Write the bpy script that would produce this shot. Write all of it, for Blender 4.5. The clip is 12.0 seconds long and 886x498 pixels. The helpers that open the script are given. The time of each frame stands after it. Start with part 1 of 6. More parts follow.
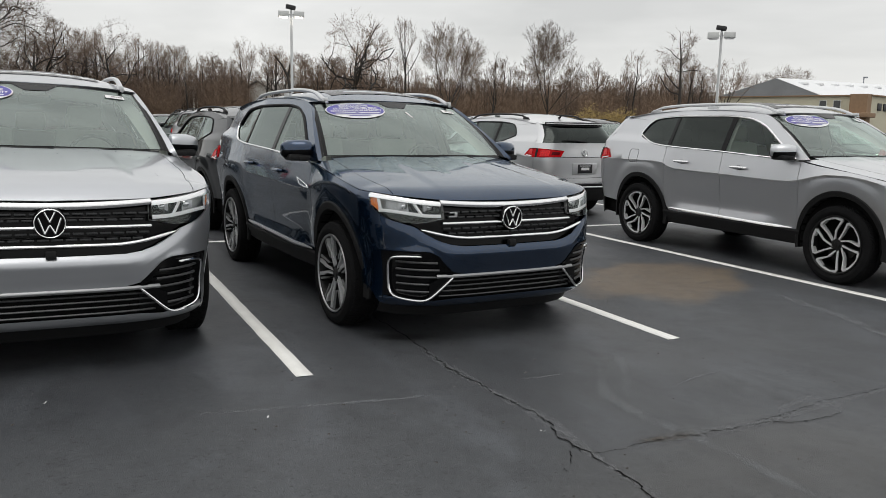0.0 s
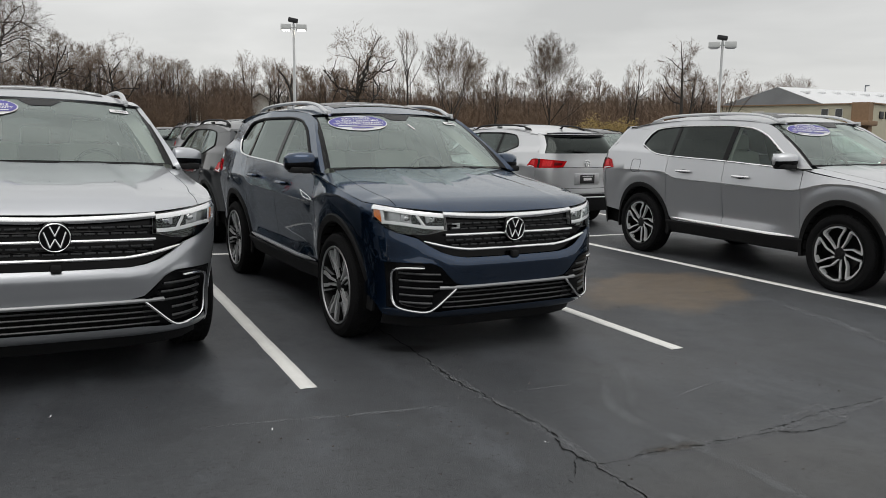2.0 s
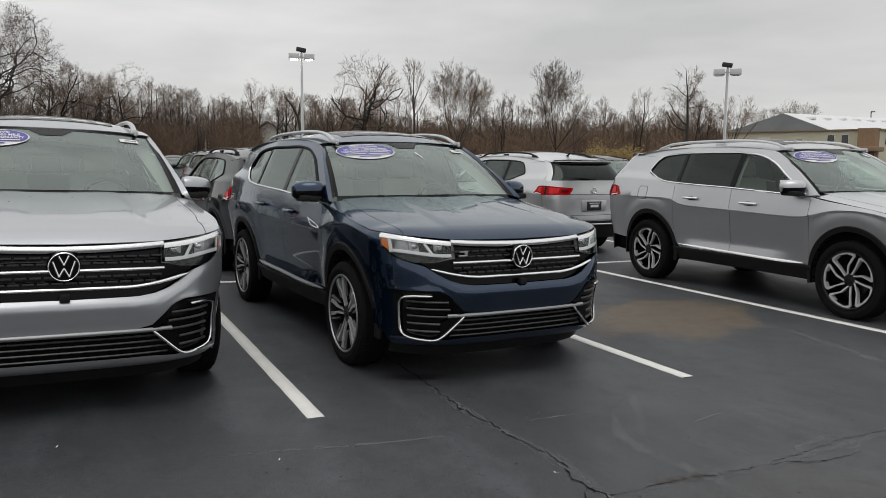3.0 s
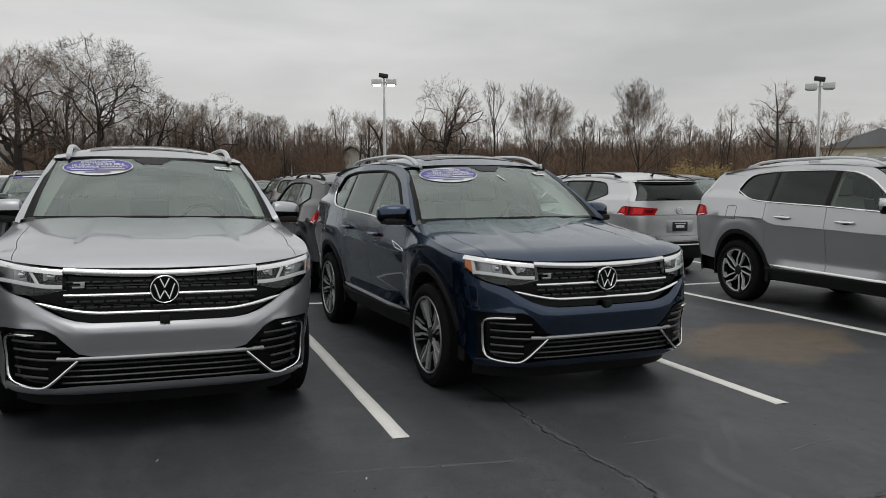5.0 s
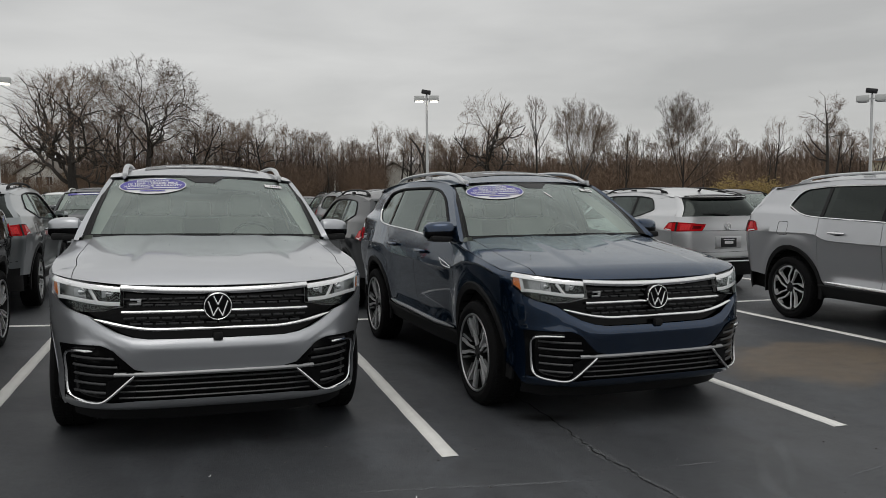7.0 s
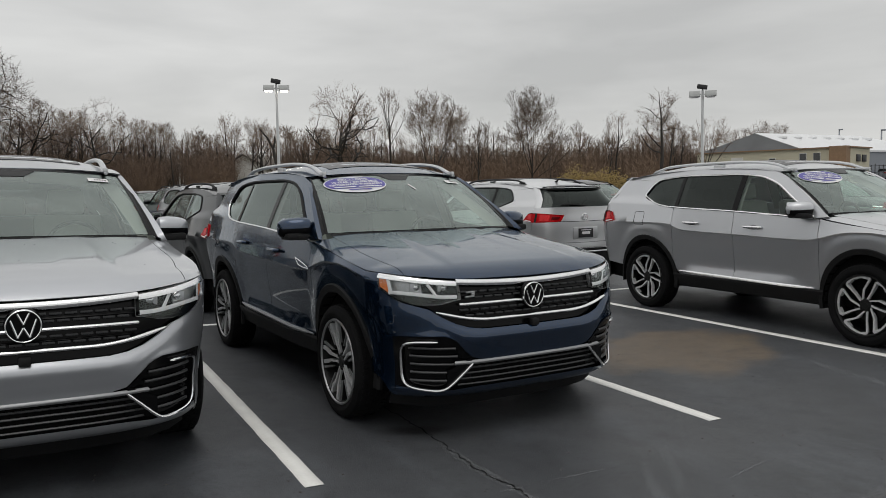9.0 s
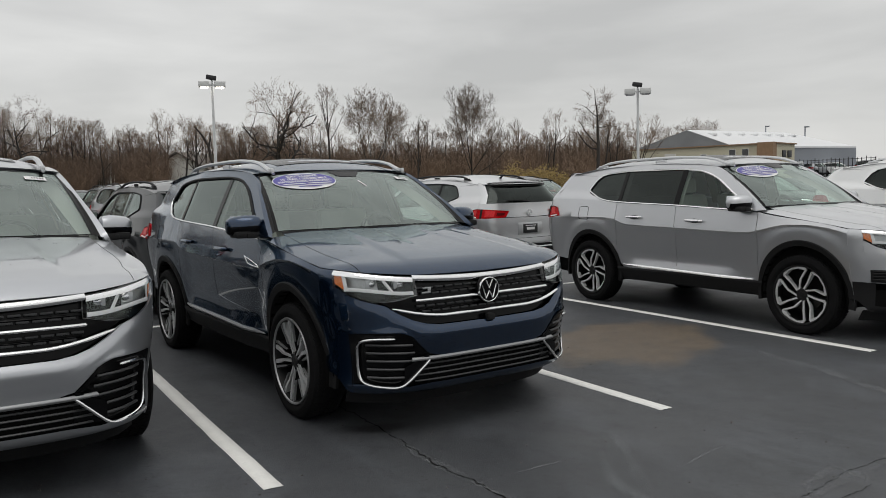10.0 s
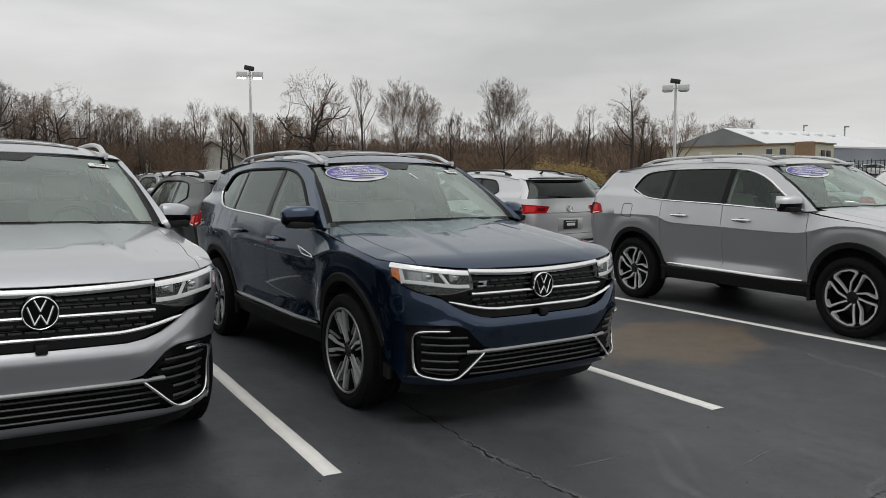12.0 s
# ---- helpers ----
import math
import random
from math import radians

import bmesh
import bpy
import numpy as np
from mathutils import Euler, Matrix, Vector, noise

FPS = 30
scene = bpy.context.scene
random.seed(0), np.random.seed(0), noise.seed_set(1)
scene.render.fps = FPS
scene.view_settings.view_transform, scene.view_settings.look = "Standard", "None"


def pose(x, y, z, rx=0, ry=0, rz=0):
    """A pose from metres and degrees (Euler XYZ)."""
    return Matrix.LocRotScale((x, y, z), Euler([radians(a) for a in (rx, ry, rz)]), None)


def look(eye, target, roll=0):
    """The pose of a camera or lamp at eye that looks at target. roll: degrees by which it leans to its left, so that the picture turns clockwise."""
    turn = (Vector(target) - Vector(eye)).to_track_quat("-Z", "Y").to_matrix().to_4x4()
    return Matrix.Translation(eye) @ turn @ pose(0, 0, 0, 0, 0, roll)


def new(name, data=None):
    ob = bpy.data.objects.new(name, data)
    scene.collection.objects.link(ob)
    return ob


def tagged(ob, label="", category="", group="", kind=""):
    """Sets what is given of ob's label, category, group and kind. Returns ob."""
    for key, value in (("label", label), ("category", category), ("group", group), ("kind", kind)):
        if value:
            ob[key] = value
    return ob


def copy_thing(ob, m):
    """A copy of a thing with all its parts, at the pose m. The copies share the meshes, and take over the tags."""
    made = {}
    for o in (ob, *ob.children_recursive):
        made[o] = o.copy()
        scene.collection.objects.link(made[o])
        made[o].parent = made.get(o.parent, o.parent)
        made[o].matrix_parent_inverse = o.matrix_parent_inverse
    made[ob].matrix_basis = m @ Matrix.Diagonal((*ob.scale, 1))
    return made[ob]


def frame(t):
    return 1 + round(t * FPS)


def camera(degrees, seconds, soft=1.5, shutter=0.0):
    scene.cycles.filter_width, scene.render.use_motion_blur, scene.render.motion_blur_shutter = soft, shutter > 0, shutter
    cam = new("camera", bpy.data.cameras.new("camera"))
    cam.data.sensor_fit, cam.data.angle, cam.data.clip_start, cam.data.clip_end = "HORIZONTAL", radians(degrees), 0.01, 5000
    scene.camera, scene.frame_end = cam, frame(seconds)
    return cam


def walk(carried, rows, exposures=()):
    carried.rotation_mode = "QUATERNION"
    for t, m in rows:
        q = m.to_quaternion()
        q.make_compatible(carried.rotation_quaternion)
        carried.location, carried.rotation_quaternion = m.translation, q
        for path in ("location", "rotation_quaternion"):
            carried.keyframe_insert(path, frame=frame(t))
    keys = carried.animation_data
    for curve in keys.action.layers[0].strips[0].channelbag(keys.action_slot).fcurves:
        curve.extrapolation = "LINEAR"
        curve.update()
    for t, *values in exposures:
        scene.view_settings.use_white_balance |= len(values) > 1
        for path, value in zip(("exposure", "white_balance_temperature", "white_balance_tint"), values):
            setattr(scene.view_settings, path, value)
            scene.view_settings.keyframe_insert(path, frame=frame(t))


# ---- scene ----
cam = camera(59.3, 12.0, 0.8)
PATH = [
    (0, (-2.985, -5.372, 1.509), (-2.022, -3.649, 1.189), 1.0),
    (0.5, (-2.985, -5.376, 1.508), (-2.025, -3.649, 1.197), 1.0),
    (1, (-2.989, -5.378, 1.514), (-2.032, -3.649, 1.207), 0.8),
    (1.5, (-2.99, -5.378, 1.517), (-2.032, -3.648, 1.213), 0.7),
    (2, (-2.991, -5.384, 1.516), (-2.033, -3.653, 1.223), 0.6),
    (2.5, (-2.992, -5.376, 1.52), (-2.033, -3.639, 1.268), 0.5),
    (4.3, (-3.001, -5.395, 1.529), (-2.092, -3.625, 1.322), 0.1),
    (4.5, (-3.003, -5.398, 1.53), (-2.099, -3.625, 1.325), 0.0),
    (5, (-3.026, -5.403, 1.532), (-2.264, -3.562, 1.362), -0.4),
    (5.5, (-3.044, -5.393, 1.544), (-2.317, -3.535, 1.407), -0.4),
    (6, (-3.055, -5.396, 1.544), (-2.34, -3.532, 1.422), -0.4),
    (6.5, (-3.062, -5.39, 1.541), (-2.402, -3.506, 1.411), -0.6),
    (6.7, (-3.068, -5.39, 1.546), (-2.433, -3.496, 1.415), -0.7),
    (8.3, (-3.066, -5.232, 1.556), (-2.091, -3.491, 1.421), -0.5),
    (8.5, (-3.022, -5.142, 1.548), (-2.042, -3.404, 1.41), -0.8),
    (9, (-2.914, -4.898, 1.555), (-1.914, -3.172, 1.399), -1.1),
    (9.5, (-2.94, -4.835, 1.548), (-1.826, -3.181, 1.386), -1.4),
    (10, (-2.985, -4.831, 1.546), (-1.856, -3.189, 1.38), -1.5),
    (10.5, (-2.985, -4.815, 1.549), (-1.854, -3.175, 1.37), -1.6),
    (11, (-2.99, -4.803, 1.551), (-1.86, -3.163, 1.37), -1.4),
    (11.5, (-3.047, -4.778, 1.549), (-1.916, -3.138, 1.368), -1.1),
    (12, (-3.146, -4.764, 1.552), (-2.079, -3.082, 1.371), -0.4),
]
EXPOSURE = [(0, 0.51), (2.5, 0.30), (4.5, 0.17), (5.5, 0.05), (6.5, 0.02), (8.5, 0.08), (9.5, 0.18), (12, 0.22)]
walk(cam, [(t, look(eye, target, roll)) for t, eye, target, roll in PATH], EXPOSURE)

# ---- world and light ----
ZENITH = 1.45


def build_world():
    w = bpy.data.worlds.new("overcast")
    scene.world = w
    w.use_nodes = True
    nt = w.node_tree
    nt.nodes.clear()
    N, L = nt.nodes.new, nt.links.new
    out, bg, mix = N("ShaderNodeOutputWorld"), N("ShaderNodeBackground"), N("ShaderNodeMix")
    sky = N("ShaderNodeTexSky")
    sky.sky_type, sky.sun_disc, sky.sun_elevation, sky.sun_rotation = "NISHITA", False, radians(48), radians(-30)
    co, mp = N("ShaderNodeTexCoord"), N("ShaderNodeMapping")
    mp.inputs["Scale"].default_value = (1.0, 1.0, 4.5)
    no = N("ShaderNodeTexNoise")
    no.inputs["Scale"].default_value, no.inputs["Detail"].default_value, no.inputs["Roughness"].default_value = 2.3, 5.0, 0.5
    no.inputs["Distortion"].default_value = 0.25
    ramp = N("ShaderNodeValToRGB")
    ramp.color_ramp.elements[0].position, ramp.color_ramp.elements[1].position = 0.30, 0.72
    ramp.color_ramp.elements[0].color, ramp.color_ramp.elements[1].color = (4.44, 4.45, 4.38, 1), (6.42, 6.40, 6.27, 1)
    mix.data_type = "RGBA"
    mix.inputs["Factor"].default_value = 0.96
    L(co.outputs["Generated"], mp.inputs["Vector"])
    L(mp.outputs["Vector"], no.inputs["Vector"])
    L(no.outputs["Fac"], ramp.inputs["Fac"])
    L(sky.outputs["Color"], mix.inputs[6])
    L(ramp.outputs["Color"], mix.inputs[7])
    # an overcast dome: the zenith is about three times as bright as the horizon
    sep, up, dome = N("ShaderNodeSeparateXYZ"), N("ShaderNodeMapRange"), N("ShaderNodeVectorMath")
    L(co.outputs["Generated"], sep.inputs["Vector"])
    L(sep.outputs["Z"], up.inputs["Value"])
    for key, v in zip(("From Min", "From Max", "To Min", "To Max"), (0.22, 1.0, 1.0, ZENITH)):
        up.inputs[key].default_value = v
    dome.operation = "SCALE"
    L(mix.outputs[2], dome.inputs[0])
    L(up.outputs["Result"], dome.inputs["Scale"])
    L(dome.outputs["Vector"], bg.inputs["Color"])
    bg.inputs["Strength"].default_value = 0.105
    L(bg.outputs["Background"], out.inputs["Surface"])


build_world()
sun_data = bpy.data.lights.new("sun", "SUN")
sun_data.energy, sun_data.angle, sun_data.color = 0.6, radians(40), (1.0, 0.97, 0.93)
sun = new("sun", sun_data)
sun.matrix_world = look((0, 0, 40), (8, 14, 0))

# ---- materials ----
def mat(name, base, rough=0.5, metal=0.0, coat=0.0, var=0.0, scale=4.0, fine=60.0, bump=0.0, tint=None, emit=0.0, rand=0.0, spec=0.5):
    """A surface with two scales of colour variation, roughness wear and fine relief."""
    m = bpy.data.materials.new(name)
    m.use_nodes = True
    nt = m.node_tree
    N, L = nt.nodes.new, nt.links.new
    b = nt.nodes["Principled BSDF"]
    b.inputs["Base Color"].default_value = (*base, 1)
    b.inputs["Roughness"].default_value, b.inputs["Metallic"].default_value = rough, metal
    b.inputs["Coat Weight"].default_value, b.inputs["Coat Roughness"].default_value = coat, 0.04
    b.inputs["Specular IOR Level"].default_value = spec
    if emit:
        b.inputs["Emission Color"].default_value, b.inputs["Emission Strength"].default_value = (*base, 1), emit
    if var or bump:
        co = N("ShaderNodeTexCoord")
        n1, n2 = N("ShaderNodeTexNoise"), N("ShaderNodeTexNoise")
        n1.inputs["Scale"].default_value, n1.inputs["Detail"].default_value = scale, 6
        n2.inputs["Scale"].default_value, n2.inputs["Detail"].default_value = fine, 3
        L(co.outputs["Object"], n1.inputs["Vector"])
        L(co.outputs["Object"], n2.inputs["Vector"])
        add = N("ShaderNodeMath")
        add.operation = "ADD"
        L(n1.outputs["Fac"], add.inputs[0])
        L(n2.outputs["Fac"], add.inputs[1])
        fac = add.outputs[0]
        if rand:
            oi, ra = N("ShaderNodeObjectInfo"), N("ShaderNodeMath")
            ra.operation = "MULTIPLY_ADD"
            ra.inputs[1].default_value, ra.inputs[2].default_value = rand, -rand / 2
            L(oi.outputs["Random"], ra.inputs[0])
            ad2 = N("ShaderNodeMath")
            L(fac, ad2.inputs[0])
            L(ra.outputs[0], ad2.inputs[1])
            fac = ad2.outputs[0]
        mr = N("ShaderNodeMapRange")
        mr.inputs["From Min"].default_value, mr.inputs["From Max"].default_value = 0.6, 1.4
        L(fac, mr.inputs["Value"])
        mx = N("ShaderNodeMix")
        mx.data_type = "RGBA"
        lo = [c * (1 - var) for c in base]
        hi = tint if tint else [min(1, c * (1 + var)) for c in base]
        mx.inputs[6].default_value, mx.inputs[7].default_value = (*lo, 1), (*hi, 1)
        L(mr.outputs["Result"], mx.inputs["Factor"])
        L(mx.outputs[2], b.inputs["Base Color"])
        if bump:
            bp = N("ShaderNodeBump")
            bp.inputs["Strength"].default_value, bp.inputs["Distance"].default_value = bump, 0.01
            L(n2.outputs["Fac"], bp.inputs["Height"])
            L(bp.outputs["Normal"], b.inputs["Normal"])
    return m


def glass_mat(name, tint, f0, gloss_rough=0.02):
    """Thin tinted pane: clear straight on, mirror-like at a slant."""
    m = bpy.data.materials.new(name)
    m.use_nodes = True
    nt = m.node_tree
    nt.nodes.clear()
    N, L = nt.nodes.new, nt.links.new
    out, mx, tr, gl, lw = N("ShaderNodeOutputMaterial"), N("ShaderNodeMixShader"), N("ShaderNodeBsdfTransparent"), N("ShaderNodeBsdfGlossy"), N("ShaderNodeLayerWeight")
    pw, ma = N("ShaderNodeMath"), N("ShaderNodeMath")
    pw.operation, ma.operation = "POWER", "MULTIPLY_ADD"
    lw.inputs["Blend"].default_value = 0.5
    pw.inputs[1].default_value = 4.0
    ma.inputs[1].default_value, ma.inputs[2].default_value = 1 - f0, f0
    tr.inputs["Color"].default_value = (*tint, 1)
    gl.inputs["Roughness"].default_value = gloss_rough
    gl.inputs["Color"].default_value = (0.88, 0.98, 0.94, 1)
    L(lw.outputs["Facing"], pw.inputs[0])
    L(pw.outputs[0], ma.inputs[0])
    L(ma.outputs[0], mx.inputs["Fac"])
    L(tr.outputs["BSDF"], mx.inputs[1])
    L(gl.outputs["BSDF"], mx.inputs[2])
    L(mx.outputs["Shader"], out.inputs["Surface"])
    return m


def scuff_mat(name="pale_scuff", colour=(0.175, 0.184, 0.195), strength=0.68, scale=5.0):
    """Dusty mark on the asphalt: fades to its edges and breaks up unevenly."""
    m = bpy.data.materials.new(name)
    m.use_nodes = True
    nt = m.node_tree
    N, L = nt.nodes.new, nt.links.new
    b = nt.nodes["Principled BSDF"]
    b.inputs["Base Color"].default_value = (*colour, 1)
    b.inputs["Roughness"].default_value = 0.8
    uv, sep, co, no = N("ShaderNodeUVMap"), N("ShaderNodeSeparateXYZ"), N("ShaderNodeTexCoord"), N("ShaderNodeTexNoise")
    no.inputs["Scale"].default_value, no.inputs["Detail"].default_value, no.inputs["Roughness"].default_value = scale, 6, 0.65
    L(co.outputs["Object"], no.inputs["Vector"])
    L(uv.outputs["UV"], sep.inputs["Vector"])
    mr = N("ShaderNodeMapRange")
    mr.inputs["From Min"].default_value, mr.inputs["From Max"].default_value = 0.34, 0.72
    L(no.outputs["Fac"], mr.inputs["Value"])
    m1, m2 = N("ShaderNodeMath"), N("ShaderNodeMath")
    m1.operation = m2.operation = "MULTIPLY"
    m2.inputs[1].default_value = strength
    L(mr.outputs["Result"], m1.inputs[0])
    L(sep.outputs["X"], m1.inputs[1])
    L(m1.outputs[0], m2.inputs[0])
    L(m2.outputs[0], b.inputs["Alpha"])
    return m


def paint(name, base, metal=0.55, rough=0.32, spec=0.5, edge=(1, 1, 1), ior=1.5):
    """Metallic paint under clear coat; edge tints the flakes' glancing gloss."""
    m = mat(name, base, rough, metal, 1.0, 0.05, 1.2, 900.0, spec=spec)
    b = m.node_tree.nodes["Principled BSDF"]
    b.inputs["Specular Tint"].default_value = (*edge, 1)
    b.inputs["Coat IOR"].default_value = ior
    return m


M_SILVER = paint("silver_paint", (0.458, 0.472, 0.498), 0.80, 0.36)
M_PYRITE = paint("warm_silver_paint", (0.55, 0.56, 0.58), 0.82, 0.36)
M_BLUE = paint("deep_blue_paint", (0.0056, 0.0245, 0.063), 0.9, 0.27, edge=(0.70, 0.78, 0.85), ior=1.62)
M_PALE = paint("pale_silver_paint", (0.64, 0.648, 0.66), 0.78, 0.34)
M_GREY = paint("dark_grey_paint", (0.052, 0.056, 0.060), 0.9, 0.34, edge=(0.3, 0.3, 0.3), ior=1.42)
M_MIDGREY = paint("grey_green_paint", (0.30, 0.325, 0.335), 0.9, 0.30)
M_BLACKP = paint("black_paint", (0.008, 0.009, 0.011), 0.0, 0.5, 0.0)
M_WHITE = paint("white_paint", (0.78, 0.79, 0.79), 0.0, 0.35)
M_RED = paint("dark_red_paint", (0.18, 0.01, 0.012), 0.4, 0.3)
M_CLAD = mat("black_plastic", (0.011, 0.011, 0.0115), 0.6, var=0.25, fine=300, bump=0.15, spec=0.2)
M_GLOSSB = mat("piano_black", (0.003, 0.003, 0.0035), 0.2, var=0.1, spec=0.16)
M_CHROME = mat("chrome", (0.90, 0.905, 0.91), 0.16, 1.0, var=0.04)
M_SATIN = mat("satin_aluminium", (0.62, 0.63, 0.64), 0.34, 1.0, var=0.05)
M_DISC = mat("brake_steel", (0.055, 0.053, 0.050), 0.5, 0.8, var=0.2, scale=20)
M_DARKRIM = mat("dark_rim", (0.007, 0.0072, 0.0075), 0.45, 0.2, var=0.1)
M_RIM = mat("machined_rim", (0.76, 0.765, 0.775), 0.34, 0.45, var=0.06)
M_RIMG = mat("grey_rim", (0.31, 0.315, 0.322), 0.36, 0.6, var=0.08)
M_RIMS = mat("silver_rim", (0.60, 0.605, 0.62), 0.34, 0.5, var=0.08)
M_TYRE = mat("tyre_rubber", (0.0075, 0.0075, 0.008), 0.85, var=0.35, scale=9, fine=120, bump=0.3, spec=0.12)
M_SLAT = mat("grille_slat_grey", (0.045, 0.046, 0.048), 0.32, 0.3, var=0.1)
M_UNDER = mat("underbody", (0.006, 0.006, 0.006), 0.95, var=0.3, spec=0.05)
M_SEAT = mat("seat_leather", (0.33, 0.32, 0.30), 0.6, var=0.15, bump=0.1)
M_DASH = mat("dashboard_vinyl", (0.035, 0.036, 0.036), 0.6, var=0.15, bump=0.1)
M_TRIMG = mat("interior_pillar", (0.36, 0.355, 0.33), 0.7, var=0.05)
M_GLASS = glass_mat("windscreen_glass", (0.80, 0.90, 0.85), 0.19)
M_SIDEG = glass_mat("side_glass", (0.62, 0.72, 0.67), 0.045)
M_TAILD = mat("dark_red_lens", (0.10, 0.003, 0.005), 0.12, var=0.1, spec=0.2)
M_TAILB = mat("bright_red_lens", (0.62, 0.018, 0.022), 0.15, var=0.3, scale=60, spec=0.3)
M_PRIV = glass_mat("privacy_glass", (0.05, 0.055, 0.055), 0.035)
M_LENS = glass_mat("lamp_lens", (0.92, 0.93, 0.94), 0.05)
M_AMBER = mat("amber_lens", (0.75, 0.20, 0.04), 0.2, coat=1.0, var=0.1, scale=30)
M_TAIL = mat("red_lens", (0.42, 0.004, 0.007), 0.12, coat=0.0, var=0.25, scale=25, spec=0.10)
M_LAMPIN = mat("lamp_housing", (0.48, 0.485, 0.49), 0.34, 0.5, var=0.1, scale=30)
M_STKBLUE = mat("sticker_blue", (0.085, 0.075, 0.33), 0.5, var=0.05, scale=20)
M_PAPER = mat("white_print", (0.74, 0.74, 0.74), 0.6, var=0.03)
M_PLATE = mat("plate_black", (0.02, 0.02, 0.022), 0.4, var=0.1)
M_PAINTLINE = mat("line_paint", (0.78, 0.775, 0.745), 0.75, var=0.10, scale=7, fine=80, bump=0.25)
M_BARK = mat("bark", (0.042, 0.036, 0.032), 0.9, var=0.4, scale=0.5, fine=9, bump=0.4, rand=0.5)
M_TWIG = mat("twig", (0.156, 0.110, 0.080), 0.9, var=0.35, scale=0.3, fine=4, rand=0.7)
M_BRUSH = mat("dry_brush", (0.168, 0.114, 0.078), 0.95, var=0.5, scale=0.12, fine=1.5)
M_THICKET = mat("thicket", (0.132, 0.092, 0.068), 0.95, var=0.45, scale=0.15, fine=1.5)
M_SCUFF = scuff_mat()
M_HALO = scuff_mat("crack_halo", (0.165, 0.170, 0.180), 0.8, 22)
M_BROWNDUST = scuff_mat("brown_dust", (0.072, 0.058, 0.045), 0.8, 14)
M_YLEAF = mat("yellowing_leaves", (0.20, 0.137, 0.040), 0.8, var=0.5, scale=1.5, fine=9)
M_RLEAF = mat("dead_oak_leaves", (0.105, 0.045, 0.028), 0.85, var=0.4, scale=1.5, fine=9)
M_GRASS = mat("dry_grass", (0.085, 0.078, 0.040), 0.95, var=0.4, scale=0.08, fine=2.0, bump=0.5)
M_POLE = mat("white_pole_paint", (0.62, 0.63, 0.63), 0.45, var=0.08, scale=1.0)
M_LAMPHEAD = mat("lamp_head_paint", (0.60, 0.61, 0.60), 0.5, var=0.08)
M_DARKMETAL = mat("dark_metal", (0.03, 0.03, 0.032), 0.5, 0.3, var=0.2)
M_GLOW = mat("lamp_glow", (1.0, 0.93, 0.80), 0.4, emit=5.0)
M_BEIGE = mat("beige_stucco", (0.56, 0.525, 0.40), 0.9, var=0.08, scale=0.4, fine=20, bump=0.2)
M_GABLE = mat("grey_shingle", (0.115, 0.12, 0.125), 0.85, var=0.2, scale=0.6, fine=12, bump=0.3)
M_WROOF = mat("white_sheet_roof", (0.72, 0.73, 0.74), 0.5, var=0.05, scale=0.3)
M_GREYWALL = mat("grey_sheet_wall", (0.26, 0.28, 0.31), 0.6, var=0.1, scale=0.3)
M_BROWN = mat("brown_cladding", (0.27, 0.175, 0.105), 0.8, var=0.15)
M_WINDOWD = mat("dark_window", (0.02, 0.022, 0.025), 0.1, coat=0.5, var=0.2)
M_SIDING = mat("pale_siding", (0.66, 0.65, 0.61), 0.8, var=0.08, scale=0.5, rand=0.5)
M_HROOF = mat("brown_shingles", (0.13, 0.115, 0.10), 0.9, var=0.25, scale=0.8, fine=9, rand=0.4)

# ---- building helpers ----
def spline(keys):
    """A smooth curve through (x, y) keys, without overshoot."""
    xs, ys = np.array([k[0] for k in keys], float), np.array([k[1] for k in keys], float)
    h, d = np.diff(xs), np.diff(ys) / np.diff(xs)
    m = np.zeros(len(xs))
    m[0], m[-1] = d[0], d[-1]
    for i in range(1, len(xs) - 1):
        m[i] = 0 if d[i - 1] * d[i] <= 0 else 2 * d[i - 1] * d[i] / (d[i - 1] + d[i])

    def f(x):
        x = min(max(x, xs[0]), xs[-1])
        i = min(int(np.searchsorted(xs, x, "right")) - 1, len(h) - 1)
        t = (x - xs[i]) / h[i]
        return float((1 + 2 * t) * (1 - t) ** 2 * ys[i] + t * (1 - t) ** 2 * h[i] * m[i] + t * t * (3 - 2 * t) * ys[i + 1] + t * t * (t - 1) * h[i] * m[i + 1])
    return f


def path2(pts):
    """A polyline by its share of length: t in 0..1 to a point."""
    p = [Vector(q) for q in pts]
    s = [0.0]
    for a, b in zip(p, p[1:]):
        s.append(s[-1] + (b - a).length)
    fs = [spline([(u / s[-1], q[k]) for u, q in zip(s, p)]) for k in range(len(p[0]))]
    return lambda t: tuple(f(t) for f in fs)


def smooth(a, b, v):
    t = min(max((v - a) / (b - a), 0.0), 1.0)
    return t * t * (3 - 2 * t)


def steps(a, b, n):
    return [a + (b - a) * i / n for i in range(n + 1)]


def sheet(bm, fn, us, vs):
    rows = [[bm.verts.new(fn(u, v)) for v in vs] for u in us]
    fs = []
    for r, s in zip(rows, rows[1:]):
        for i in range(len(vs) - 1):
            fs.append(bm.faces.new((r[i], s[i], s[i + 1], r[i + 1])))
    return fs


def flange(bm, depth):
    """Turns the open edges inward, so that a panel has visible thickness."""
    edges = [e for e in bm.edges if e.is_boundary]
    ret = bmesh.ops.extrude_edge_only(bm, edges=edges)
    for v in [g for g in ret["geom"] if isinstance(g, bmesh.types.BMVert)]:
        v.co.x -= math.copysign(depth, v.co.x) if abs(v.co.x) > 0.05 else 0
        v.co.z -= depth * 0.3


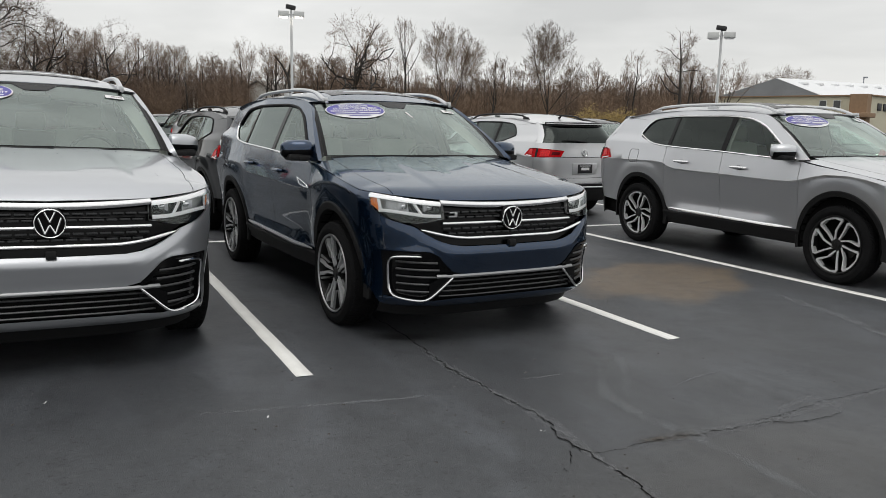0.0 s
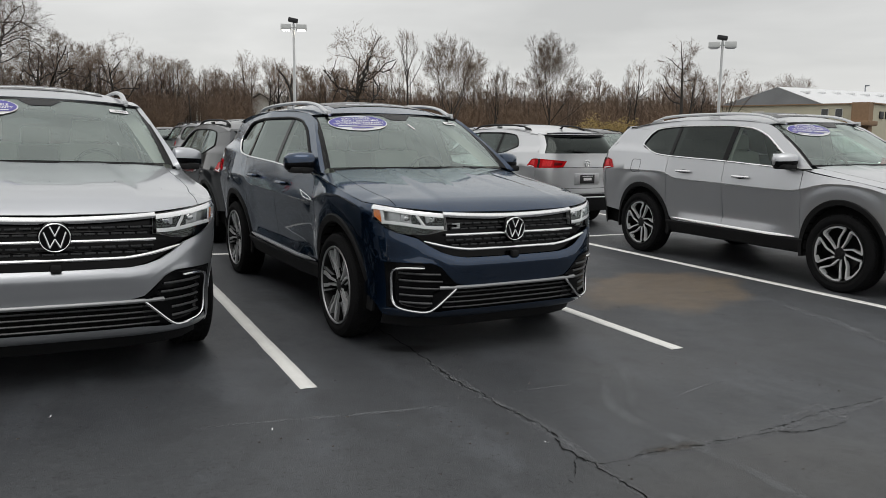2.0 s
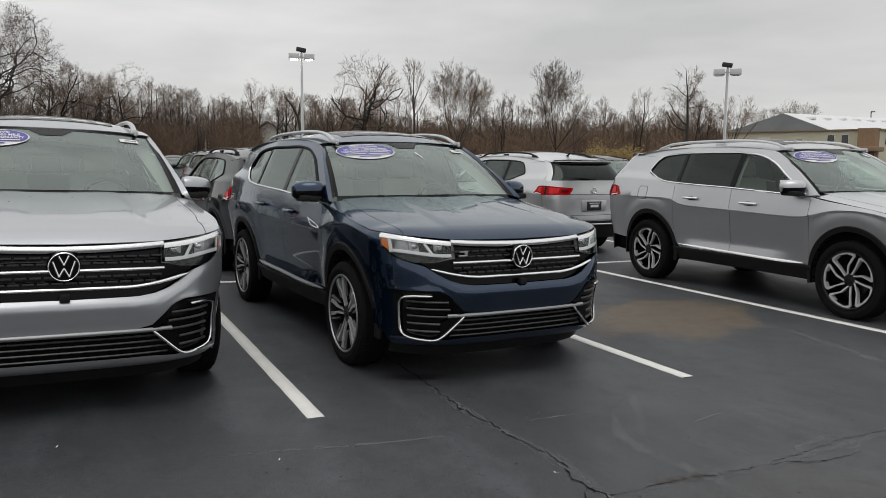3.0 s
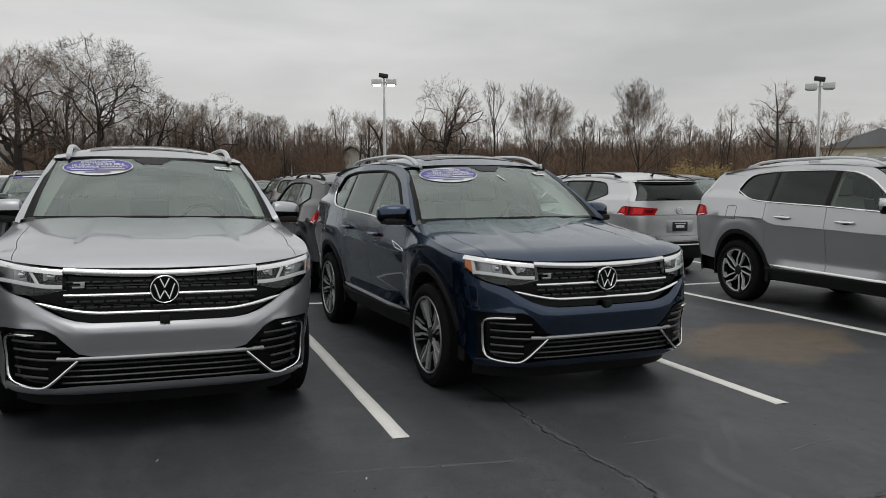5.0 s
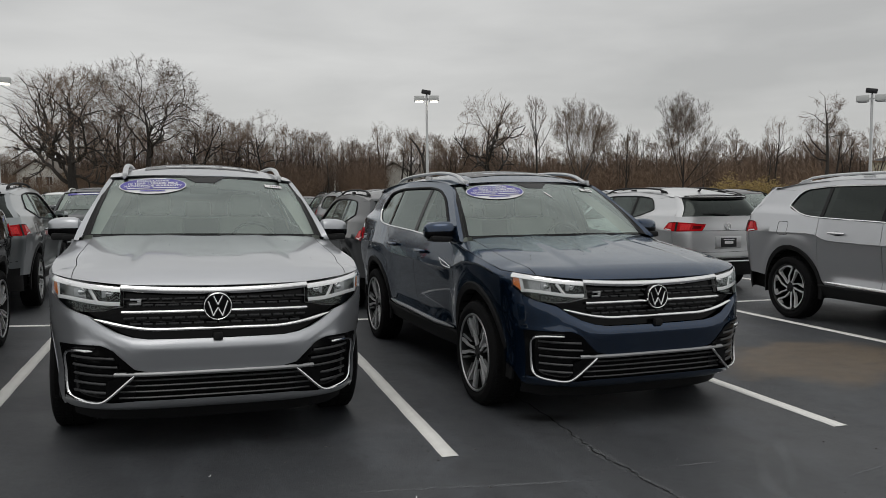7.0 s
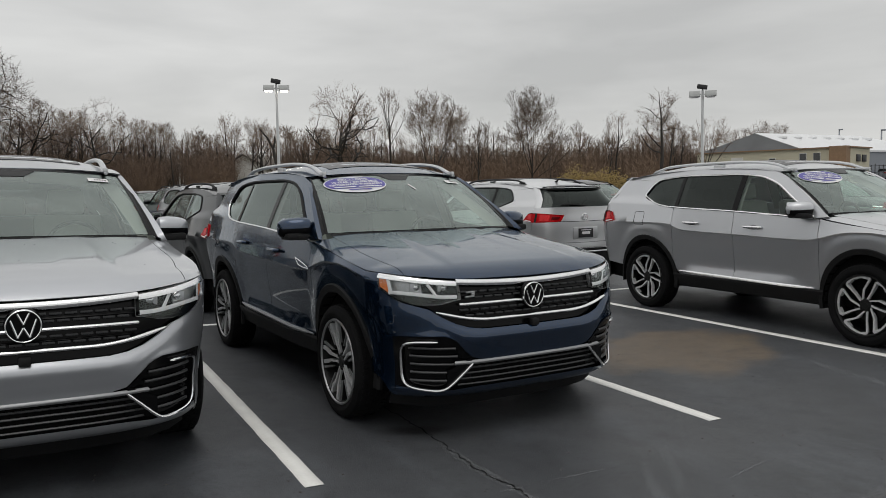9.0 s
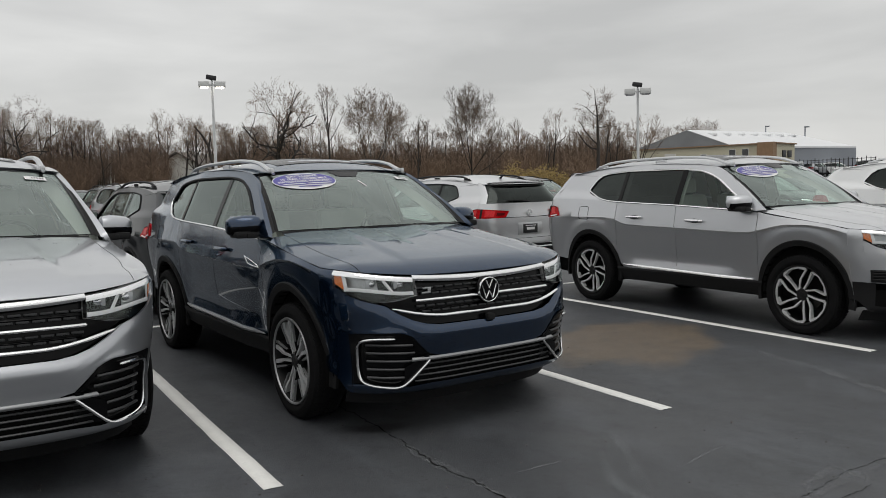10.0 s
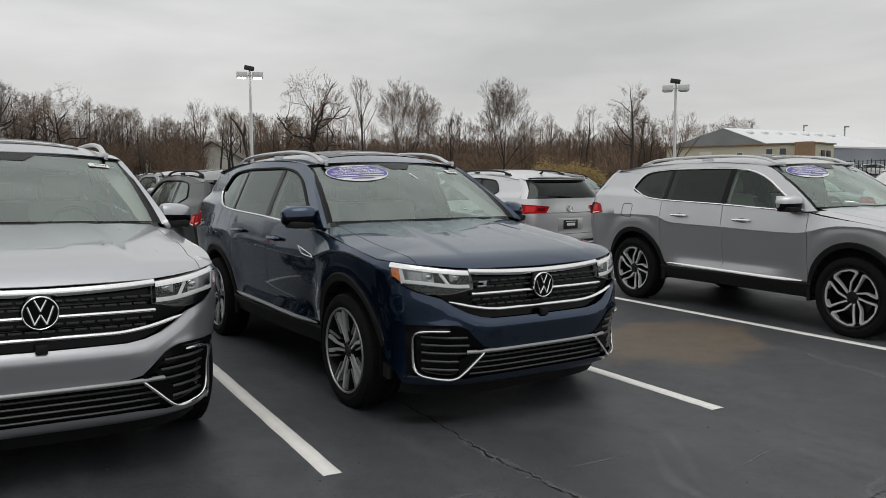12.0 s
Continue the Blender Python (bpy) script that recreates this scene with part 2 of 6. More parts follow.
def box(bm, cx, cy, cz, sx, sy, sz, bevel=0.0, m=None):
    r = bmesh.ops.create_cube(bm, size=1.0)
    vs = r["verts"]
    for v in vs:
        v.co = Vector((cx + v.co.x * sx, cy + v.co.y * sy, cz + v.co.z * sz))
    if bevel:
        es = list({e for v in vs for e in v.link_edges})
        res = bmesh.ops.bevel(bm, geom=es, offset=bevel, segments=2, affect="EDGES", profile=0.6)
        vs = list({v for f in res["faces"] for v in f.verts} | {v for v in vs if v.is_valid})
    if m is not None:
        for v in vs:
            v.co = m @ v.co
    return vs


def tube(bm, pts, r, n=8, flat=1.0, up=Vector((0, 0, 1)), cap=True):
    """A tube along points; r a number or one for each point; flat squeezes it along up."""
    pts = [Vector(p) for p in pts]
    rs = r if isinstance(r, (list, tuple)) else [r] * len(pts)
    rings, a = [], None
    for i, p in enumerate(pts):
        d = (pts[min(i + 1, len(pts) - 1)] - pts[max(i - 1, 0)]).normalized()
        if a is None or flat != 1.0:
            a = d.cross(up)
            a = a.normalized() if a.length > 1e-4 else d.orthogonal().normalized()
        else:
            a = (a - d * a.dot(d)).normalized()
        b = a.cross(d)
        rings.append([bm.verts.new(p + rs[i] * (math.cos(k * math.tau / n) * a + flat * math.sin(k * math.tau / n) * b)) for k in range(n)])
    for q, s in zip(rings, rings[1:]):
        for k in range(n):
            bm.faces.new((q[k], q[(k + 1) % n], s[(k + 1) % n], s[k]))
    if cap and n > 2:
        bm.faces.new(rings[0][::-1])
        bm.faces.new(rings[-1])


def lathe(bm, prof, n, axis="X", centre=(0, 0, 0)):
    """Turns (along, radius) pairs round an axis."""
    c = Vector(centre)
    rings = []
    for a, r in prof:
        ring = []
        for k in range(n):
            q = k * math.tau / n
            ring.append(bm.verts.new(c + (Vector((a, r * math.cos(q), r * math.sin(q))) if axis == "X" else Vector((r * math.cos(q), r * math.sin(q), a)))))
        rings.append(ring)
    for q, s in zip(rings, rings[1:]):
        for k in range(n):
            bm.faces.new((q[k], q[(k + 1) % n], s[(k + 1) % n], s[k]))
    return rings


def part(name, bm, material, parent=None, label="", sharp=38.0, recalc=False):
    if recalc:
        bmesh.ops.recalc_face_normals(bm, faces=bm.faces)
    lim = radians(sharp)
    for f in bm.faces:
        f.smooth = True
    for e in bm.edges:
        if len(e.link_faces) == 2 and e.calc_face_angle(0.0) > lim:
            e.smooth = False
    me = bpy.data.meshes.new(name)
    bm.to_mesh(me)
    bm.free()
    if material:
        me.materials.append(material)
    ob = new(name, me)
    if parent:
        ob.parent = parent
    if label:
        ob["label"] = label
    return ob


# ---- sport utility vehicles ----
# Car space: front axle at y = 0, nose towards -y, ground at z = 0, metres of the larger model.
WHEELBASE, HUB = 2.98, 0.385
WP = spline([(-0.45, 0.955), (-0.2, 0.975), (0.3, 0.968), (1.0, 0.962), (2.2, 0.966), (2.98, 0.975), (3.5, 0.95), (3.9, 0.905)])
CREASE = spline([(-0.45, 1.005), (-0.25, 1.05), (-0.05, 1.068), (0.14, 1.064), (0.30, 1.040), (0.45, 1.002), (0.62, 0.972), (0.80, 0.970), (1.5, 0.985), (2.30, 1.002), (2.42, 1.02), (2.56, 1.068), (2.75, 1.078), (3.0, 1.078), (3.9, 1.06)])
BELT = spline([(-0.45, 1.040), (-0.2, 1.088), (0.1, 1.122), (0.28, 1.142), (0.42, 1.163), (0.52, 1.182), (1.59, 1.235), (2.62, 1.275), (3.2, 1.30), (3.9, 1.31)])
DLO_TOP = spline([(0.56, 1.192), (0.85, 1.37), (1.16, 1.555), (1.40, 1.622), (1.74, 1.645), (2.4, 1.643), (2.85, 1.615), (2.98, 1.585), (3.13, 1.415)])
DLO_BOT = spline([(0.56, 1.186), (1.59, 1.237), (2.62, 1.277), (2.80, 1.30), (3.0, 1.365), (3.13, 1.41)])
REAR_Y = spline([(0.25, 3.76), (0.5, 3.80), (1.1, 3.82), (1.3, 3.80), (1.45, 3.72), (1.62, 3.56), (1.72, 3.45)])
BULGE = spline([(0.22, 0.88), (0.27, 0.93), (0.35, 0.975), (0.5, 0.98), (0.58, 1.008), (0.66, 1.034), (0.690, 1.012), (0.74, 0.995), (0.87, 0.972), (0.97, 0.915), (1.0, 0.88), (1.06, 0.78)])
RBULGE = spline([(0.22, 0.85), (0.4, 1.0), (0.62, 1.02), (0.72, 0.93), (1.05, 0.88), (1.2, 0.82), (1.3, 0.85), (1.7, 0.8)])


GR_BOT = spline([(0.0, 0.688), (0.42, 0.692), (0.55, 0.718), (0.66, 0.768), (0.74, 0.822), (0.78, 0.845), (0.85, 0.86)])


def side_x(y, z):
    w, zc, zb = WP(y), CREASE(y), BELT(y)
    if z < zc:
        d = zc - z
        w -= (0.012 + 0.010 * smooth(0.35, 0.6, y) * (1 - smooth(2.2, 2.5, y))) * smooth(0.0, 0.016, d) * smooth(-0.45, -0.25, y) * (1 - smooth(3.2, 3.7, y)) + 0.062 * smooth(0.0, 0.62, d)
        w += 0.048 * (1 - smooth(0.47, 0.62, z)) * smooth(0.50, 0.95, y) * (1 - smooth(2.2, 2.48, y))
    else:
        w -= (0.17 + 0.45 * (1 - smooth(-0.05, 0.62, y)) + 0.10 * smooth(2.4, 2.6, y)) * (min(z, zb) - zc)
    if z > zb:
        w -= 0.40 * (z - zb) + 0.12 * (z - zb) ** 2 + 0.05 * smooth(2.2, 3.3, y) * smooth(0, 0.12, z - zb)
    for yc in (0.0, WHEELBASE):
        r = math.hypot((y - yc) / 0.53, (z - HUB) / 0.585)
        w += 0.014 * (1 - smooth(1.02, 1.26, r)) * smooth(0.3, 0.6, z)
    return w


def side(y, z, out=0.0):
    return (side_x(y, z) + out, y, z)


def nose(x, z, out=0.0):
    """The front's surface: x is the share 0..1 of the half-width."""
    a = abs(x)
    shape = max(0.0, 1 - a ** 4.0) ** 0.60
    px = side_x(-0.45, max(z, 0.5)) * a
    ledge = 0.017 * smooth(-0.01, 0.062, GR_BOT(a) - z) * (1 - smooth(0.35, 0.26, z)) * (1 - smooth(0.72, 0.97, a))
    y = -0.45 - 0.49 * BULGE(z) * shape - ledge
    n = Vector((a ** 2.2, -(1.02 - a ** 3))).normalized()
    return (math.copysign(px + out * n.x, x), y + out * n.y, z)


def tail(x, z, out=0.0):
    a = abs(x)
    shape = max(0.0, 1 - a ** (3.4 + 2.4 * smooth(0.5, 0.8, z))) ** 0.7
    y0 = REAR_Y(z)
    return (math.copysign(side_x(y0, z) * a, x), y0 + 0.31 * RBULGE(z) * shape + out, z)


HOOD_Z = spline([(-0.95, 0.975), (-0.88, 1.015), (-0.75, 1.052), (-0.45, 1.103), (0.0, 1.166), (0.45, 1.232)])


def hood(x, y, out=0.0):
    a = abs(x)
    edge, mid = BELT(y), HOOD_Z(y) + 0.022
    q = min(a / 0.965, 1.0)
    low = 0.022 * q * q
    z = mid - low - (mid - low - edge) * q ** 5
    # two raised folds that run towards the lamps
    fold = 0.40 - 0.10 * y
    z += 0.010 * (1 - smooth(fold - 0.025, fold + 0.055, a)) * smooth(-0.92, -0.45, y) * (1 - 0.6 * smooth(-0.1, 0.4, y))
    z -= 0.004 * (1 - smooth(0.14, 0.22, a + 0.05 * y)) * smooth(-0.7, -0.2, y) * (1 - smooth(0.0, 0.4, y))
    return (x, y, z + out)


def bonnet(u, v):
    """The car's front top from the lamps to the windscreen: u across, v back."""
    zf = HOODLIP(abs(u))
    y0 = nose(u, zf)[1] - 0.006
    y = y0 * (1 - v) + (cowl(u)[1] + 0.012) * v
    p = hood(u * side_x(max(y, -0.45), BELT(y)), y)
    r = max(0.0, 1 - v / 0.13) ** 2.2
    h0 = hood(u * side_x(-0.45, 1.035), y0)[2]
    return (p[0], p[1], p[2] - (h0 - zf) * r)


def cowl(a):
    """Foot of the windscreen, a = -1..1."""
    return (0.83 * a, 0.30 + 0.20 * abs(a) ** 2.2, 1.238 - 0.012 * abs(a) ** 2)


def header(a):
    return (0.70 * a, 1.05 + 0.11 * abs(a) ** 2.2, 1.684 - 0.034 * abs(a) ** 2)


def screen(a, t, out=0.0):
    p, q = Vector(cowl(a)), Vector(header(a))
    r = p.lerp(q, t)
    bow = 0.045 * 4 * t * (1 - t)
    n = Vector((0, -0.53, 0.85))
    r += n * (bow * 0.7 + out)
    return tuple(r)


ROOF_Z = spline([(1.04, 1.687), (1.2, 1.716), (1.5, 1.748), (1.9, 1.764), (2.5, 1.758), (3.1, 1.728), (3.62, 1.660)])


def roof(x, y, out=0.0):
    a = abs(x)
    crown = 0.046 * smooth(0.98, 1.55, y) * (1 - smooth(2.6, 3.6, y))
    return (x, y, ROOF_Z(y) + crown * (1 - min(1.0, (a / 0.70) ** 2.2)) - 0.045 * (a / 0.70) ** 2.4 + out)


def arch(yc, t, grow=0.0):
    """Wheel arch outline in (y, z): t = 0 ahead of the wheel to 1 behind it."""
    q = math.pi * (1.06 - 1.12 * t)
    return (yc + (0.455 + grow) * math.cos(q) * -1 * -1, HUB + (0.475 + grow) * max(math.sin(q), -0.35))


def band(side_fn, lower, upper, n, m, out=0.0):
    """A sheet between two outlines of the side, given as (y, z) by a share 0..1."""
    def fn(u, v):
        a, b = lower(u), upper(u)
        return side_fn(a[0] + (b[0] - a[0]) * v, a[1] + (b[1] - a[1]) * v, out)
    bm = bmesh.new()
    sheet(bm, fn, steps(0, 1, n), steps(0, 1, m))
    return bm


def creased(lower, upper, n, m):
    """A side panel whose rows follow the body's crease line, so that it stays sharp."""
    def fn(u, row):
        a, b = lower(u), upper(u)
        lo, hi = 0.0, 1.0
        for _ in range(14):
            mid = (lo + hi) / 2
            y, z = a[0] + (b[0] - a[0]) * mid, a[1] + (b[1] - a[1]) * mid
            lo, hi = (mid, hi) if z < CREASE(y) else (lo, mid)
        rise = max(b[1] - a[1], 0.05)
        c, low = lo, m - 6
        d = min(0.016 / rise, c * 0.5)
        v = (c - d) * row / low if row <= low else (c - d * (3 - row + low) / 3) if row <= low + 3 else c + (1 - c) * (row - low - 3) / 3
        return side(a[0] + (b[0] - a[0]) * v, a[1] + (b[1] - a[1]) * v)
    bm = bmesh.new()
    sheet(bm, fn, steps(0, 1, n), range(m + 1))
    return bm


def flip(bm, do):
    if do:
        for v in bm.verts:
            v.co.x = -v.co.x
        bmesh.ops.reverse_faces(bm, faces=bm.faces)
    return bm


def wheel_parts(root, x, y, style, sides, fine, far=False):
    """Tyre, rim with its spokes, hub cap and brake disc of one wheel; sides = -1 or 1 is the outer face."""
    n = 48 if fine else 16 if far else 24
    s = sides
    R, rr = HUB, 0.290
    hub = new("wheel")
    hub.parent = root
    hub.location = (x, y, HUB)
    bm = bmesh.new()
    prof = [(-0.11, rr - 0.01), (-0.125, rr + 0.03), (-0.13, R - 0.06), (-0.115, R - 0.015), (-0.09, R), (0.09, R), (0.113, R - 0.012), (0.128, R - 0.05), (0.126, rr + 0.035), (0.117, rr + 0.012), (0.108, rr)]
    lathe(bm, [(a * s, r) for a, r in prof], n)
    tyre = part("tyre", bm, M_TYRE, hub, recalc=True)
    if fine:
        bm = bmesh.new()
        for k in range(72):
            for o, tw in ((-0.075, 0.06), (-0.027, 0.05), (0.027, -0.05), (0.078, -0.06)):
                m = Matrix.Rotation(k * math.tau / 72 + (0.02 if o > 0 else 0), 4, "X") @ Matrix.Translation((o, 0, R + 0.001)) @ Matrix.Rotation(tw * 6, 4, "Z")
                box(bm, 0, 0, 0, 0.038, 0.023, 0.008, 0, m)
        part("tread", bm, M_TYRE, tyre)
    bm = bmesh.new()
    lathe(bm, [(a * s, r) for a, r in [(0.112, rr + 0.002), (0.116, rr - 0.004), (0.108, rr - 0.016), (0.07, rr - 0.022), (-0.10, rr - 0.03), (-0.10, 0.02)]], n)
    rim = part("rim", bm, M_DARKRIM, hub, recalc=True)
    bm = bmesh.new()
    if far:
        bm.free()
    else:
      lathe(bm, [(a * s, r) for a, r in [(0.113, rr + 0.004), (0.121, rr + 0.001), (0.121, rr - 0.009), (0.112, rr - 0.013)]], n)
      part("rim_lip", bm, M_RIMG if style == "twin" else M_DARKRIM, rim, recalc=True)
    if fine:
        bm = bmesh.new()
        lathe(bm, [(a * s, r) for a, r in [(0.0, 0.17), (0.012, 0.17), (0.012, 0.05)]], 24)
        part("brake_disc", bm, M_DISC, hub, "dark steel brake disc", recalc=True)
    # spokes: a sharp machined face over a dark flank
    def spoke(bm, outline, front, back):
        f = [bm.verts.new((s * (front - 0.022 * (1 - smooth(0.05, 0.26, math.hypot(u, v)))), u, v)) for u, v in outline]
        g = [bm.verts.new((s * back, u, v)) for u, v in outline]
        bm.faces.new(f)
        for i in range(len(f)):
            j = (i + 1) % len(f)
            bm.faces.new((f[i], g[i], g[j], f[j]))

    def rot(pts, q):
        c, d = math.cos(q), math.sin(q)
        return [(c * u - d * v, d * u + c * v) for u, v in pts]
    for k in range(5):
        q = k * math.tau / 5 + 0.3 * s
        if style == "twin":
            A = [(0.009, 0.045), (0.021, 0.050), (0.031, 0.160), (0.054, 0.208), (0.066, rr - 0.018), (0.040, rr - 0.011), (0.031, 0.222), (0.015, 0.170)]
            B = [(0.054, 0.120), (0.062, 0.125), (0.100, rr - 0.027), (0.082, rr - 0.020)]
            shapes = [A, [(-u, v) for u, v in A[::-1]], B, [(-u, v) for u, v in B[::-1]]]
        else:
            # a twisted loop: two blades from the hub and a band along the rim
            def pol(r, a):
                return (s * r * math.sin(radians(a)), r * math.cos(radians(a)))
            shapes = [[pol(0.058, -46), pol(0.058, -28), pol(0.150, -25), pol(0.246, -25.5), pol(0.246, -30.5), pol(0.150, -31)],
                      [pol(0.058, -22), pol(0.058, -4), pol(0.150, 16), pol(0.246, 31), pol(0.246, 26), pol(0.150, 9)],
                      [pol(0.248, -31.5), pol(0.262, -11), pol(0.258, 11), pol(0.248, 31.5), pol(rr - 0.016, 29), pol(rr - 0.008, 13), pol(rr - 0.008, -11), pol(rr - 0.014, -25)]]
        if not fine:
            if k == 0:
                star = bmesh.new()
            for sh in shapes:
                spoke(star, rot(sh, q), 0.108, 0.06)
            if k == 4:
                part("spokes", star, M_RIM, rim, recalc=True)
        else:
            for sh in shapes:
                bm = bmesh.new()
                spoke(bm, rot(sh, q), 0.108, 0.06)
                part("spoke", bm, M_RIM if style != "twin" else M_RIMS if sh in shapes[:2] else M_RIMG, rim, recalc=True)
            for sh in shapes:
                bm = bmesh.new()
                spoke(bm, rot([(u * 1.06, v * 0.99 + 0.001) for u, v in sh], q), 0.094, 0.03)
                part("spoke_flank", bm, M_DARKRIM, rim, recalc=True)
    if far:
        return hub
    bm = bmesh.new()
    lathe(bm, [(a * s, r) for a, r in [(0.05, 0.068), (0.080, 0.064), (0.086, 0.050), (0.084, 0.034), (0.090, 0.030), (0.091, 0.0)]], 20)
    for k in range(5):
        q = (k + 0.5) * math.tau / 5
        box(bm, s * 0.086, 0.053 * math.cos(q), 0.053 * math.sin(q), 0.012, 0.016, 0.016, 0.003)
    part("hub_cap", bm, M_DARKRIM, rim, recalc=True)
    return hub


# too small to be seen on the distant stock
FAR_SKIP = {"wheel_well", "window_pillar", "sill_strip", "screen_border", "pillar_trim", "headliner", "sunroof", "gate_trim", "gate_frame", "mirror_foot", "lens", "side_marker",
            "emblem_mark", "emblem_disc", "intake_slat", "intake_trim", "bumper_corner", "front_lip", "air_dam", "wheel_arch_lip", "dashboard"}


def suv(name, label, paint_mat, m, scale=(1, 1, 1), style="twin", trim="sport", fine=True, front=True, rear=True, sticker=False, group="parked cars", far=False, tag=False):
    """One parked car with its parts. trim: sport has chrome-framed bumper vents."""
    root = new(name)
    root.empty_display_size = 0.3
    tagged(root, label, "car", group)
    k = 2 if fine else 1
    P = []

    def add(nm, bm, material, parent=root, lab="", **kw):
        if far and nm in FAR_SKIP:
            bm.free()
            return root
        ob = part(nm, bm, material, parent, lab, **kw)
        P.append(ob)
        return ob

    # inner tub that closes the gaps and stops the light
    bm = bmesh.new()
    us = steps(-0.80, 3.95, 20 if not far else 6)

    def tub(u, v):
        q = v * math.tau
        w = (min(side_x(min(max(u, -0.4), 3.7), 0.75), 0.95) - 0.075) * (1 - 0.45 * smooth(-0.4, -0.8, u)) * (1 - 0.12 * smooth(3.6, 3.95, u))
        cx, cz = math.cos(q), math.sin(q)
        e = 0.18
        return (w * math.copysign(abs(cx) ** e, cx), u, 0.57 + ((0.39 if u > 0.3 else 0.35) if cz > 0 else 0.28) * math.copysign(abs(cz) ** e, cz))
    sheet(bm, tub, us, steps(0, 1, 28 if not far else 12))
    # wheel wells
    add("underbody", bm, M_UNDER, recalc=True)
    for sg in (-1, 1):
        do = sg < 0
        # lower panels
        def fender_low(t):
            y, z = arch(0, 0.04 + 0.93 * t, 0.05)
            return (min(y, 0.497), z)
        bm = creased(fender_low, lambda t: (lambda y: (y, BELT(y)))(-0.455 + 0.952 * t), 20 * k, 6 + 5 * k)
        flange(bm, 0.02)
        sheet(bm, bonnet, steps(0.8595, 1.0, 4 * k), [w ** 1.5 for w in steps(0, 1, 15 * k if not far else 8) if w < 0.968])
        add("fender", flip(bm, do), paint_mat)
        for nm, y0, y1 in (("front_door", 0.503, 1.582), ("rear_door", 1.588, 2.52)):
            def low(t, y0=y0, y1=y1):
                y = y0 + (y1 - y0) * t
                cut = 0.0
                if y > 2.44:
                    cut = smooth(2.44, 2.52, y) * 0.12
                return (y, 0.47 + cut)
            bm = creased(low, lambda t, y0=y0, y1=y1: (lambda y: (y, BELT(y) - 0.006))(y0 + (y1 - y0) * t), 10 * k, 6 + 5 * k)
            flange(bm, 0.02)
            door = add(nm, flip(bm, do), paint_mat)
            if fine:
                bm = bmesh.new()
                yh = y0 + (0.80 if nm == "front_door" else 0.62)
                zh = 1.075 + 0.02 * (y0 > 1)
                pts = [side(yh + d, zh, o) for d, o in ((-0.11, 0.008), (-0.09, 0.036), (0.0, 0.045), (0.09, 0.036), (0.11, 0.008))]
                tube(bm, pts, [0.012, 0.017, 0.018, 0.017, 0.012], 8, 0.9)
                add("door_handle", flip(bm, do), paint_mat if paint_mat is M_BLUE else M_CHROME, door, recalc=True)
                bm = bmesh.new()
                pts = [side(yh + d, zh - 0.004, 0.002) for d in (-0.075, 0.0, 0.075)]
                tube(bm, pts, [0.018, 0.028, 0.018], 10, 0.9)
                add("handle_recess", flip(bm, do), M_CLAD, door, recalc=True)

        def quarter_low(t):
            if t < 0.62:
                y, z = arch(WHEELBASE, 0.05 + 0.91 * t / 0.62, 0.05)
                return (max(y, 2.526), max(z, 0.47))
            q = (t - 0.62) / 0.38
            return (3.47 + 0.34 * q, 0.50 + 0.02 * q)
        bm = creased(quarter_low, lambda t: (lambda y: (y, BELT(y)))(2.526 + 1.28 * t), 20 * k, 6 + 5 * k)
        flange(bm, 0.02)
        quarter = add("quarter_panel", flip(bm, do), paint_mat)
        if fine and do:
            bm = bmesh.new()
            flap = [(3.02, 1.045), (3.17, 1.045), (3.20, 1.075), (3.20, 1.185), (3.17, 1.21), (3.05, 1.21), (3.02, 1.185), (3.02, 1.045)]
            f3 = path2(flap)
            tube(bm, [side(*f3(t), 0.0) for t in steps(0, 1, 40)], 0.0035, 5, cap=False)
            add("fuel_flap_gap", flip(bm, do), M_CLAD, quarter, recalc=True)
        # upper frame: pillar, roof edge and rear pillar
        inner = path2([(0.56, 1.19), (0.85, 1.372), (1.16, 1.557), (1.40, 1.624), (1.74, 1.647), (2.4, 1.645), (2.85, 1.617), (2.98, 1.587)])
        outer = path2([(0.42, 1.20), (0.76, 1.43), (1.18, 1.664), (1.45, 1.702), (1.8, 1.720), (2.5, 1.715), (3.1, 1.684), (3.56, 1.626)])
        bm = band(side, inner, outer, 18 * k, 3)
        flange(bm, 0.03)
        add("roof_pillar", flip(bm, do), paint_mat)
        inner = path2([(2.98, 1.587), (3.07, 1.51), (3.13, 1.41), (2.95, 1.335), (2.70, 1.281)])
        outer = path2([(3.56, 1.62), (3.70, 1.48), (3.79, 1.35), (3.805, 1.32), (3.806, 1.302)])
        bm = band(side, inner, outer, 10 * k, 5)
        add("rear_pillar", flip(bm, do), paint_mat)
        # side glass
        for y0, y1, gm in ((0.575, 1.56, M_SIDEG), (1.62, 2.475, M_PRIV), (2.52, 3.125, M_PRIV)):
            bm = bmesh.new()
            sheet(bm, lambda u, v: side(u, DLO_BOT(u) + (DLO_TOP(u) - DLO_BOT(u)) * v, -0.008), steps(y0, y1, 6 * k), steps(0, 1, 4))
            g = add("side_window", flip(bm, do), gm)
            g.visible_shadow = False
        for y0, y1 in ((1.552, 1.628), (2.468, 2.528)):
            bm = bmesh.new()
            sheet(bm, lambda u, v: side(u, DLO_BOT(u) + (DLO_TOP(u) - DLO_BOT(u)) * v, -0.003), steps(y0, y1, 1), steps(0, 1, 4))
            add("window_pillar", flip(bm, do), M_GLOSSB)
        ring = [(y, DLO_BOT(y)) for y in steps(0.57, 3.11, 22)] + [(y, DLO_TOP(y)) for y in steps(3.12, 1.2, 22)] + ([(y, DLO_TOP(y)) for y in steps(1.1, 0.57, 8)])
        bm = bmesh.new()
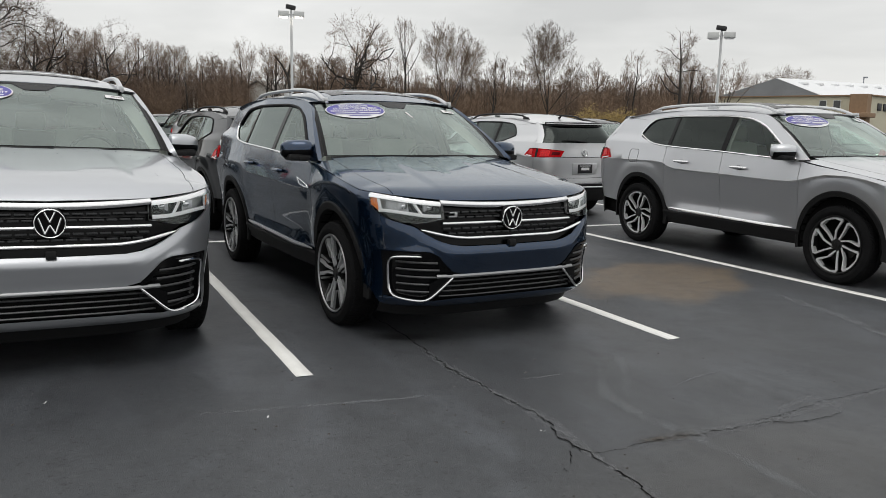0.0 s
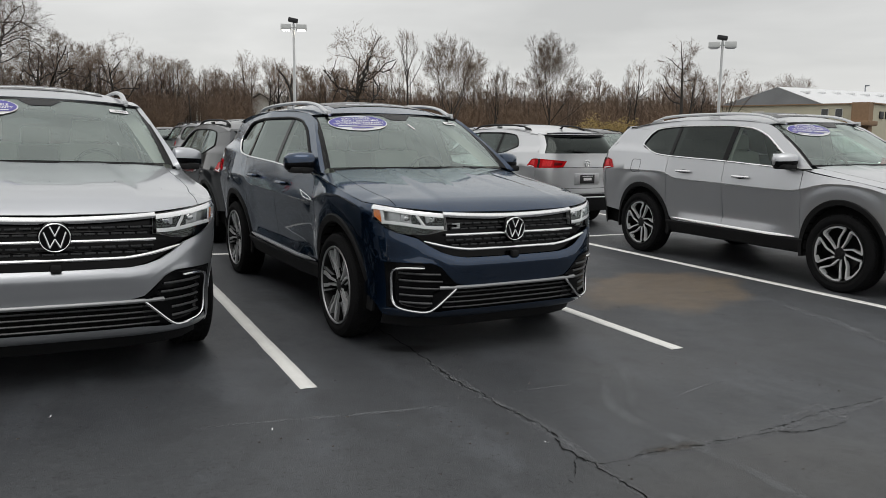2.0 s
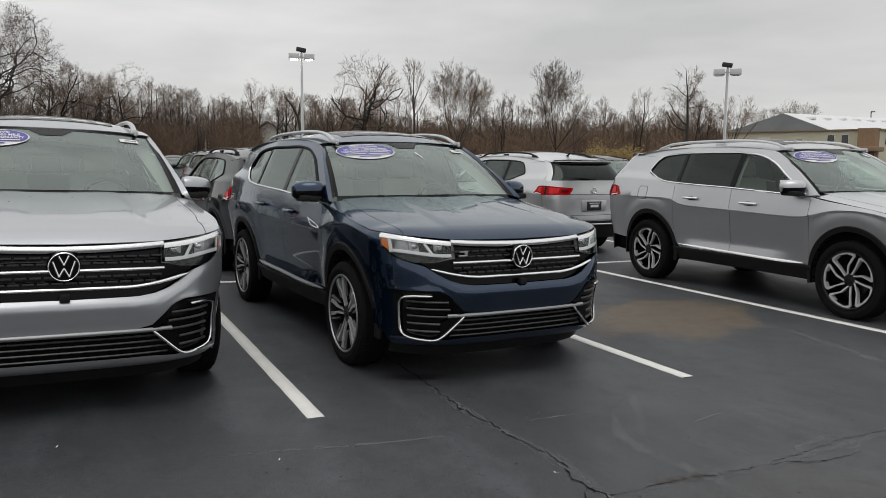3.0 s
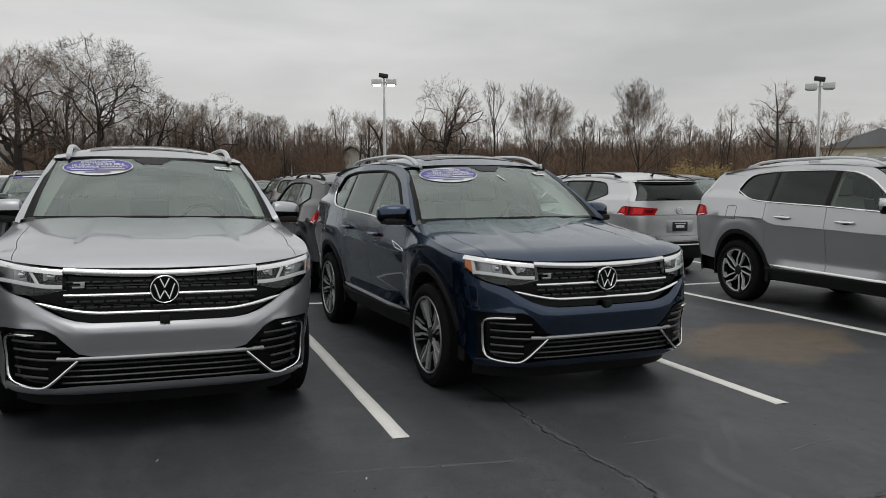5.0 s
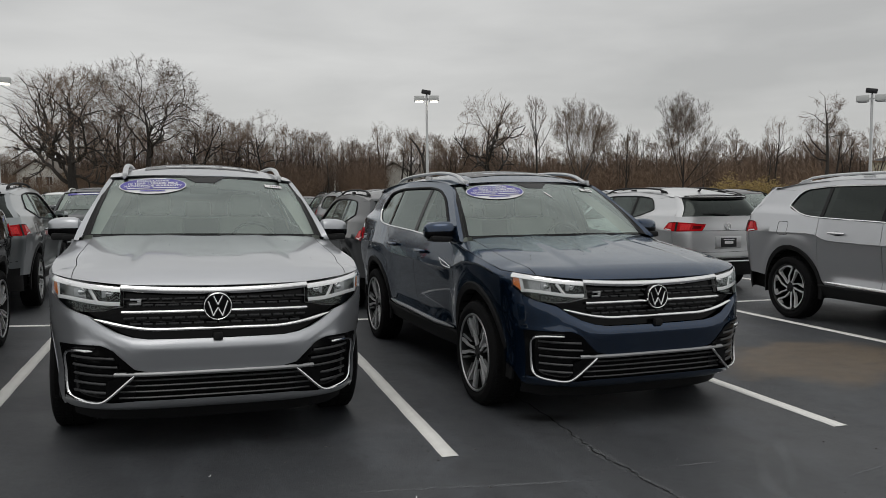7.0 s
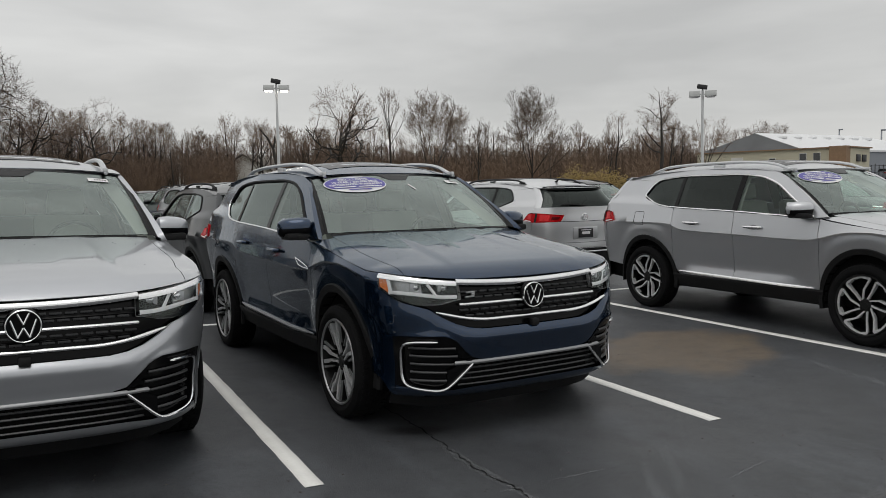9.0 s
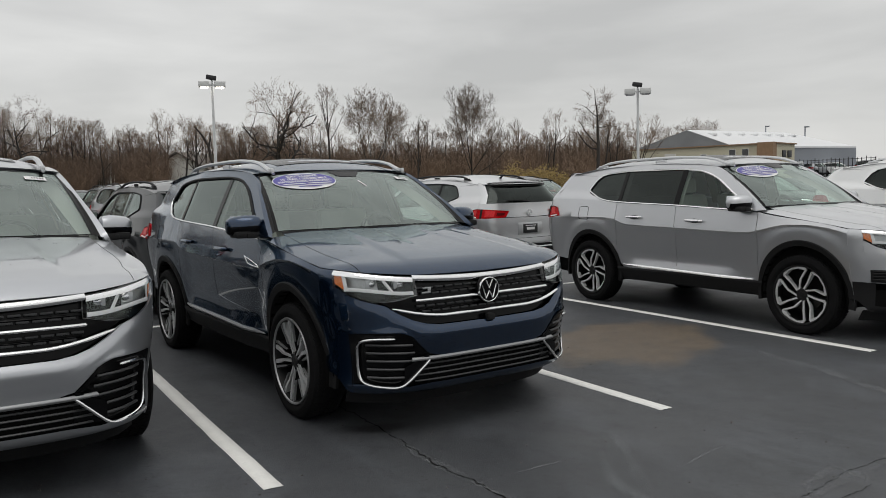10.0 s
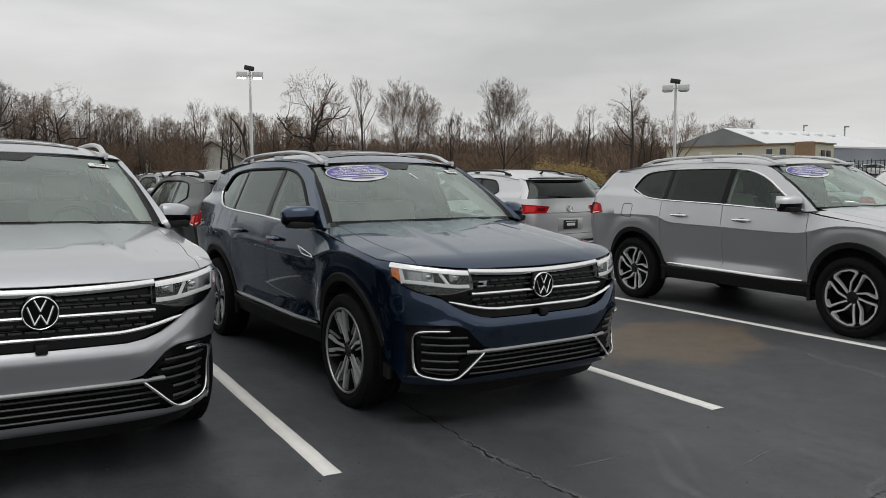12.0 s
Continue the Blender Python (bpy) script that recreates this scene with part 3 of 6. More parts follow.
        if trim == "sport":
            tube(bm, [side(y, z, 0.004) for y, z in [(y, DLO_BOT(y)) for y in steps(0.57, 3.0, 20)] + [(3.07, 1.385), (3.12, 1.405), (3.135, 1.43), (3.12, 1.47)]], 0.010, 6)
        else:
            tube(bm, [side(y, z, 0.004) for y, z in ring], 0.010, 6, cap=False)
        if trim == "sport" and fine:
            bt = bmesh.new()
            tube(bt, [side(y, DLO_TOP(y), 0.002) for y in steps(0.58, 1.16, 8) + steps(1.3, 3.1, 16)], 0.012, 6)
            add("window_seal", flip(bt, do), M_CLAD, recalc=True)
            bt = bmesh.new()
            tube(bt, [side(y, z, 0.006) for y, z in ((0.80, 1.046), (0.66, 1.022), (0.53, 1.000), (0.505, 0.980), (0.60, 0.985), (0.71, 0.996), (0.80, 1.046))], 0.0042, 6)
            add("door_badge", flip(bt, do), M_CHROME, recalc=True)
        add("window_trim", flip(bm, do), M_CHROME if trim != "plain" else M_CLAD, recalc=True)
        # cladding
        for yc in (0.0, WHEELBASE):
            bm = bmesh.new()
            ts = steps(0.0, 1.0, 14 * k)
            prof = ((0.0, -0.07), (0.0, 0.0), (0.004, 0.010), (0.052, 0.014), (0.06, 0.008), (0.06, -0.01))
            rows = []
            for t in ts:
                row = []
                for gr, o in prof:
                    y, z = arch(yc, t, gr)
                    yy = max(y, -0.47)
                    x = side_x(yy, max(z, 0.45)) + o
                    if yc == 0 and y < -0.43:
                        x -= 0.35 * (-0.43 - y)
                    row.append(bm.verts.new((x, y, z)))
                rows.append(row)
            for r, q in zip(rows, rows[1:]):
                for i in range(len(prof) - 1):
                    bm.faces.new((r[i], q[i], q[i + 1], r[i + 1]))
            add("wheel_arch", flip(bm, do), M_CLAD, recalc=True)
            bm = bmesh.new()
            sheet(bm, lambda u, v: (0.93 - 0.32 * v, arch(yc, u, 0.002)[0], arch(yc, u, 0.002)[1]), steps(0, 1, 16), steps(0, 1, 2))
            add("wheel_well", flip(bm, do), M_UNDER)
        bm = bmesh.new()
        sheet(bm, lambda u, v: (side_x(u, 0.5) + (0.010, 0.016, -0.035, -0.16)[int(v)], u, (0.475, 0.455, 0.33, 0.30)[int(v)]), steps(0.46, 2.53, 8), (0, 1, 2, 3))
        add("sill", flip(bm, do), M_CLAD)
        bm = bmesh.new()
        pts = [side(y, 0.485 + 0.02 * smooth(0.6, 2.4, y), 0.012) for y in steps(0.56, 2.42, 10)]
        tube(bm, pts, [0.004] + [0.016] * 9 + [0.006], 6, 1.0)
        add("sill_strip", flip(bm, do), M_CHROME if trim == "chrome" else M_RIMG, recalc=True)
        # roof rail
        bm = bmesh.new()
        ys = steps(1.03, 3.22, 18)
        pts = [(0.605, y, roof(0.605, y)[2] + 0.004 + 0.040 * min(smooth(1.0, 1.34, y), 1 - smooth(2.95, 3.24, y))) for y in ys]
        tube(bm, pts, [0.013] + [0.021] * (len(pts) - 2) + [0.010], 8, 0.75)
        for y in (1.12, 2.1, 3.1):
            box(bm, 0.605, y, ROOF_Z(y) - 0.020, 0.03, 0.16, 0.04, 0.008)
        add("roof_rail", flip(bm, do), M_SATIN if trim != "plain" else M_CLAD, recalc=True)
        # mirror
        bm = bmesh.new()
        rings = []
        for i, (mx, hz) in enumerate(((0.885, 0.45), (0.900, 0.82), (0.925, 0.96), (0.965, 1.02), (1.02, 0.98), (1.065, 0.84), (1.095, 0.60), (1.112, 0.26))):
            ring_v = []
            for q in range(22):
                a = q * math.tau / 22
                c, d = math.cos(a), math.sin(a)
                ring_v.append(bm.verts.new((mx, 0.66 + 0.055 * (mx - 0.89) / 0.2 + 0.085 * hz * math.copysign(abs(c) ** 0.75, c), 1.272 + 0.080 * (0.35 + 0.65 * hz) * math.copysign(abs(d) ** 0.75, d) + 0.03 * (1.0 - mx))))
            rings.append(ring_v)
        for r, q in zip(rings, rings[1:]):
            for i in range(22):
                bm.faces.new((r[i], r[(i + 1) % 22], q[(i + 1) % 22], q[i]))
        bm.faces.new(rings[0])
        bm.faces.new(rings[-1])
        bm.verts.index_update()
        # black lower housing, raised to half height to imitate the dark ground reflection
        for f in bm.faces:
            if len(f.verts) == 4 and all(math.sin((v.index % 22) * math.tau / 22) < 0.05 for v in f.verts):
                f.material_index = 1
        mir = add("door_mirror", flip(bm, do), paint_mat, recalc=True)
        if not far:
            mir.data.materials.append(M_GLOSSB)
        bm = bmesh.new()
        box(bm, 0.945, 0.64, 1.205, 0.12, 0.11, 0.04, 0.012)
        box(bm, 0.985, 0.675, 1.212, 0.19, 0.165, 0.05, 0.018)
        add("mirror_foot", flip(bm, do), M_CLAD, mir, recalc=True)
        if fine:
            bm = bmesh.new()
            sheet(bm, lambda u, v: (0.92 + 0.14 * u, 0.752 + 0.03 * u, 1.235 + 0.11 * v), (0, 1), (0, 1))
            add("mirror_glass", flip(bm, do), M_CHROME, mir)
        # headlight and tail light
        if front:
            headlight(add, root, do, fine, trim)
        taillight(add, do, fine)
        # wheels
    for yc in (0.0, WHEELBASE):
        for sg in (-1, 1):
            wheel_parts(root, sg * 0.845, yc, style, sg, fine, far)
    # hood, roof, screen
    bm = bmesh.new()
    us = [q * 0.855 for q in steps(-1, 1, 54 * k if not far else 14)]
    sheet(bm, bonnet, us, [w ** 1.5 for w in steps(0, 1, 15 * k if not far else 8)])
    flange(bm, 0.012)
    add("hood", bm, paint_mat)
    bm = bmesh.new()
    sheet(bm, lambda u, v: screen(u, 0.015 + 0.975 * v), steps(-1, 1, 10 * k), steps(0, 1, 6 * k))
    g = add("windscreen", bm, M_GLASS)
    g.visible_shadow = False
    for a0, a1, t0, t1 in ((-1, -0.972, 0, 1), (0.972, 1, 0, 1), (-1, 1, 0.0, 0.012), (-1, 1, 0.965, 1.0)):
        bm = bmesh.new()
        sheet(bm, lambda u, v: screen(u, v, 0.003), steps(a0, a1, 10 if a1 - a0 > 1 else 1), steps(t0, t1, 1 if t1 - t0 < 0.5 else 10))
        add("screen_border", bm, M_GLOSSB)
    for sg in (-1, 1):
        bm = bmesh.new()
        outer = path2([(0.42, 1.20), (0.76, 1.43), (1.18, 1.662)])
        on_pillar = lambda u, v: tuple(Vector(screen(sg * 1.0, u, 0.002)).lerp(Vector((sg * side_x(*outer(u)), *outer(u))), v))
        sheet(bm, on_pillar, steps(0, 1, 10), steps(0.38, 1, 2))
        add("pillar", bm, paint_mat)
        bm = bmesh.new()
        sheet(bm, on_pillar, steps(0, 1, 10), (0, 0.38))
        add("screen_border", bm, M_CLAD)
    bm = bmesh.new()
    sheet(bm, lambda u, v: roof(0.72 * u, header(u)[1] * (1 - v) + (3.60 - 0.05 * u * u) * v), steps(-1, 1, 8 * k), steps(0, 1, 10 * k))
    flange(bm, 0.02)
    roof_ob = add("roof", bm, paint_mat)
    bm = bmesh.new()
    sheet(bm, lambda u, v: roof(0.46 * u, 1.30 + 1.35 * v, 0.004), steps(-1, 1, 6), steps(0, 1, 6))
    flange(bm, 0.006)
    add("sunroof", bm, M_GLOSSB, roof_ob)
    if fine:
        bm = bmesh.new()
        sheet(bm, lambda u, v: (cowl(u)[0], cowl(u)[1] - 0.06 + 0.06 * v, cowl(u)[2] - 0.03 + 0.03 * v), steps(-0.95, 0.95, 10), (0, 1))
        add("cowl_cover", bm, M_CLAD)
        for a0, a1 in ((0.86, 0.22), (0.10, -0.50)):
            bm = bmesh.new()
            tube(bm, [screen(a0, -0.022, 0.006), screen(a0 * 0.5 + a1 * 0.5, -0.016, 0.006), screen(a1, -0.026, 0.004)], [0.008, 0.006, 0.004], 6)
            add("wiper", bm, M_CLAD, recalc=True)
        bm = bmesh.new()
        box(bm, 0, 1.08, 1.625, 0.16, 0.13, 0.06, 0.02)
        box(bm, 0, 1.17, 1.575, 0.22, 0.03, 0.07, 0.012)
        add("camera_cover", bm, M_CLAD, recalc=True)
        bm = bmesh.new()
        sheet(bm, lambda u, v: screen(u * (0.10 + 0.11 * v), 0.845 + 0.115 * v, 0.003), (-1, -0.33, 0.33, 1), steps(0, 1, 3))
        add("sensor_panel", bm, M_GLOSSB)
    interior(add, fine)
    if front:
        fascia(add, paint_mat, trim, fine)
    else:
        bm = bmesh.new()
        sheet(bm, lambda u, v: nose(u, 0.28 + 0.72 * v), steps(-1, 1, 16), steps(0, 1, 6))
        add("bumper", bm, paint_mat)
    rear_end(add, paint_mat, fine, rear)
    if sticker:
        dealer_sticker(root)
    if tag:
        bm = bmesh.new()
        sheet(bm, lambda u, v: screen(0.06 + 0.020 * u + 0.04 * (1 - v), 0.64 + 0.11 * v, 0.004), (0, 1), steps(0, 1, 3))
        part("hang_tag", bm, M_PAPER, root, "white paper tag hanging inside the windscreen")
    root.matrix_world = m @ Matrix.Diagonal((*scale, 1))
    return root


HL_TOP = spline([(0.50, 0.982), (0.7, 1.000), (0.96, 1.036)])
HL_BOT = spline([(0.50, 0.882), (0.60, 0.870), (0.70, 0.850), (0.78, 0.846), (0.9, 0.882), (0.965, 0.950)])
HOODLIP = spline([(0.0, 0.992), (0.5, 1.0), (0.8, 1.022), (1.0, 1.045)])


def headlight(add, root, do, fine, trim):
    def hl(x, z, out=0.0):
        return nose(x, z, out)
    n = 14 if fine else 6
    xs = [0.555 + 0.410 * (1 - (1 - i / n) ** 1.5) for i in range(n + 1)]
    bm = bmesh.new()
    sheet(bm, lambda u, v: hl(u, HL_BOT(u) + (HL_TOP(u) - HL_BOT(u)) * v, -0.05), xs, steps(0, 1, 4))
    bmesh.ops.extrude_edge_only(bm, edges=[e for e in bm.edges if e.is_boundary])
    bm.verts.ensure_lookup_table()
    nv = (n + 1) * 5
    for v in list(bm.verts)[nv:]:
        v.co.y -= 0.048
    lamp = add("headlight", flip(bm, do), M_LAMPIN, lab="clear headlight with a white upper strip and amber corner")
    bm = bmesh.new()
    sheet(bm, lambda u, v: hl(u, HL_BOT(u) + (HL_TOP(u) - HL_BOT(u)) * v, 0.0), xs, steps(0, 1, 4))
    g = add("lens", flip(bm, do), M_LENS, lamp)
    g.visible_shadow = False
    bm = bmesh.new()
    sheet(bm, lambda u, v: hl(u, HL_TOP(u) - 0.028 + 0.028 * v, 0.001 + 0.004 * (v == 0.5)), xs, (0, 0.5, 1))
    add("light_strip", flip(bm, do), M_CHROME, lamp, "bright upper light strip")
    bm = bmesh.new()
    sheet(bm, lambda u, v: hl(u, HL_BOT(u) + 0.008 + (HL_TOP(u) - 0.036 - HL_BOT(u)) * v, -0.012), [q for q in steps(0.932, 0.963, 4)], steps(0, 1, 3))
    add("side_marker", flip(bm, do), M_AMBER, lamp, "amber side marker")
    if fine:
        guide = lambda u: 0.892 + 0.030 * smooth(0.60, 0.93, u)

        def ribbon(pts, w):
            """A flat light guide along points of the lamp's face."""
            f = path2([(u, z, 0) for u, z in pts])
            bm = bmesh.new()

            def at(t, v):
                u, z = f(t)[:2]
                u1, z1 = f(min(1, t + 0.05))[:2]
                u0, z0 = f(max(0, t - 0.05))[:2]
                d = Vector((u1 - u0, z1 - z0)).normalized()
                return hl(u - d.y * w * v, z + d.x * w * v, -0.008 + 0.004 * (1 - abs(v)))
            sheet(bm, at, steps(0, 1, 10), (-1, 0, 1))
            add("light_guide", flip(bm, do), M_PAPER, lamp)
        for xa, xb in ((0.735, 0.690),):
            ribbon([(xa, HL_TOP(xa) - 0.03), (xb, guide(xb))], 0.0095)
        ribbon([(u, guide(u)) for u in steps(0.562, 0.930, 8)], 0.0125)
        ribbon([(0.922, guide(0.922)), (0.926, HL_TOP(0.926) - 0.03)], 0.0075)
        bm = bmesh.new()
        sheet(bm, lambda u, v: hl(u, HL_BOT(u) + 0.003 + max(0.002, guide(u) - 0.012 - HL_BOT(u)) * v, -0.006), steps(0.562, 0.925, 12), steps(0, 1, 2))
        add("lower_bezel", flip(bm, do), M_GLOSSB, lamp, "smoked lower part of the lamp")
        for xc in (0.805, 0.635):
            bm = bmesh.new()
            c = Vector(hl(xc, 0.944 + 0.03 * (xc - 0.5), -0.035))
            lathe(bm, [(0.010, 0.0), (0.008, 0.014), (0.001, 0.022), (-0.004, 0.022), (-0.002, 0.029), (-0.02, 0.032)], 18, "X")
            for v in bm.verts:
                v.co = c + Vector((v.co.y, -v.co.x, v.co.z * 0.9))
            add("projector", flip(bm, do), M_CHROME, lamp, recalc=True)
            bm = bmesh.new()
            box(bm, c.x, c.y + 0.012, c.z, 0.085, 0.02, 0.055, 0.008)
            add("reflector", flip(bm, do), M_RIMS, lamp, recalc=True)


def fascia(add, paint_mat, trim, fine):
    n = 30 if fine else 14
    # body-coloured bumper from the grille to the lower intake
    xs = sorted([math.sin(q) for q in steps(-math.pi / 2, math.pi / 2, n)] + [-0.9631, -0.9629, 0.9629, 0.9631])
    hi = lambda u: HOODLIP(abs(u)) - 0.004 if abs(u) > 0.963 else HL_BOT(abs(u)) - 0.006 if abs(u) > 0.80 else GR_BOT(abs(u))
    lo_keys = spline([(0.0, 0.505), (0.44, 0.505), (0.52, 0.53), (0.62, 0.635), (0.70, 0.66), (0.90, 0.655), (0.97, 0.64), (1.0, 0.62)]) if trim == "sport" else spline([(0, 0.50), (1.0, 0.56)])
    bm = bmesh.new()
    sheet(bm, lambda u, v: nose(u, lo_keys(abs(u)) + (hi(u) - lo_keys(abs(u))) * v), xs, steps(0, 1, 16 if fine else 8))
    flange(bm, 0.02)
    bumper = add("bumper", bm, paint_mat)
    # outer edge beside the vents
    for sg in (-1, 1):
        bm = bmesh.new()
        sheet(bm, lambda u, v: nose(sg * u, 0.29 + 0.11 * smooth(0.94, 1.0, u) + (lo_keys(u) - 0.29 - 0.11 * smooth(0.94, 1.0, u)) * v), steps(0.925, 1.0, 5), steps(0, 1, 4))
        add("bumper_corner", bm, paint_mat if trim == "sport" else M_CLAD, bumper)
    # grille
    bm = bmesh.new()
    sheet(bm, lambda u, v: nose(u, GR_BOT(abs(u)) + (0.985 - GR_BOT(abs(u))) * v, -0.035), steps(-0.78, 0.78, n), steps(0, 1, 6))
    grille = add("grille", bm, M_GLOSSB)
    bars = ((0.962, 0.0205, 0.552), (0.846, 0.0095, 0.552), (0.744, 0.0110, 0.70))
    for z, r, ext in bars:
        bm = bmesh.new()
        sheet(bm, lambda u, v: nose(u, z + 0.055 * (max(0, abs(u) - 0.34) / 0.34) ** 1.7 * (z < 0.8) + 0.020 * (abs(u) / 0.5) ** 2 * (z > 0.9) + r * (2 * v - 1) * (1 if z > 0.8 or abs(u) < ext - 0.05 else max(0.35, (ext - abs(u)) / 0.05)), (0.004, 0.016, 0.016, 0.004)[int(v * 3)] - 0.01), steps(-ext, ext, n), (0, 1 / 3, 2 / 3, 1))
        add("grille_bar", bm, M_CHROME, grille, "bright chrome grille bar")
    if fine:
        bm = bmesh.new()
        for row, z in enumerate((0.918, 0.884, 0.810, 0.777)):
            for i in range(-8, 9):
                x = (i + 0.5 * (row % 2)) * 0.074
                if abs(x) > 0.52:
                    continue
                p = nose(x, z, -0.022)
                box(bm, p[0], p[1], p[2], 0.056, 0.020, 0.011, 0.003)
        add("grille_mesh", bm, M_SLAT, grille)["kind"] = "stuff"
        bm = bmesh.new()
        for z in (0.895, 0.787):
            tube(bm, [nose(u, z, -0.028) for u in steps(-0.54, 0.54, 20)], 0.006, 5)
        add("grille_slat", bm, M_GLOSSB, grille, recalc=True)
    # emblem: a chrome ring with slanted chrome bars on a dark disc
    c = Vector(nose(0, 0.872, 0.012))
    bm = bmesh.new()
    lathe(bm, [(0.0, 0.0725), (0.010, 0.0735), (0.012, 0.0765), (0.010, 0.0795), (0.0, 0.081)], 40)
    for v in bm.verts:
        v.co = c + Vector((v.co.y, -v.co.x, v.co.z))
    ring = add("emblem_ring", bm, M_CHROME, grille, "round chrome emblem", recalc=True)
    bm = bmesh.new()
    lathe(bm, [(0.004, 0.0), (0.004, 0.072), (-0.02, 0.086), (-0.03, 0.086)], 32)
    for v in bm.verts:
        v.co = c + Vector((v.co.y, -v.co.x, v.co.z))
    add("emblem_disc", bm, M_GLOSSB, ring, recalc=True)
    bm = bmesh.new()
    for x0, z0, x1, z1 in ((-0.026, 0.062, 0.0, 0.008), (0.026, 0.062, 0.0, 0.008), (-0.056, 0.032, -0.026, -0.056), (0.056, 0.032, 0.026, -0.056), (0.0, -0.008, -0.026, -0.056), (0.0, -0.008, 0.026, -0.056)):
        a, b = c + Vector((x0, -0.008, z0)), c + Vector((x1, -0.008, z1))
        tube(bm, [a, b], 0.0050, 6)
    add("emblem_mark", bm, M_CHROME, ring, recalc=True)
    # lower intake
    bm = bmesh.new()
    sheet(bm, lambda u, v: nose(u, 0.325 + 0.165 * v, -0.03 if abs(u) < 0.9 else -0.005), steps(-0.93, 0.93, n), steps(0, 1, 6))
    intake = add("lower_intake", bm, M_UNDER)
    for z in (0.355, 0.39, 0.423, 0.455):
        bm = bmesh.new()
        tube(bm, [nose(u, z, -0.014) for u in steps(-0.60, 0.60, 16)], 0.009, 6, 0.7)
        add("intake_slat", bm, M_SLAT, intake, recalc=True)
    bm = bmesh.new()
    sheet(bm, lambda u, v: nose(u, 0.478 + 0.026 * v, (0.0, 0.012, 0.012, -0.002)[int(3 * v)]), steps(-0.62, 0.62, 20), (0, 1 / 3, 2 / 3, 1))
    add("intake_trim", bm, M_RIMG, intake)
    bm = bmesh.new()
    lip_hi = spline([(0, 0.338), (0.5, 0.338), (0.62, 0.325), (1, 0.35)])
    sheet(bm, lambda u, v: nose(u, 0.275 + (lip_hi(abs(u)) - 0.275) * v, (-0.03, 0.004, 0.0)[int(2 * v)]), [0.945 * q for q in xs], (0, 0.5, 1))
    add("front_lip", bm, paint_mat if trim == "sport" else M_CLAD, bumper)
    bm = bmesh.new()
    sheet(bm, lambda u, v: (lambda p: (p[0] * 0.93, p[1] + 0.10 - 0.04 * v, p[2]))(nose(u, 0.19 + 0.10 * v)), steps(-0.96, 0.96, 16), (0, 1))
    add("air_dam", bm, M_CLAD, bumper)
    if trim == "sport":
        for sg in (-1, 1):
            # dark vent with slats and a chrome clasp
            bm = bmesh.new()
            sheet(bm, lambda u, v: nose(sg * u, 0.31 + (lo_keys(u) + 0.004 - 0.31) * v, 0.004 if (u > 0.895 or v > 0.97) else -0.02), steps(0.50, 0.93, 12), (0, 0.25, 0.5, 0.75, 0.98, 1))
            vent = add("bumper_vent", bm, M_GLOSSB, bumper)
            for z in (0.385, 0.435, 0.485, 0.535, 0.585):
                bm = bmesh.new()
                tube(bm, [nose(sg * u, z + 0.02 * (u - 0.7), -0.006) for u in steps(0.60 + 0.25 * abs(z - 0.53), 0.87, 8)], 0.008, 6)
                add("vent_slat", bm, M_SLAT, vent, recalc=True)
            pts = [(0.72, 0.630), (0.80, 0.629), (0.862, 0.622), (0.888, 0.604), (0.898, 0.57), (0.902, 0.49), (0.898, 0.41), (0.888, 0.372), (0.862, 0.348), (0.80, 0.334), (0.72, 0.327), (0.685, 0.334), (0.65, 0.356), (0.575, 0.42), (0.50, 0.484)]
            f2 = path2([(u, z, 0) for u, z in pts])
            bm = bmesh.new()
            tube(bm, [nose(sg * f2(t)[0], f2(t)[1], 0.012) for t in steps(0, 1, 40)], [0.004] + [0.009] * 39 + [0.006], 8)
            add("vent_trim", bm, M_CHROME, vent, "chrome vent clasp", recalc=True)
            bm = bmesh.new()
            sheet(bm, lambda u, v: nose(sg * (0.50 + 0.17 * u), 0.505 - 0.17 * u + (0.02 + 0.09 * u) * v, 0.004), steps(0, 1, 4), (0, 1))
            add("vent_blade", bm, M_GLOSSB, vent)
    if trim == "chrome" and fine:
        for sg in (-1, 1):
            bm = bmesh.new()
            sheet(bm, lambda u, v: nose(sg * u, 0.56 + (0.115 - 0.25 * max(0, 0.80 - u)) * v, 0.004), steps(0.66, 0.945, 12), (0, 0.5, 1))
            vent = add("bumper_vent", bm, M_CLAD, bumper)
            for z in (0.585, 0.613, 0.641, 0.665):
                bm = bmesh.new()
                tube(bm, [nose(sg * u, z, 0.008) for u in steps(0.74, 0.935, 8)], 0.008, 6)
                add("vent_slat", bm, M_GLOSSB, vent, recalc=True)
    if fine:
        bm = bmesh.new()
        p = nose(0, 0.70, 0.0)
        box(bm, p[0], p[1] - 0.005, p[2], 0.055, 0.04, 0.045, 0.01)
        add("front_camera", bm, M_CLAD, grille)
        bm = bmesh.new()
        p = nose(-0.47, 0.905, 0.0)
        box(bm, p[0], p[1] + 0.005, p[2] + 0.012, 0.060, 0.012, 0.010, 0.002)
        box(bm, p[0] + 0.018, p[1] + 0.005, p[2], 0.022, 0.012, 0.016, 0.002)
        box(bm, p[0] - 0.004, p[1] + 0.005, p[2] - 0.014, 0.064, 0.012, 0.010, 0.002)
        add("grille_badge", bm, M_SATIN, grille)


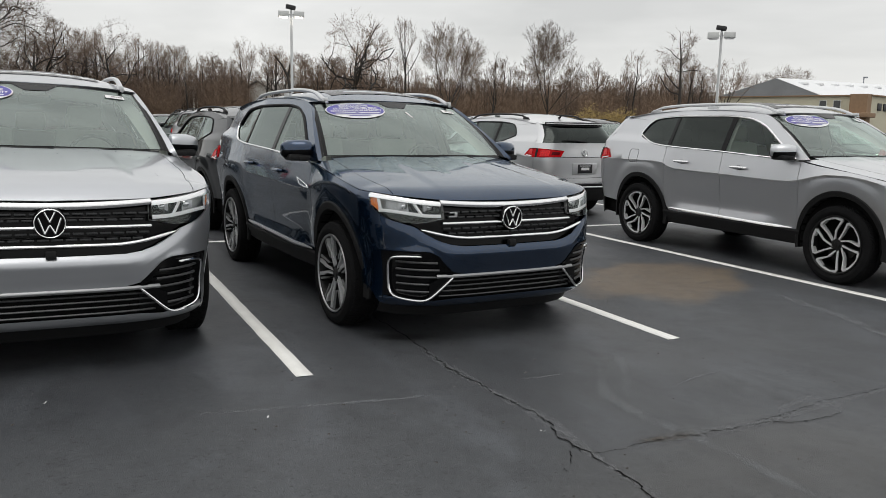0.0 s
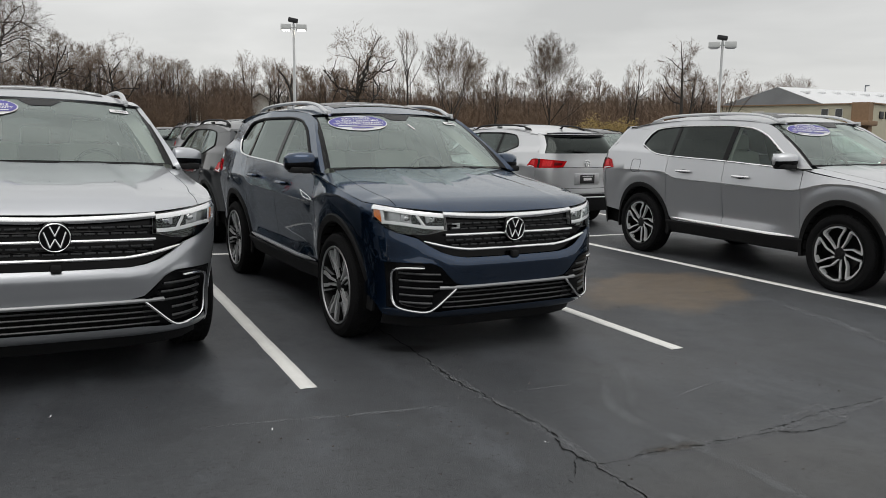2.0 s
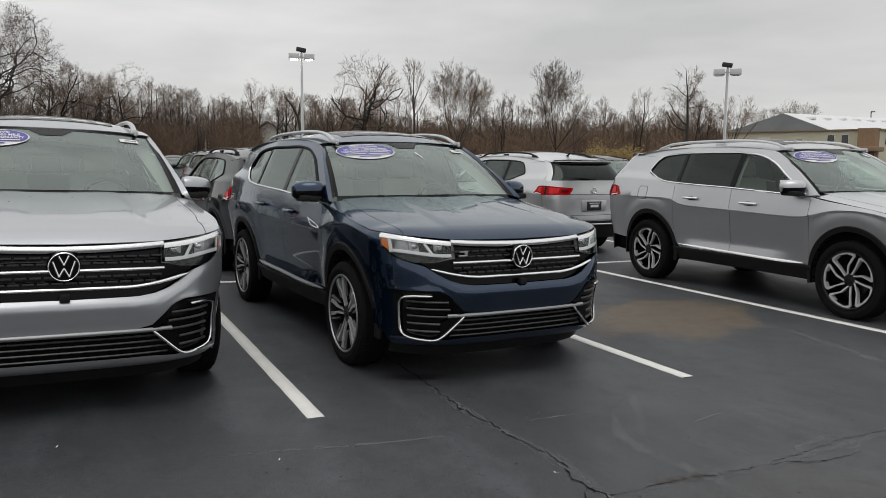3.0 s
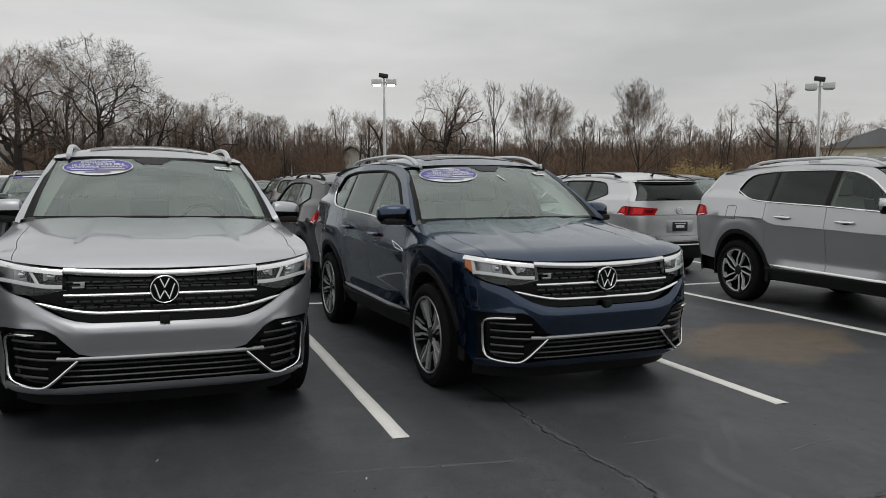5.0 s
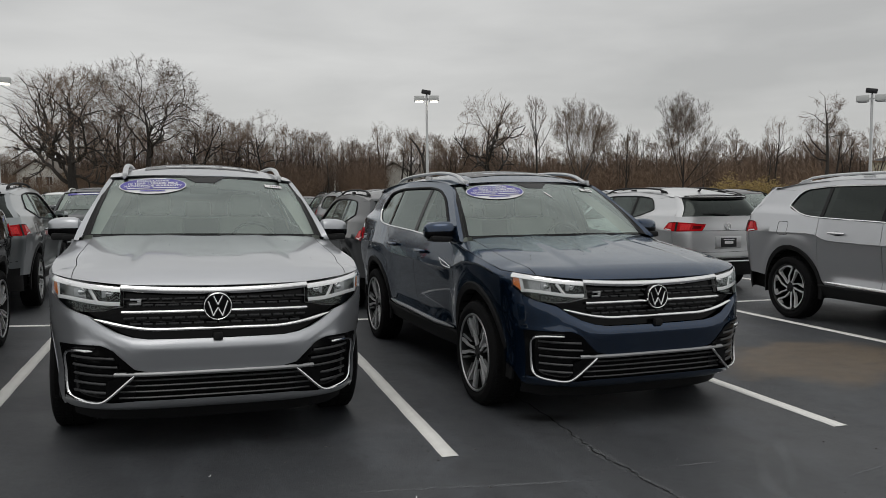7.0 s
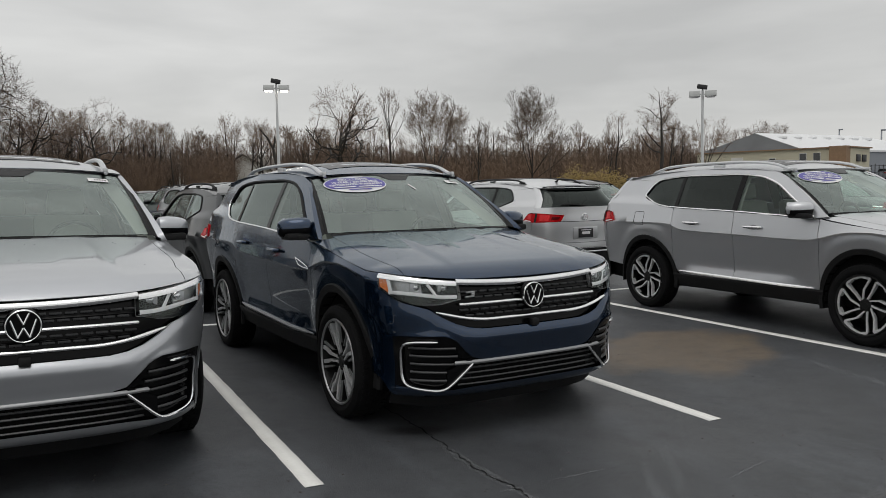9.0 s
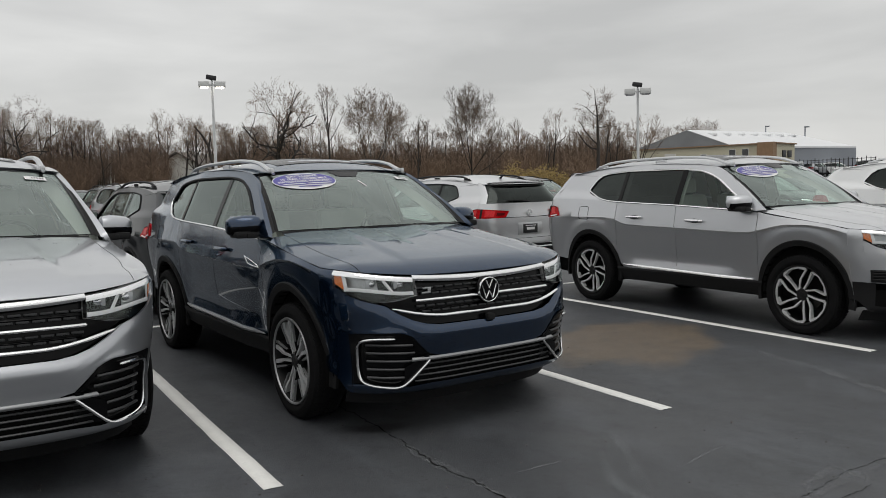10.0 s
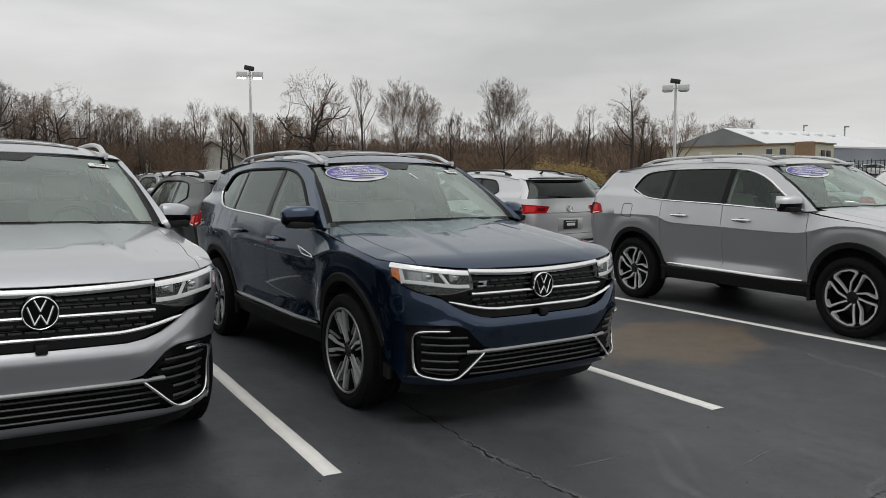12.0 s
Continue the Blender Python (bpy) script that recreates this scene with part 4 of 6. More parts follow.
def taillight(add, do, fine):
    # wraps from the flank to the tailgate and tapers to both ends
    def fn(u, v):
        z0, h = (1.055 + 0.03 * -u * (u < 0), 0.155 - 0.045 * abs(u) ** 1.5) if u < 0 else (1.055 + 0.015 * u, 0.155 - 0.055 * u)
        z = z0 + h * v
        if u < 0:
            y = REAR_Y(z) + 0.21 * u * (1.0 - 0.45 * v)
            return side(y, z, 0.013)
        return tail(1 - 0.50 * u * (0.85 + 0.15 * v), z, 0.020)
    bm = bmesh.new()
    sheet(bm, fn, steps(-1, 0, 5) + steps(0.1, 1, 6), steps(0, 1, 4))
    flange(bm, 0.01)
    t = add("tail_light", flip(bm, do), M_TAIL, lab="red tail light")
    bm = bmesh.new()
    sheet(bm, lambda u, v: (lambda p: (p[0], p[1] + 0.004, p[2]))(fn(u, 0.30 + 0.40 * v)), steps(0.52, 0.88, 6), (0, 0.5, 1))
    add("light_band", flip(bm, do), M_TAILD, t, "darker band of the tail light")
    if not fine:
        return
    for name, u0, u1, v0, v1, m, lab in (("light_split", 0.015, 0.055, 0.0, 1.0, M_CLAD, "dark gap between lamp halves"), ("reversing_lens", -0.80, -0.04, 0.05, 0.15, M_PAPER, "white reversing lens"),
                                         ("light_cell", -0.62, -0.10, 0.30, 0.86, M_TAILB, "bright red lamp cell"), ("light_cell", 0.12, 0.44, 0.16, 0.84, M_TAILB, "bright red lamp cell"), ("lamp_edge", -0.9, 0.95, 0.90, 0.985, M_TAILD, "dark red upper edge")):
        bm = bmesh.new()
        sheet(bm, lambda u, v: (lambda p: (p[0] + 0.004 * (u < 0), p[1] + 0.003 * (u > 0), p[2]))(fn(u, v)), steps(u0, u1, 6), steps(v0, v1, 2))
        add(name, flip(bm, do), m, t, lab)


def rear_end(add, paint_mat, fine, rear):
    n = 20 if fine else 12
    xs = [math.sin(q) for q in steps(-math.pi / 2, math.pi / 2, n)]
    bm = bmesh.new()
    sheet(bm, lambda u, v: tail(u, 0.52 + 0.78 * v), xs, steps(0, 1, 10))
    gate = add("tailgate", bm, paint_mat)
    bm = bmesh.new()
    sheet(bm, lambda u, v: tail(u, 0.30 + 0.22 * v, 0.01), xs, steps(0, 1, 3))
    add("rear_bumper", bm, M_CLAD)
    bm = bmesh.new()
    sheet(bm, lambda u, v: tail(0.935 * u, 1.30 + 0.345 * v, -0.004), xs, steps(0, 1, 5))
    g = add("rear_window", bm, M_PRIV, gate)
    g.visible_shadow = False
    for sg in (-1, 1):
        bm = bmesh.new()
        sheet(bm, lambda u, v: tail(sg * u, 1.295 + 0.35 * v, 0.002), [0.93, 0.945, 0.96, 0.975, 0.99, 1.0], steps(0, 1, 5))
        add("gate_frame", bm, paint_mat, gate)
    bm = bmesh.new()
    sheet(bm, lambda u, v: (lambda p, w: (p[0], p[1] + 0.10 * w - 0.02, p[2] + 0.02 - 0.03 * w))(tail(u * 0.98, 1.63), v), steps(-1, 1, 10), (0, 0.5, 1))
    flange(bm, 0.02)
    add("roof_spoiler", bm, paint_mat, gate)
    if fine:
        bm = bmesh.new()
        sheet(bm, lambda u, v: tail(0.90 * u, 1.585 + 0.062 * v, 0.004 + 0.05 * v), steps(-1, 1, 12), (0, 0.5, 1))
        flange(bm, 0.01)
        add("spoiler_lip", bm, M_GLOSSB, gate, "black underside of the roof spoiler")
    bm = bmesh.new()
    sheet(bm, lambda u, v: tail(u, 0.60 + 0.02 * v, 0.014), steps(-0.7, 0.7, 12), (0, 1))
    add("gate_trim", bm, M_CHROME, gate)
    if rear:
        bm = bmesh.new()
        sheet(bm, lambda u, v: tail(u, 0.52 + 0.10 * v, 0.012), steps(-0.97, 0.97, 16), (0, 1))
        add("bumper_valance", bm, M_CLAD, gate)
        bm = bmesh.new()
        tube(bm, [tail(u, 0.545, 0.022) for u in steps(-0.8, 0.8, 14)], 0.014, 6)
        add("valance_strip", bm, M_SATIN, gate, recalc=True)
        for z in (0.70, 1.055):
            bm = bmesh.new()
            tube(bm, [tail(u, z + 0.012 * abs(u), 0.001) for u in steps(-0.93, 0.93, 16)], 0.005, 5)
            add("gate_gap", bm, M_CLAD, gate, recalc=True)
        p = tail(0, 0.86, 0)
        bm = bmesh.new()
        box(bm, 0, p[1] + 0.002, 0.86, 0.52, 0.03, 0.20, 0.012)
        add("plate_recess", bm, paint_mat, gate)
        bm = bmesh.new()
        box(bm, 0, p[1] + 0.022, 0.86, 0.31, 0.012, 0.155, 0.006)
        pl = add("plate", bm, M_PLATE, gate, "black dealer plate")
        bm = bmesh.new()
        box(bm, 0, p[1] + 0.030, 0.86, 0.17, 0.004, 0.045)
        box(bm, 0, p[1] + 0.030, 0.91, 0.22, 0.004, 0.012)
        add("plate_bars", bm, M_PAPER, pl)
        q = tail(0, 1.13, 0.012)
        bm = bmesh.new()
        lathe(bm, [(0.0, 0.045), (0.012, 0.05), (0.010, 0.060), (0.0, 0.062)], 20)
        for v in bm.verts:
            v.co = Vector(q) + Vector((v.co.y, v.co.x, v.co.z))
        for x0, z0, x1, z1 in ((-0.02, 0.045, 0, 0.0), (0.02, 0.045, 0, 0.0), (-0.04, 0.02, -0.018, -0.04), (0.04, 0.02, 0.018, -0.04)):
            tube(bm, [Vector(q) + Vector((x0, 0.005, z0)), Vector(q) + Vector((x1, 0.005, z1))], 0.006, 5)
        add("emblem_ring", bm, M_CHROME, gate, recalc=True)
        bm = bmesh.new()
        tube(bm, [tail(-0.05, 1.315, 0.02), tail(0.25, 1.34, 0.02), tail(0.55, 1.345, 0.015)], [0.016, 0.010, 0.006], 6)
        add("rear_wiper", bm, M_CLAD, gate, recalc=True)
        bm = bmesh.new()
        tube(bm, [(0, 3.25, ROOF_Z(3.25) - 0.01), (0, 3.36, ROOF_Z(3.3) + 0.07)], [0.03, 0.008], 6)
        add("aerial", bm, M_CLAD, recalc=True)


def interior(add, fine):
    bm = bmesh.new()
    sheet(bm, lambda u, v: (0.80 * u, 0.34 + 0.62 * v + 0.27 * abs(u) ** 2.2 * (1 - v), 1.175 - 0.05 * v - 0.25 * max(0, v - 0.85) / 0.15), steps(-1, 1, 10), steps(0, 1, 8))
    add("dashboard", bm, M_DASH)
    for x in (-0.40, 0.40):
        bm = bmesh.new()
        box(bm, 0, 0, 0, 0.50, 0.13, 0.66, 0.05, Matrix.Translation((x, 1.78, 1.02)) @ Matrix.Rotation(radians(-14), 4, "X"))
        box(bm, 0, 0, 0, 0.27, 0.10, 0.19, 0.04, Matrix.Translation((x, 1.90, 1.45)) @ Matrix.Rotation(radians(-8), 4, "X"))
        box(bm, x, 1.5, 0.70, 0.5, 0.52, 0.14, 0.05)
        add("front_seat", bm, M_SEAT, recalc=True)
    if fine:
        bm = bmesh.new()
        box(bm, 0, 2.75, 1.0, 1.30, 0.16, 0.62, 0.05)
        for x in (-0.42, 0.0, 0.42):
            box(bm, x, 2.80, 1.40, 0.25, 0.09, 0.16, 0.035)
        add("rear_seat", bm, M_SEAT, recalc=True)
        bm = bmesh.new()
        ringp = [Vector((0.40 + 0.185 * math.cos(q), 1.10 + 0.06 * math.sin(q), 1.13 + 0.175 * math.sin(q))) for q in steps(0, math.tau, 24)]
        tube(bm, ringp, 0.016, 6, cap=False)
        box(bm, 0.40, 1.10, 1.12, 0.16, 0.05, 0.10, 0.02)
        add("steering_wheel", bm, M_DASH, recalc=True)
    for sg in (-1, 1):
        bm = bmesh.new()
        outer = path2([(0.48, 1.20), (0.80, 1.40), (1.22, 1.625)])
        sheet(bm, lambda u, v: (sg * (side_x(*outer(u)) - 0.05 - 0.09 * v), outer(u)[0] + 0.04 + 0.05 * v, outer(u)[1] - 0.02 - 0.02 * v), steps(0, 1, 6), (0, 1))
        add("pillar_trim", bm, M_TRIMG)
        for y in (1.61, 2.50):
            bm = bmesh.new()
            sheet(bm, lambda u, v: (sg * (side_x(y, 1.2 + 0.43 * u) - 0.05), y - 0.07 + 0.14 * v, 1.2 + 0.43 * u), steps(0, 1, 4), (0, 1))
            add("pillar_trim", bm, M_TRIMG)
    bm = bmesh.new()
    sheet(bm, lambda u, v: roof(0.66 * u, 1.18 + 2.3 * v, -0.05), steps(-1, 1, 4), steps(0, 1, 6))
    add("headliner", bm, M_TRIMG)


def words(text, size, at, material, parent, name="lettering", align="CENTER", squeeze=1.0):
    """Printed words of the built-in font as a flat mesh under a thing; at maps (u, v) metres to a place."""
    cu = bpy.data.curves.new("lettering", "FONT")
    cu.body, cu.size, cu.align_x, cu.align_y, cu.resolution_u = text, size, align, "CENTER", 2
    cu.offset = 0.022 * size
    tmp = bpy.data.objects.new("lettering", cu)
    scene.collection.objects.link(tmp)
    me = bpy.data.meshes.new_from_object(tmp.evaluated_get(bpy.context.evaluated_depsgraph_get()))
    bpy.data.objects.remove(tmp)
    bpy.data.curves.remove(cu)
    for v in me.vertices:
        v.co = Vector(at(v.co.x * squeeze, v.co.y))
    me.materials.append(material)
    ob = new(name, me)
    ob.parent = parent
    return ob


def dealer_sticker(root, side_sign=-1):
    """Oval sales sticker on the upper corner of the windscreen, and a small stock label."""
    c, t0, W, H = -0.56, 0.782, 0.250, 0.147
    slope = (Vector(header(0)) - Vector(cowl(0))).length

    def at(u, v, out=0.006):
        t = t0 + v / slope
        half = cowl(1)[0] * (1 - t) + header(1)[0] * t
        return screen(c * 0.70 / half + u / half, t, out)
    bm = bmesh.new()
    ring = [bm.verts.new(at(W * math.cos(q), H * math.sin(q))) for q in steps(0, math.tau, 40)[:-1]]
    mid = bm.verts.new(at(0, 0))
    for i in range(40):
        bm.faces.new((ring[i], ring[(i + 1) % 40], mid))
    back = part("windscreen_sticker", bm, M_PAPER, root, "white-edged oval sales sticker")
    bm = bmesh.new()
    k = [(0.965 * W * math.cos(q), max(0.93 * H * math.sin(q), -0.52 * H)) for q in steps(0, math.tau, 40)[:-1]]
    ring = [bm.verts.new(at(u, v, 0.009)) for u, v in k]
    mid = bm.verts.new(at(0, 0.02, 0.009))
    for i in range(40):
        bm.faces.new((ring[i], ring[(i + 1) % 40], mid))
    part("sticker_field", bm, M_STKBLUE, back)
    lift = lambda u, v: at(u, v, 0.012)
    words("EXCLUSIVE", 0.050, lambda u, v: lift(u, v + 0.074), M_PAPER, back, squeeze=1.0)
    words("10 YEAR / 200,000 MILE", 0.052, lambda u, v: lift(u, v + 0.026), M_PAPER, back, squeeze=0.72)
    words("NATIONWIDE WARRANTY", 0.050, lambda u, v: lift(u, v - 0.020), M_PAPER, back, squeeze=0.70)
    for u0, u1, v, h in ((-0.10, 0.10, 0.115, 0.016), (-0.19, -0.02, -0.060, 0.014), (0.0, 0.19, -0.060, 0.014)):
        bm = bmesh.new()
        sheet(bm, lambda u, w: lift(u, v + h * (w - 0.5)), steps(u0, u1, 6), (0, 1))
        part("print_bar", bm, M_PAPER, back)
    bm = bmesh.new()
    sheet(bm, lambda u, w: lift(u, -0.115 + 0.016 * w), steps(-0.09, 0.09, 6), (0, 1))
    part("print_bar", bm, M_STKBLUE, back)
    bm = bmesh.new()
    sheet(bm, lambda u, w: screen(0.66 + 0.19 * u, 0.80 + 0.065 * w, 0.006), steps(0, 1, 3), (0, 1))
    lab = part("stock_label", bm, M_PAPER, root, "small white paper stock label")
    for i in range(5):
        bm = bmesh.new()
        sheet(bm, lambda u, w: screen(0.72 + 0.024 * i + 0.012 * u, 0.822 + 0.022 * w, 0.008), (0, 1), (0, 1))
        part("print_bar", bm, M_CLAD, lab)

# ---- ground ----
def ground_z(x, y):
    """The lot rises gently towards -x."""
    d = max(0.0, -0.6 - x)
    return 0.028 * d if d < 8 else 0.224


def asphalt():
    m = bpy.data.materials.new("sealed_asphalt")
    m.use_nodes = True
    nt = m.node_tree
    N, L = nt.nodes.new, nt.links.new
    b = nt.nodes["Principled BSDF"]
    co = N("ShaderNodeTexCoord")

    def noise_tex(scale, detail=5, rough=0.55, dist=0.0, stretch=None):
        n = N("ShaderNodeTexNoise")
        n.inputs["Scale"].default_value, n.inputs["Detail"].default_value, n.inputs["Roughness"].default_value, n.inputs["Distortion"].default_value = scale, detail, rough, dist
        src = co.outputs["Object"]
        if stretch:
            mp = N("ShaderNodeMapping")
            mp.inputs["Scale"].default_value = stretch[:3]
            mp.inputs["Rotation"].default_value = (0, 0, radians(stretch[3]))
            L(src, mp.inputs["Vector"])
            src = mp.outputs["Vector"]
        L(src, n.inputs["Vector"])
        return n.outputs["Fac"]

    def rng(fac, a, c, lo=0.0, hi=1.0):
        r = N("ShaderNodeMapRange")
        for k, v in zip(("From Min", "From Max", "To Min", "To Max"), (a, c, lo, hi)):
            r.inputs[k].default_value = v
        L(fac, r.inputs["Value"])
        return r.outputs["Result"]

    def mixc(fac, a, c):
        x = N("ShaderNodeMix")
        x.data_type = "RGBA"
        L(fac, x.inputs["Factor"])
        for k, v in ((6, a), (7, c)):
            if isinstance(v, tuple):
                x.inputs[k].default_value = (*v, 1)
            else:
                L(v, x.inputs[k])
        return x.outputs[2]

    def mul(a, c, op="MULTIPLY"):
        x = N("ShaderNodeMath")
        x.operation = op
        for i, v in enumerate((a, c)):
            if isinstance(v, (int, float)):
                x.inputs[i].default_value = v
            else:
                L(v, x.inputs[i])
        return x.outputs[0]

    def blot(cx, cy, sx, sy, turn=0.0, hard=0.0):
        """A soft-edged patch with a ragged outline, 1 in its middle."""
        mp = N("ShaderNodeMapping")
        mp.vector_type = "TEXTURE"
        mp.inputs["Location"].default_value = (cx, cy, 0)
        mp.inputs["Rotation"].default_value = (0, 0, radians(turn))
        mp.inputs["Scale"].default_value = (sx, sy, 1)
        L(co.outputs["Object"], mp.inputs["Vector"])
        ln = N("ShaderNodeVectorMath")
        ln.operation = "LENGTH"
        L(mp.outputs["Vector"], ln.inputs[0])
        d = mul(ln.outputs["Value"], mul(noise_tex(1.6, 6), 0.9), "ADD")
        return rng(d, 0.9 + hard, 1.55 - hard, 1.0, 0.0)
    col = mixc(rng(noise_tex(0.35, 6), 0.35, 0.68), BASE_LO, BASE_HI)
    col = mixc(mul(rng(noise_tex(2.2, 7, 0.65, 0.6, (1.0, 0.35, 1, 30)), 0.50, 0.72), 0.6), col, (0.092, 0.100, 0.113))
    col = mixc(mul(blot(2.65, 0.25, 1.35, 0.95, 25, 0.2), 0.9), col, (0.125, 0.094, 0.064))
    col = mixc(mul(blot(3.35, 0.15, 0.5, 0.2, 20), 0.4), col, (0.150, 0.115, 0.075))
    col = mixc(mul(blot(-0.4, -3.4, 1.6, 0.7, 10), 0.35), col, (0.075, 0.072, 0.066))
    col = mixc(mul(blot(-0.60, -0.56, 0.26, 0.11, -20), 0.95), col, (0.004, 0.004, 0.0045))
    col = mixc(mul(rng(noise_tex(7, 8, 0.7), 0.50, 0.72), 0.6), col, (0.020, 0.021, 0.024))
    col = mixc(mul(rng(noise_tex(26, 6, 0.7), 0.54, 0.70), 0.5), col, (0.085, 0.088, 0.092))
    col = mixc(rng(noise_tex(170, 2), 0.62, 0.74, 0.0, 0.5), col, (0.15, 0.15, 0.15))
    col = mixc(rng(noise_tex(55, 2, 0.5), 0.64, 0.68, 0.0, 0.9), col, (0.010, 0.010, 0.011))
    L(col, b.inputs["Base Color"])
    L(rng(noise_tex(0.9, 6), 0.3, 0.7, 0.42, 0.62), b.inputs["Roughness"])
    bp = N("ShaderNodeBump")
    bp.inputs["Strength"].default_value, bp.inputs["Distance"].default_value = 0.45, 0.006
    L(mul(noise_tex(170, 3), noise_tex(22, 4), "ADD"), bp.inputs["Height"])
    L(bp.outputs["Normal"], b.inputs["Normal"])
    return m


BASE_LO, BASE_HI = (0.0305, 0.0335, 0.0385), (0.062, 0.0655, 0.0705)
M_ASPHALT = asphalt()
bm = bmesh.new()
gx = [-900, -120, -40, -20, -12, -8.6, -6, -4, -2, -0.6, 1, 3, 5, 8, 14, 30, 90, 900]
gy = [-900, -100, -30, -12, -6, -4, -2, 0, 2, 4, 6, 10, 20, 45, 100, 300, 1500]
sheet(bm, lambda x, y: (x, y, ground_z(x, y)), gx, gy)
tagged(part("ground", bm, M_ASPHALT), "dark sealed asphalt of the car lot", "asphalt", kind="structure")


def stripe(pts, w=0.10):
    bm = bmesh.new()
    a, b = Vector(pts[0]), Vector(pts[1])
    d = (b - a).normalized()
    nrm = Vector((-d.y, d.x)) * w / 2
    n = max(2, int((b - a).length / 0.12))
    rng = random.Random(int(100 * (a.x + 3 * a.y)))
    rows = []
    for i in range(n + 1):
        p = a.lerp(b, i / n)
        j, k = nrm * (1 + rng.uniform(-0.05, 0.05)), nrm * (1 + rng.uniform(-0.05, 0.05))
        rows.append([bm.verts.new((q.x, q.y, ground_z(q.x, q.y) + h)) for q, h in ((p - j * 1.02, 0.001), (p - j, 0.004), (p + k, 0.004), (p + k * 1.02, 0.001))])
    for r, s in zip(rows, rows[1:]):
        for k in range(3):
            bm.faces.new((r[k], s[k], s[k + 1], r[k + 1]))
    return tagged(part("bay_line", bm, M_PAINTLINE), "white painted parking bay line on asphalt", "road marking", "bay lines", kind="structure")


def head_y(x):
    """The line between the two facing rows of bays."""
    return 4.25 - 0.095 * x


for xa, ya, lean in ((-1.54, -1.157, 0.052), (1.13, -1.45, 0.049), (3.86, -1.45, 0.050), (-4.31, -1.0, 0.015), (6.6, -1.5, 0.05), (8.75, -1.6, 0.05)):
    ye = head_y(xa + 0.25) - 0.055
    xe = xa + lean * (ye - ya)
    stripe(((xa, ya), (xe, ye)))
    stripe(((xe + 0.01, ye + 0.11), (xe + 0.27, ye + 5.0)))
stripe(((-12.0, head_y(-12)), (24.0, head_y(24))))


def crack(name, pts, width, seed):
    """A ragged open joint: a dark groove with broken lips."""
    rng = random.Random(seed)
    f = path2(pts)
    n = max(12, int(60 * sum((Vector(b) - Vector(a)).length for a, b in zip(pts, pts[1:]))))
    bm = bmesh.new()
    rows = []
    ox = oy = 0.0
    for i in range(n + 1):
        x, y = f(i / n)
        ox, oy = 0.72 * ox + rng.uniform(-0.013, 0.013), 0.72 * oy + rng.uniform(-0.010, 0.010)
        x, y = x + ox, y + oy
        w = width * rng.uniform(0.15, 1.0) * (0.35 + 0.65 * min(1, 6 * (1 - i / n)))
        rows.append([bm.verts.new((x - w, y - 0.4 * w, ground_z(x, y) + 0.0045)), bm.verts.new((x + w, y + 0.4 * w, ground_z(x, y) + 0.0045))])
    for r, s in zip(rows, rows[1:]):
        bm.faces.new((r[0], s[0], s[1], r[1]))
    return tagged(part(name, bm, M_UNDER), "thin ragged crack in the asphalt", "crack", "cracks", kind="structure")


crack("crack", [(-0.76, -3.6), (-0.75, -3.17), (-0.72, -2.96), (-0.70, -2.75), (-0.73, -2.57), (-0.64, -2.27), (-0.66, -1.99), (-0.66, -1.36), (-0.61, -0.79), (-0.58, -0.45), (-0.55, 0.3)], 0.0068, 1)
crack("crack", [(-0.70, -2.75), (-0.36, -2.76), (-0.08, -2.78), (0.28, -2.82), (0.68, -2.93), (0.95, -2.90)], 0.0070, 2)
crack("crack", [(0.30, -2.82), (0.62, -2.80), (0.91, -2.76), (1.47, -2.80), (2.4, -2.9)], 0.0060, 3)
crack("crack", [(-0.72, -2.62), (-0.86, -2.75), (-0.95, -2.86)], 0.0050, 4)


def mark(pts, width, material, label, lift=0.0022, name="scuff_mark"):
    """A dusty streak along a path; its share of cover rises from the edges to the middle."""
    f = path2(pts)
    n = 36
    prof = (-1.0, -0.45, 0.0, 0.45, 1.0)
    cover = (0.0, 0.7, 1.0, 0.7, 0.0)
    verts, faces, cov = [], [], []
    for i in range(n + 1):
        t = i / n
        x, y = f(t)
        xa, ya = f(max(0, t - 0.02))
        xb, yb = f(min(1, t + 0.02))
        d = Vector((xb - xa, yb - ya)).normalized()
        w = width * (0.75 + 0.5 * noise.noise((x * 2, y * 2, 3.3)))
        for q, c in zip(prof, cover):
            px, py = x - d.y * w * q, y + d.x * w * q
            verts.append((px, py, ground_z(px, py) + lift))
            cov.append(c * min(1, 5 * t, 5 * (1 - t)))
    for i in range(n):
        for k in range(4):
            a = i * 5 + k
            faces.append((a, a + 1, a + 6, a + 5))
    me = bpy.data.meshes.new(name)
    me.from_pydata(verts, [], faces)
    uv = me.uv_layers.new(name="UVMap")
    for lp in me.loops:
        uv.data[lp.index].uv = (cov[lp.vertex_index], 0)
    me.materials.append(material)
    return tagged(new(name, me), label, "stain", "marks on the asphalt", kind="structure")


mark([(0.40, -1.35), (0.33, -1.57), (0.05, -1.93), (-0.12, -2.21), (-0.14, -2.46), (-0.10, -2.85), (-0.13, -3.35), (-0.15, -3.8)], 0.07, M_SCUFF, "pale curved scuff on the asphalt")
mark([(0.55, -1.45), (0.30, -1.85), (0.10, -2.1), (-0.05, -2.3)], 0.09, M_SCUFF, "broad pale scuff on the asphalt", 0.0026)
mark([(3.3, -0.55), (3.05, -1.0), (2.95, -1.4), (2.7, -2.0), (2.4, -2.5)], 0.13, M_SCUFF, "broad pale scuff on the asphalt")
mark([(-0.85, -1.69), (-0.47, -1.70), (0.10, -1.75)], 0.018, M_SCUFF, "thin pale scratch on the asphalt")
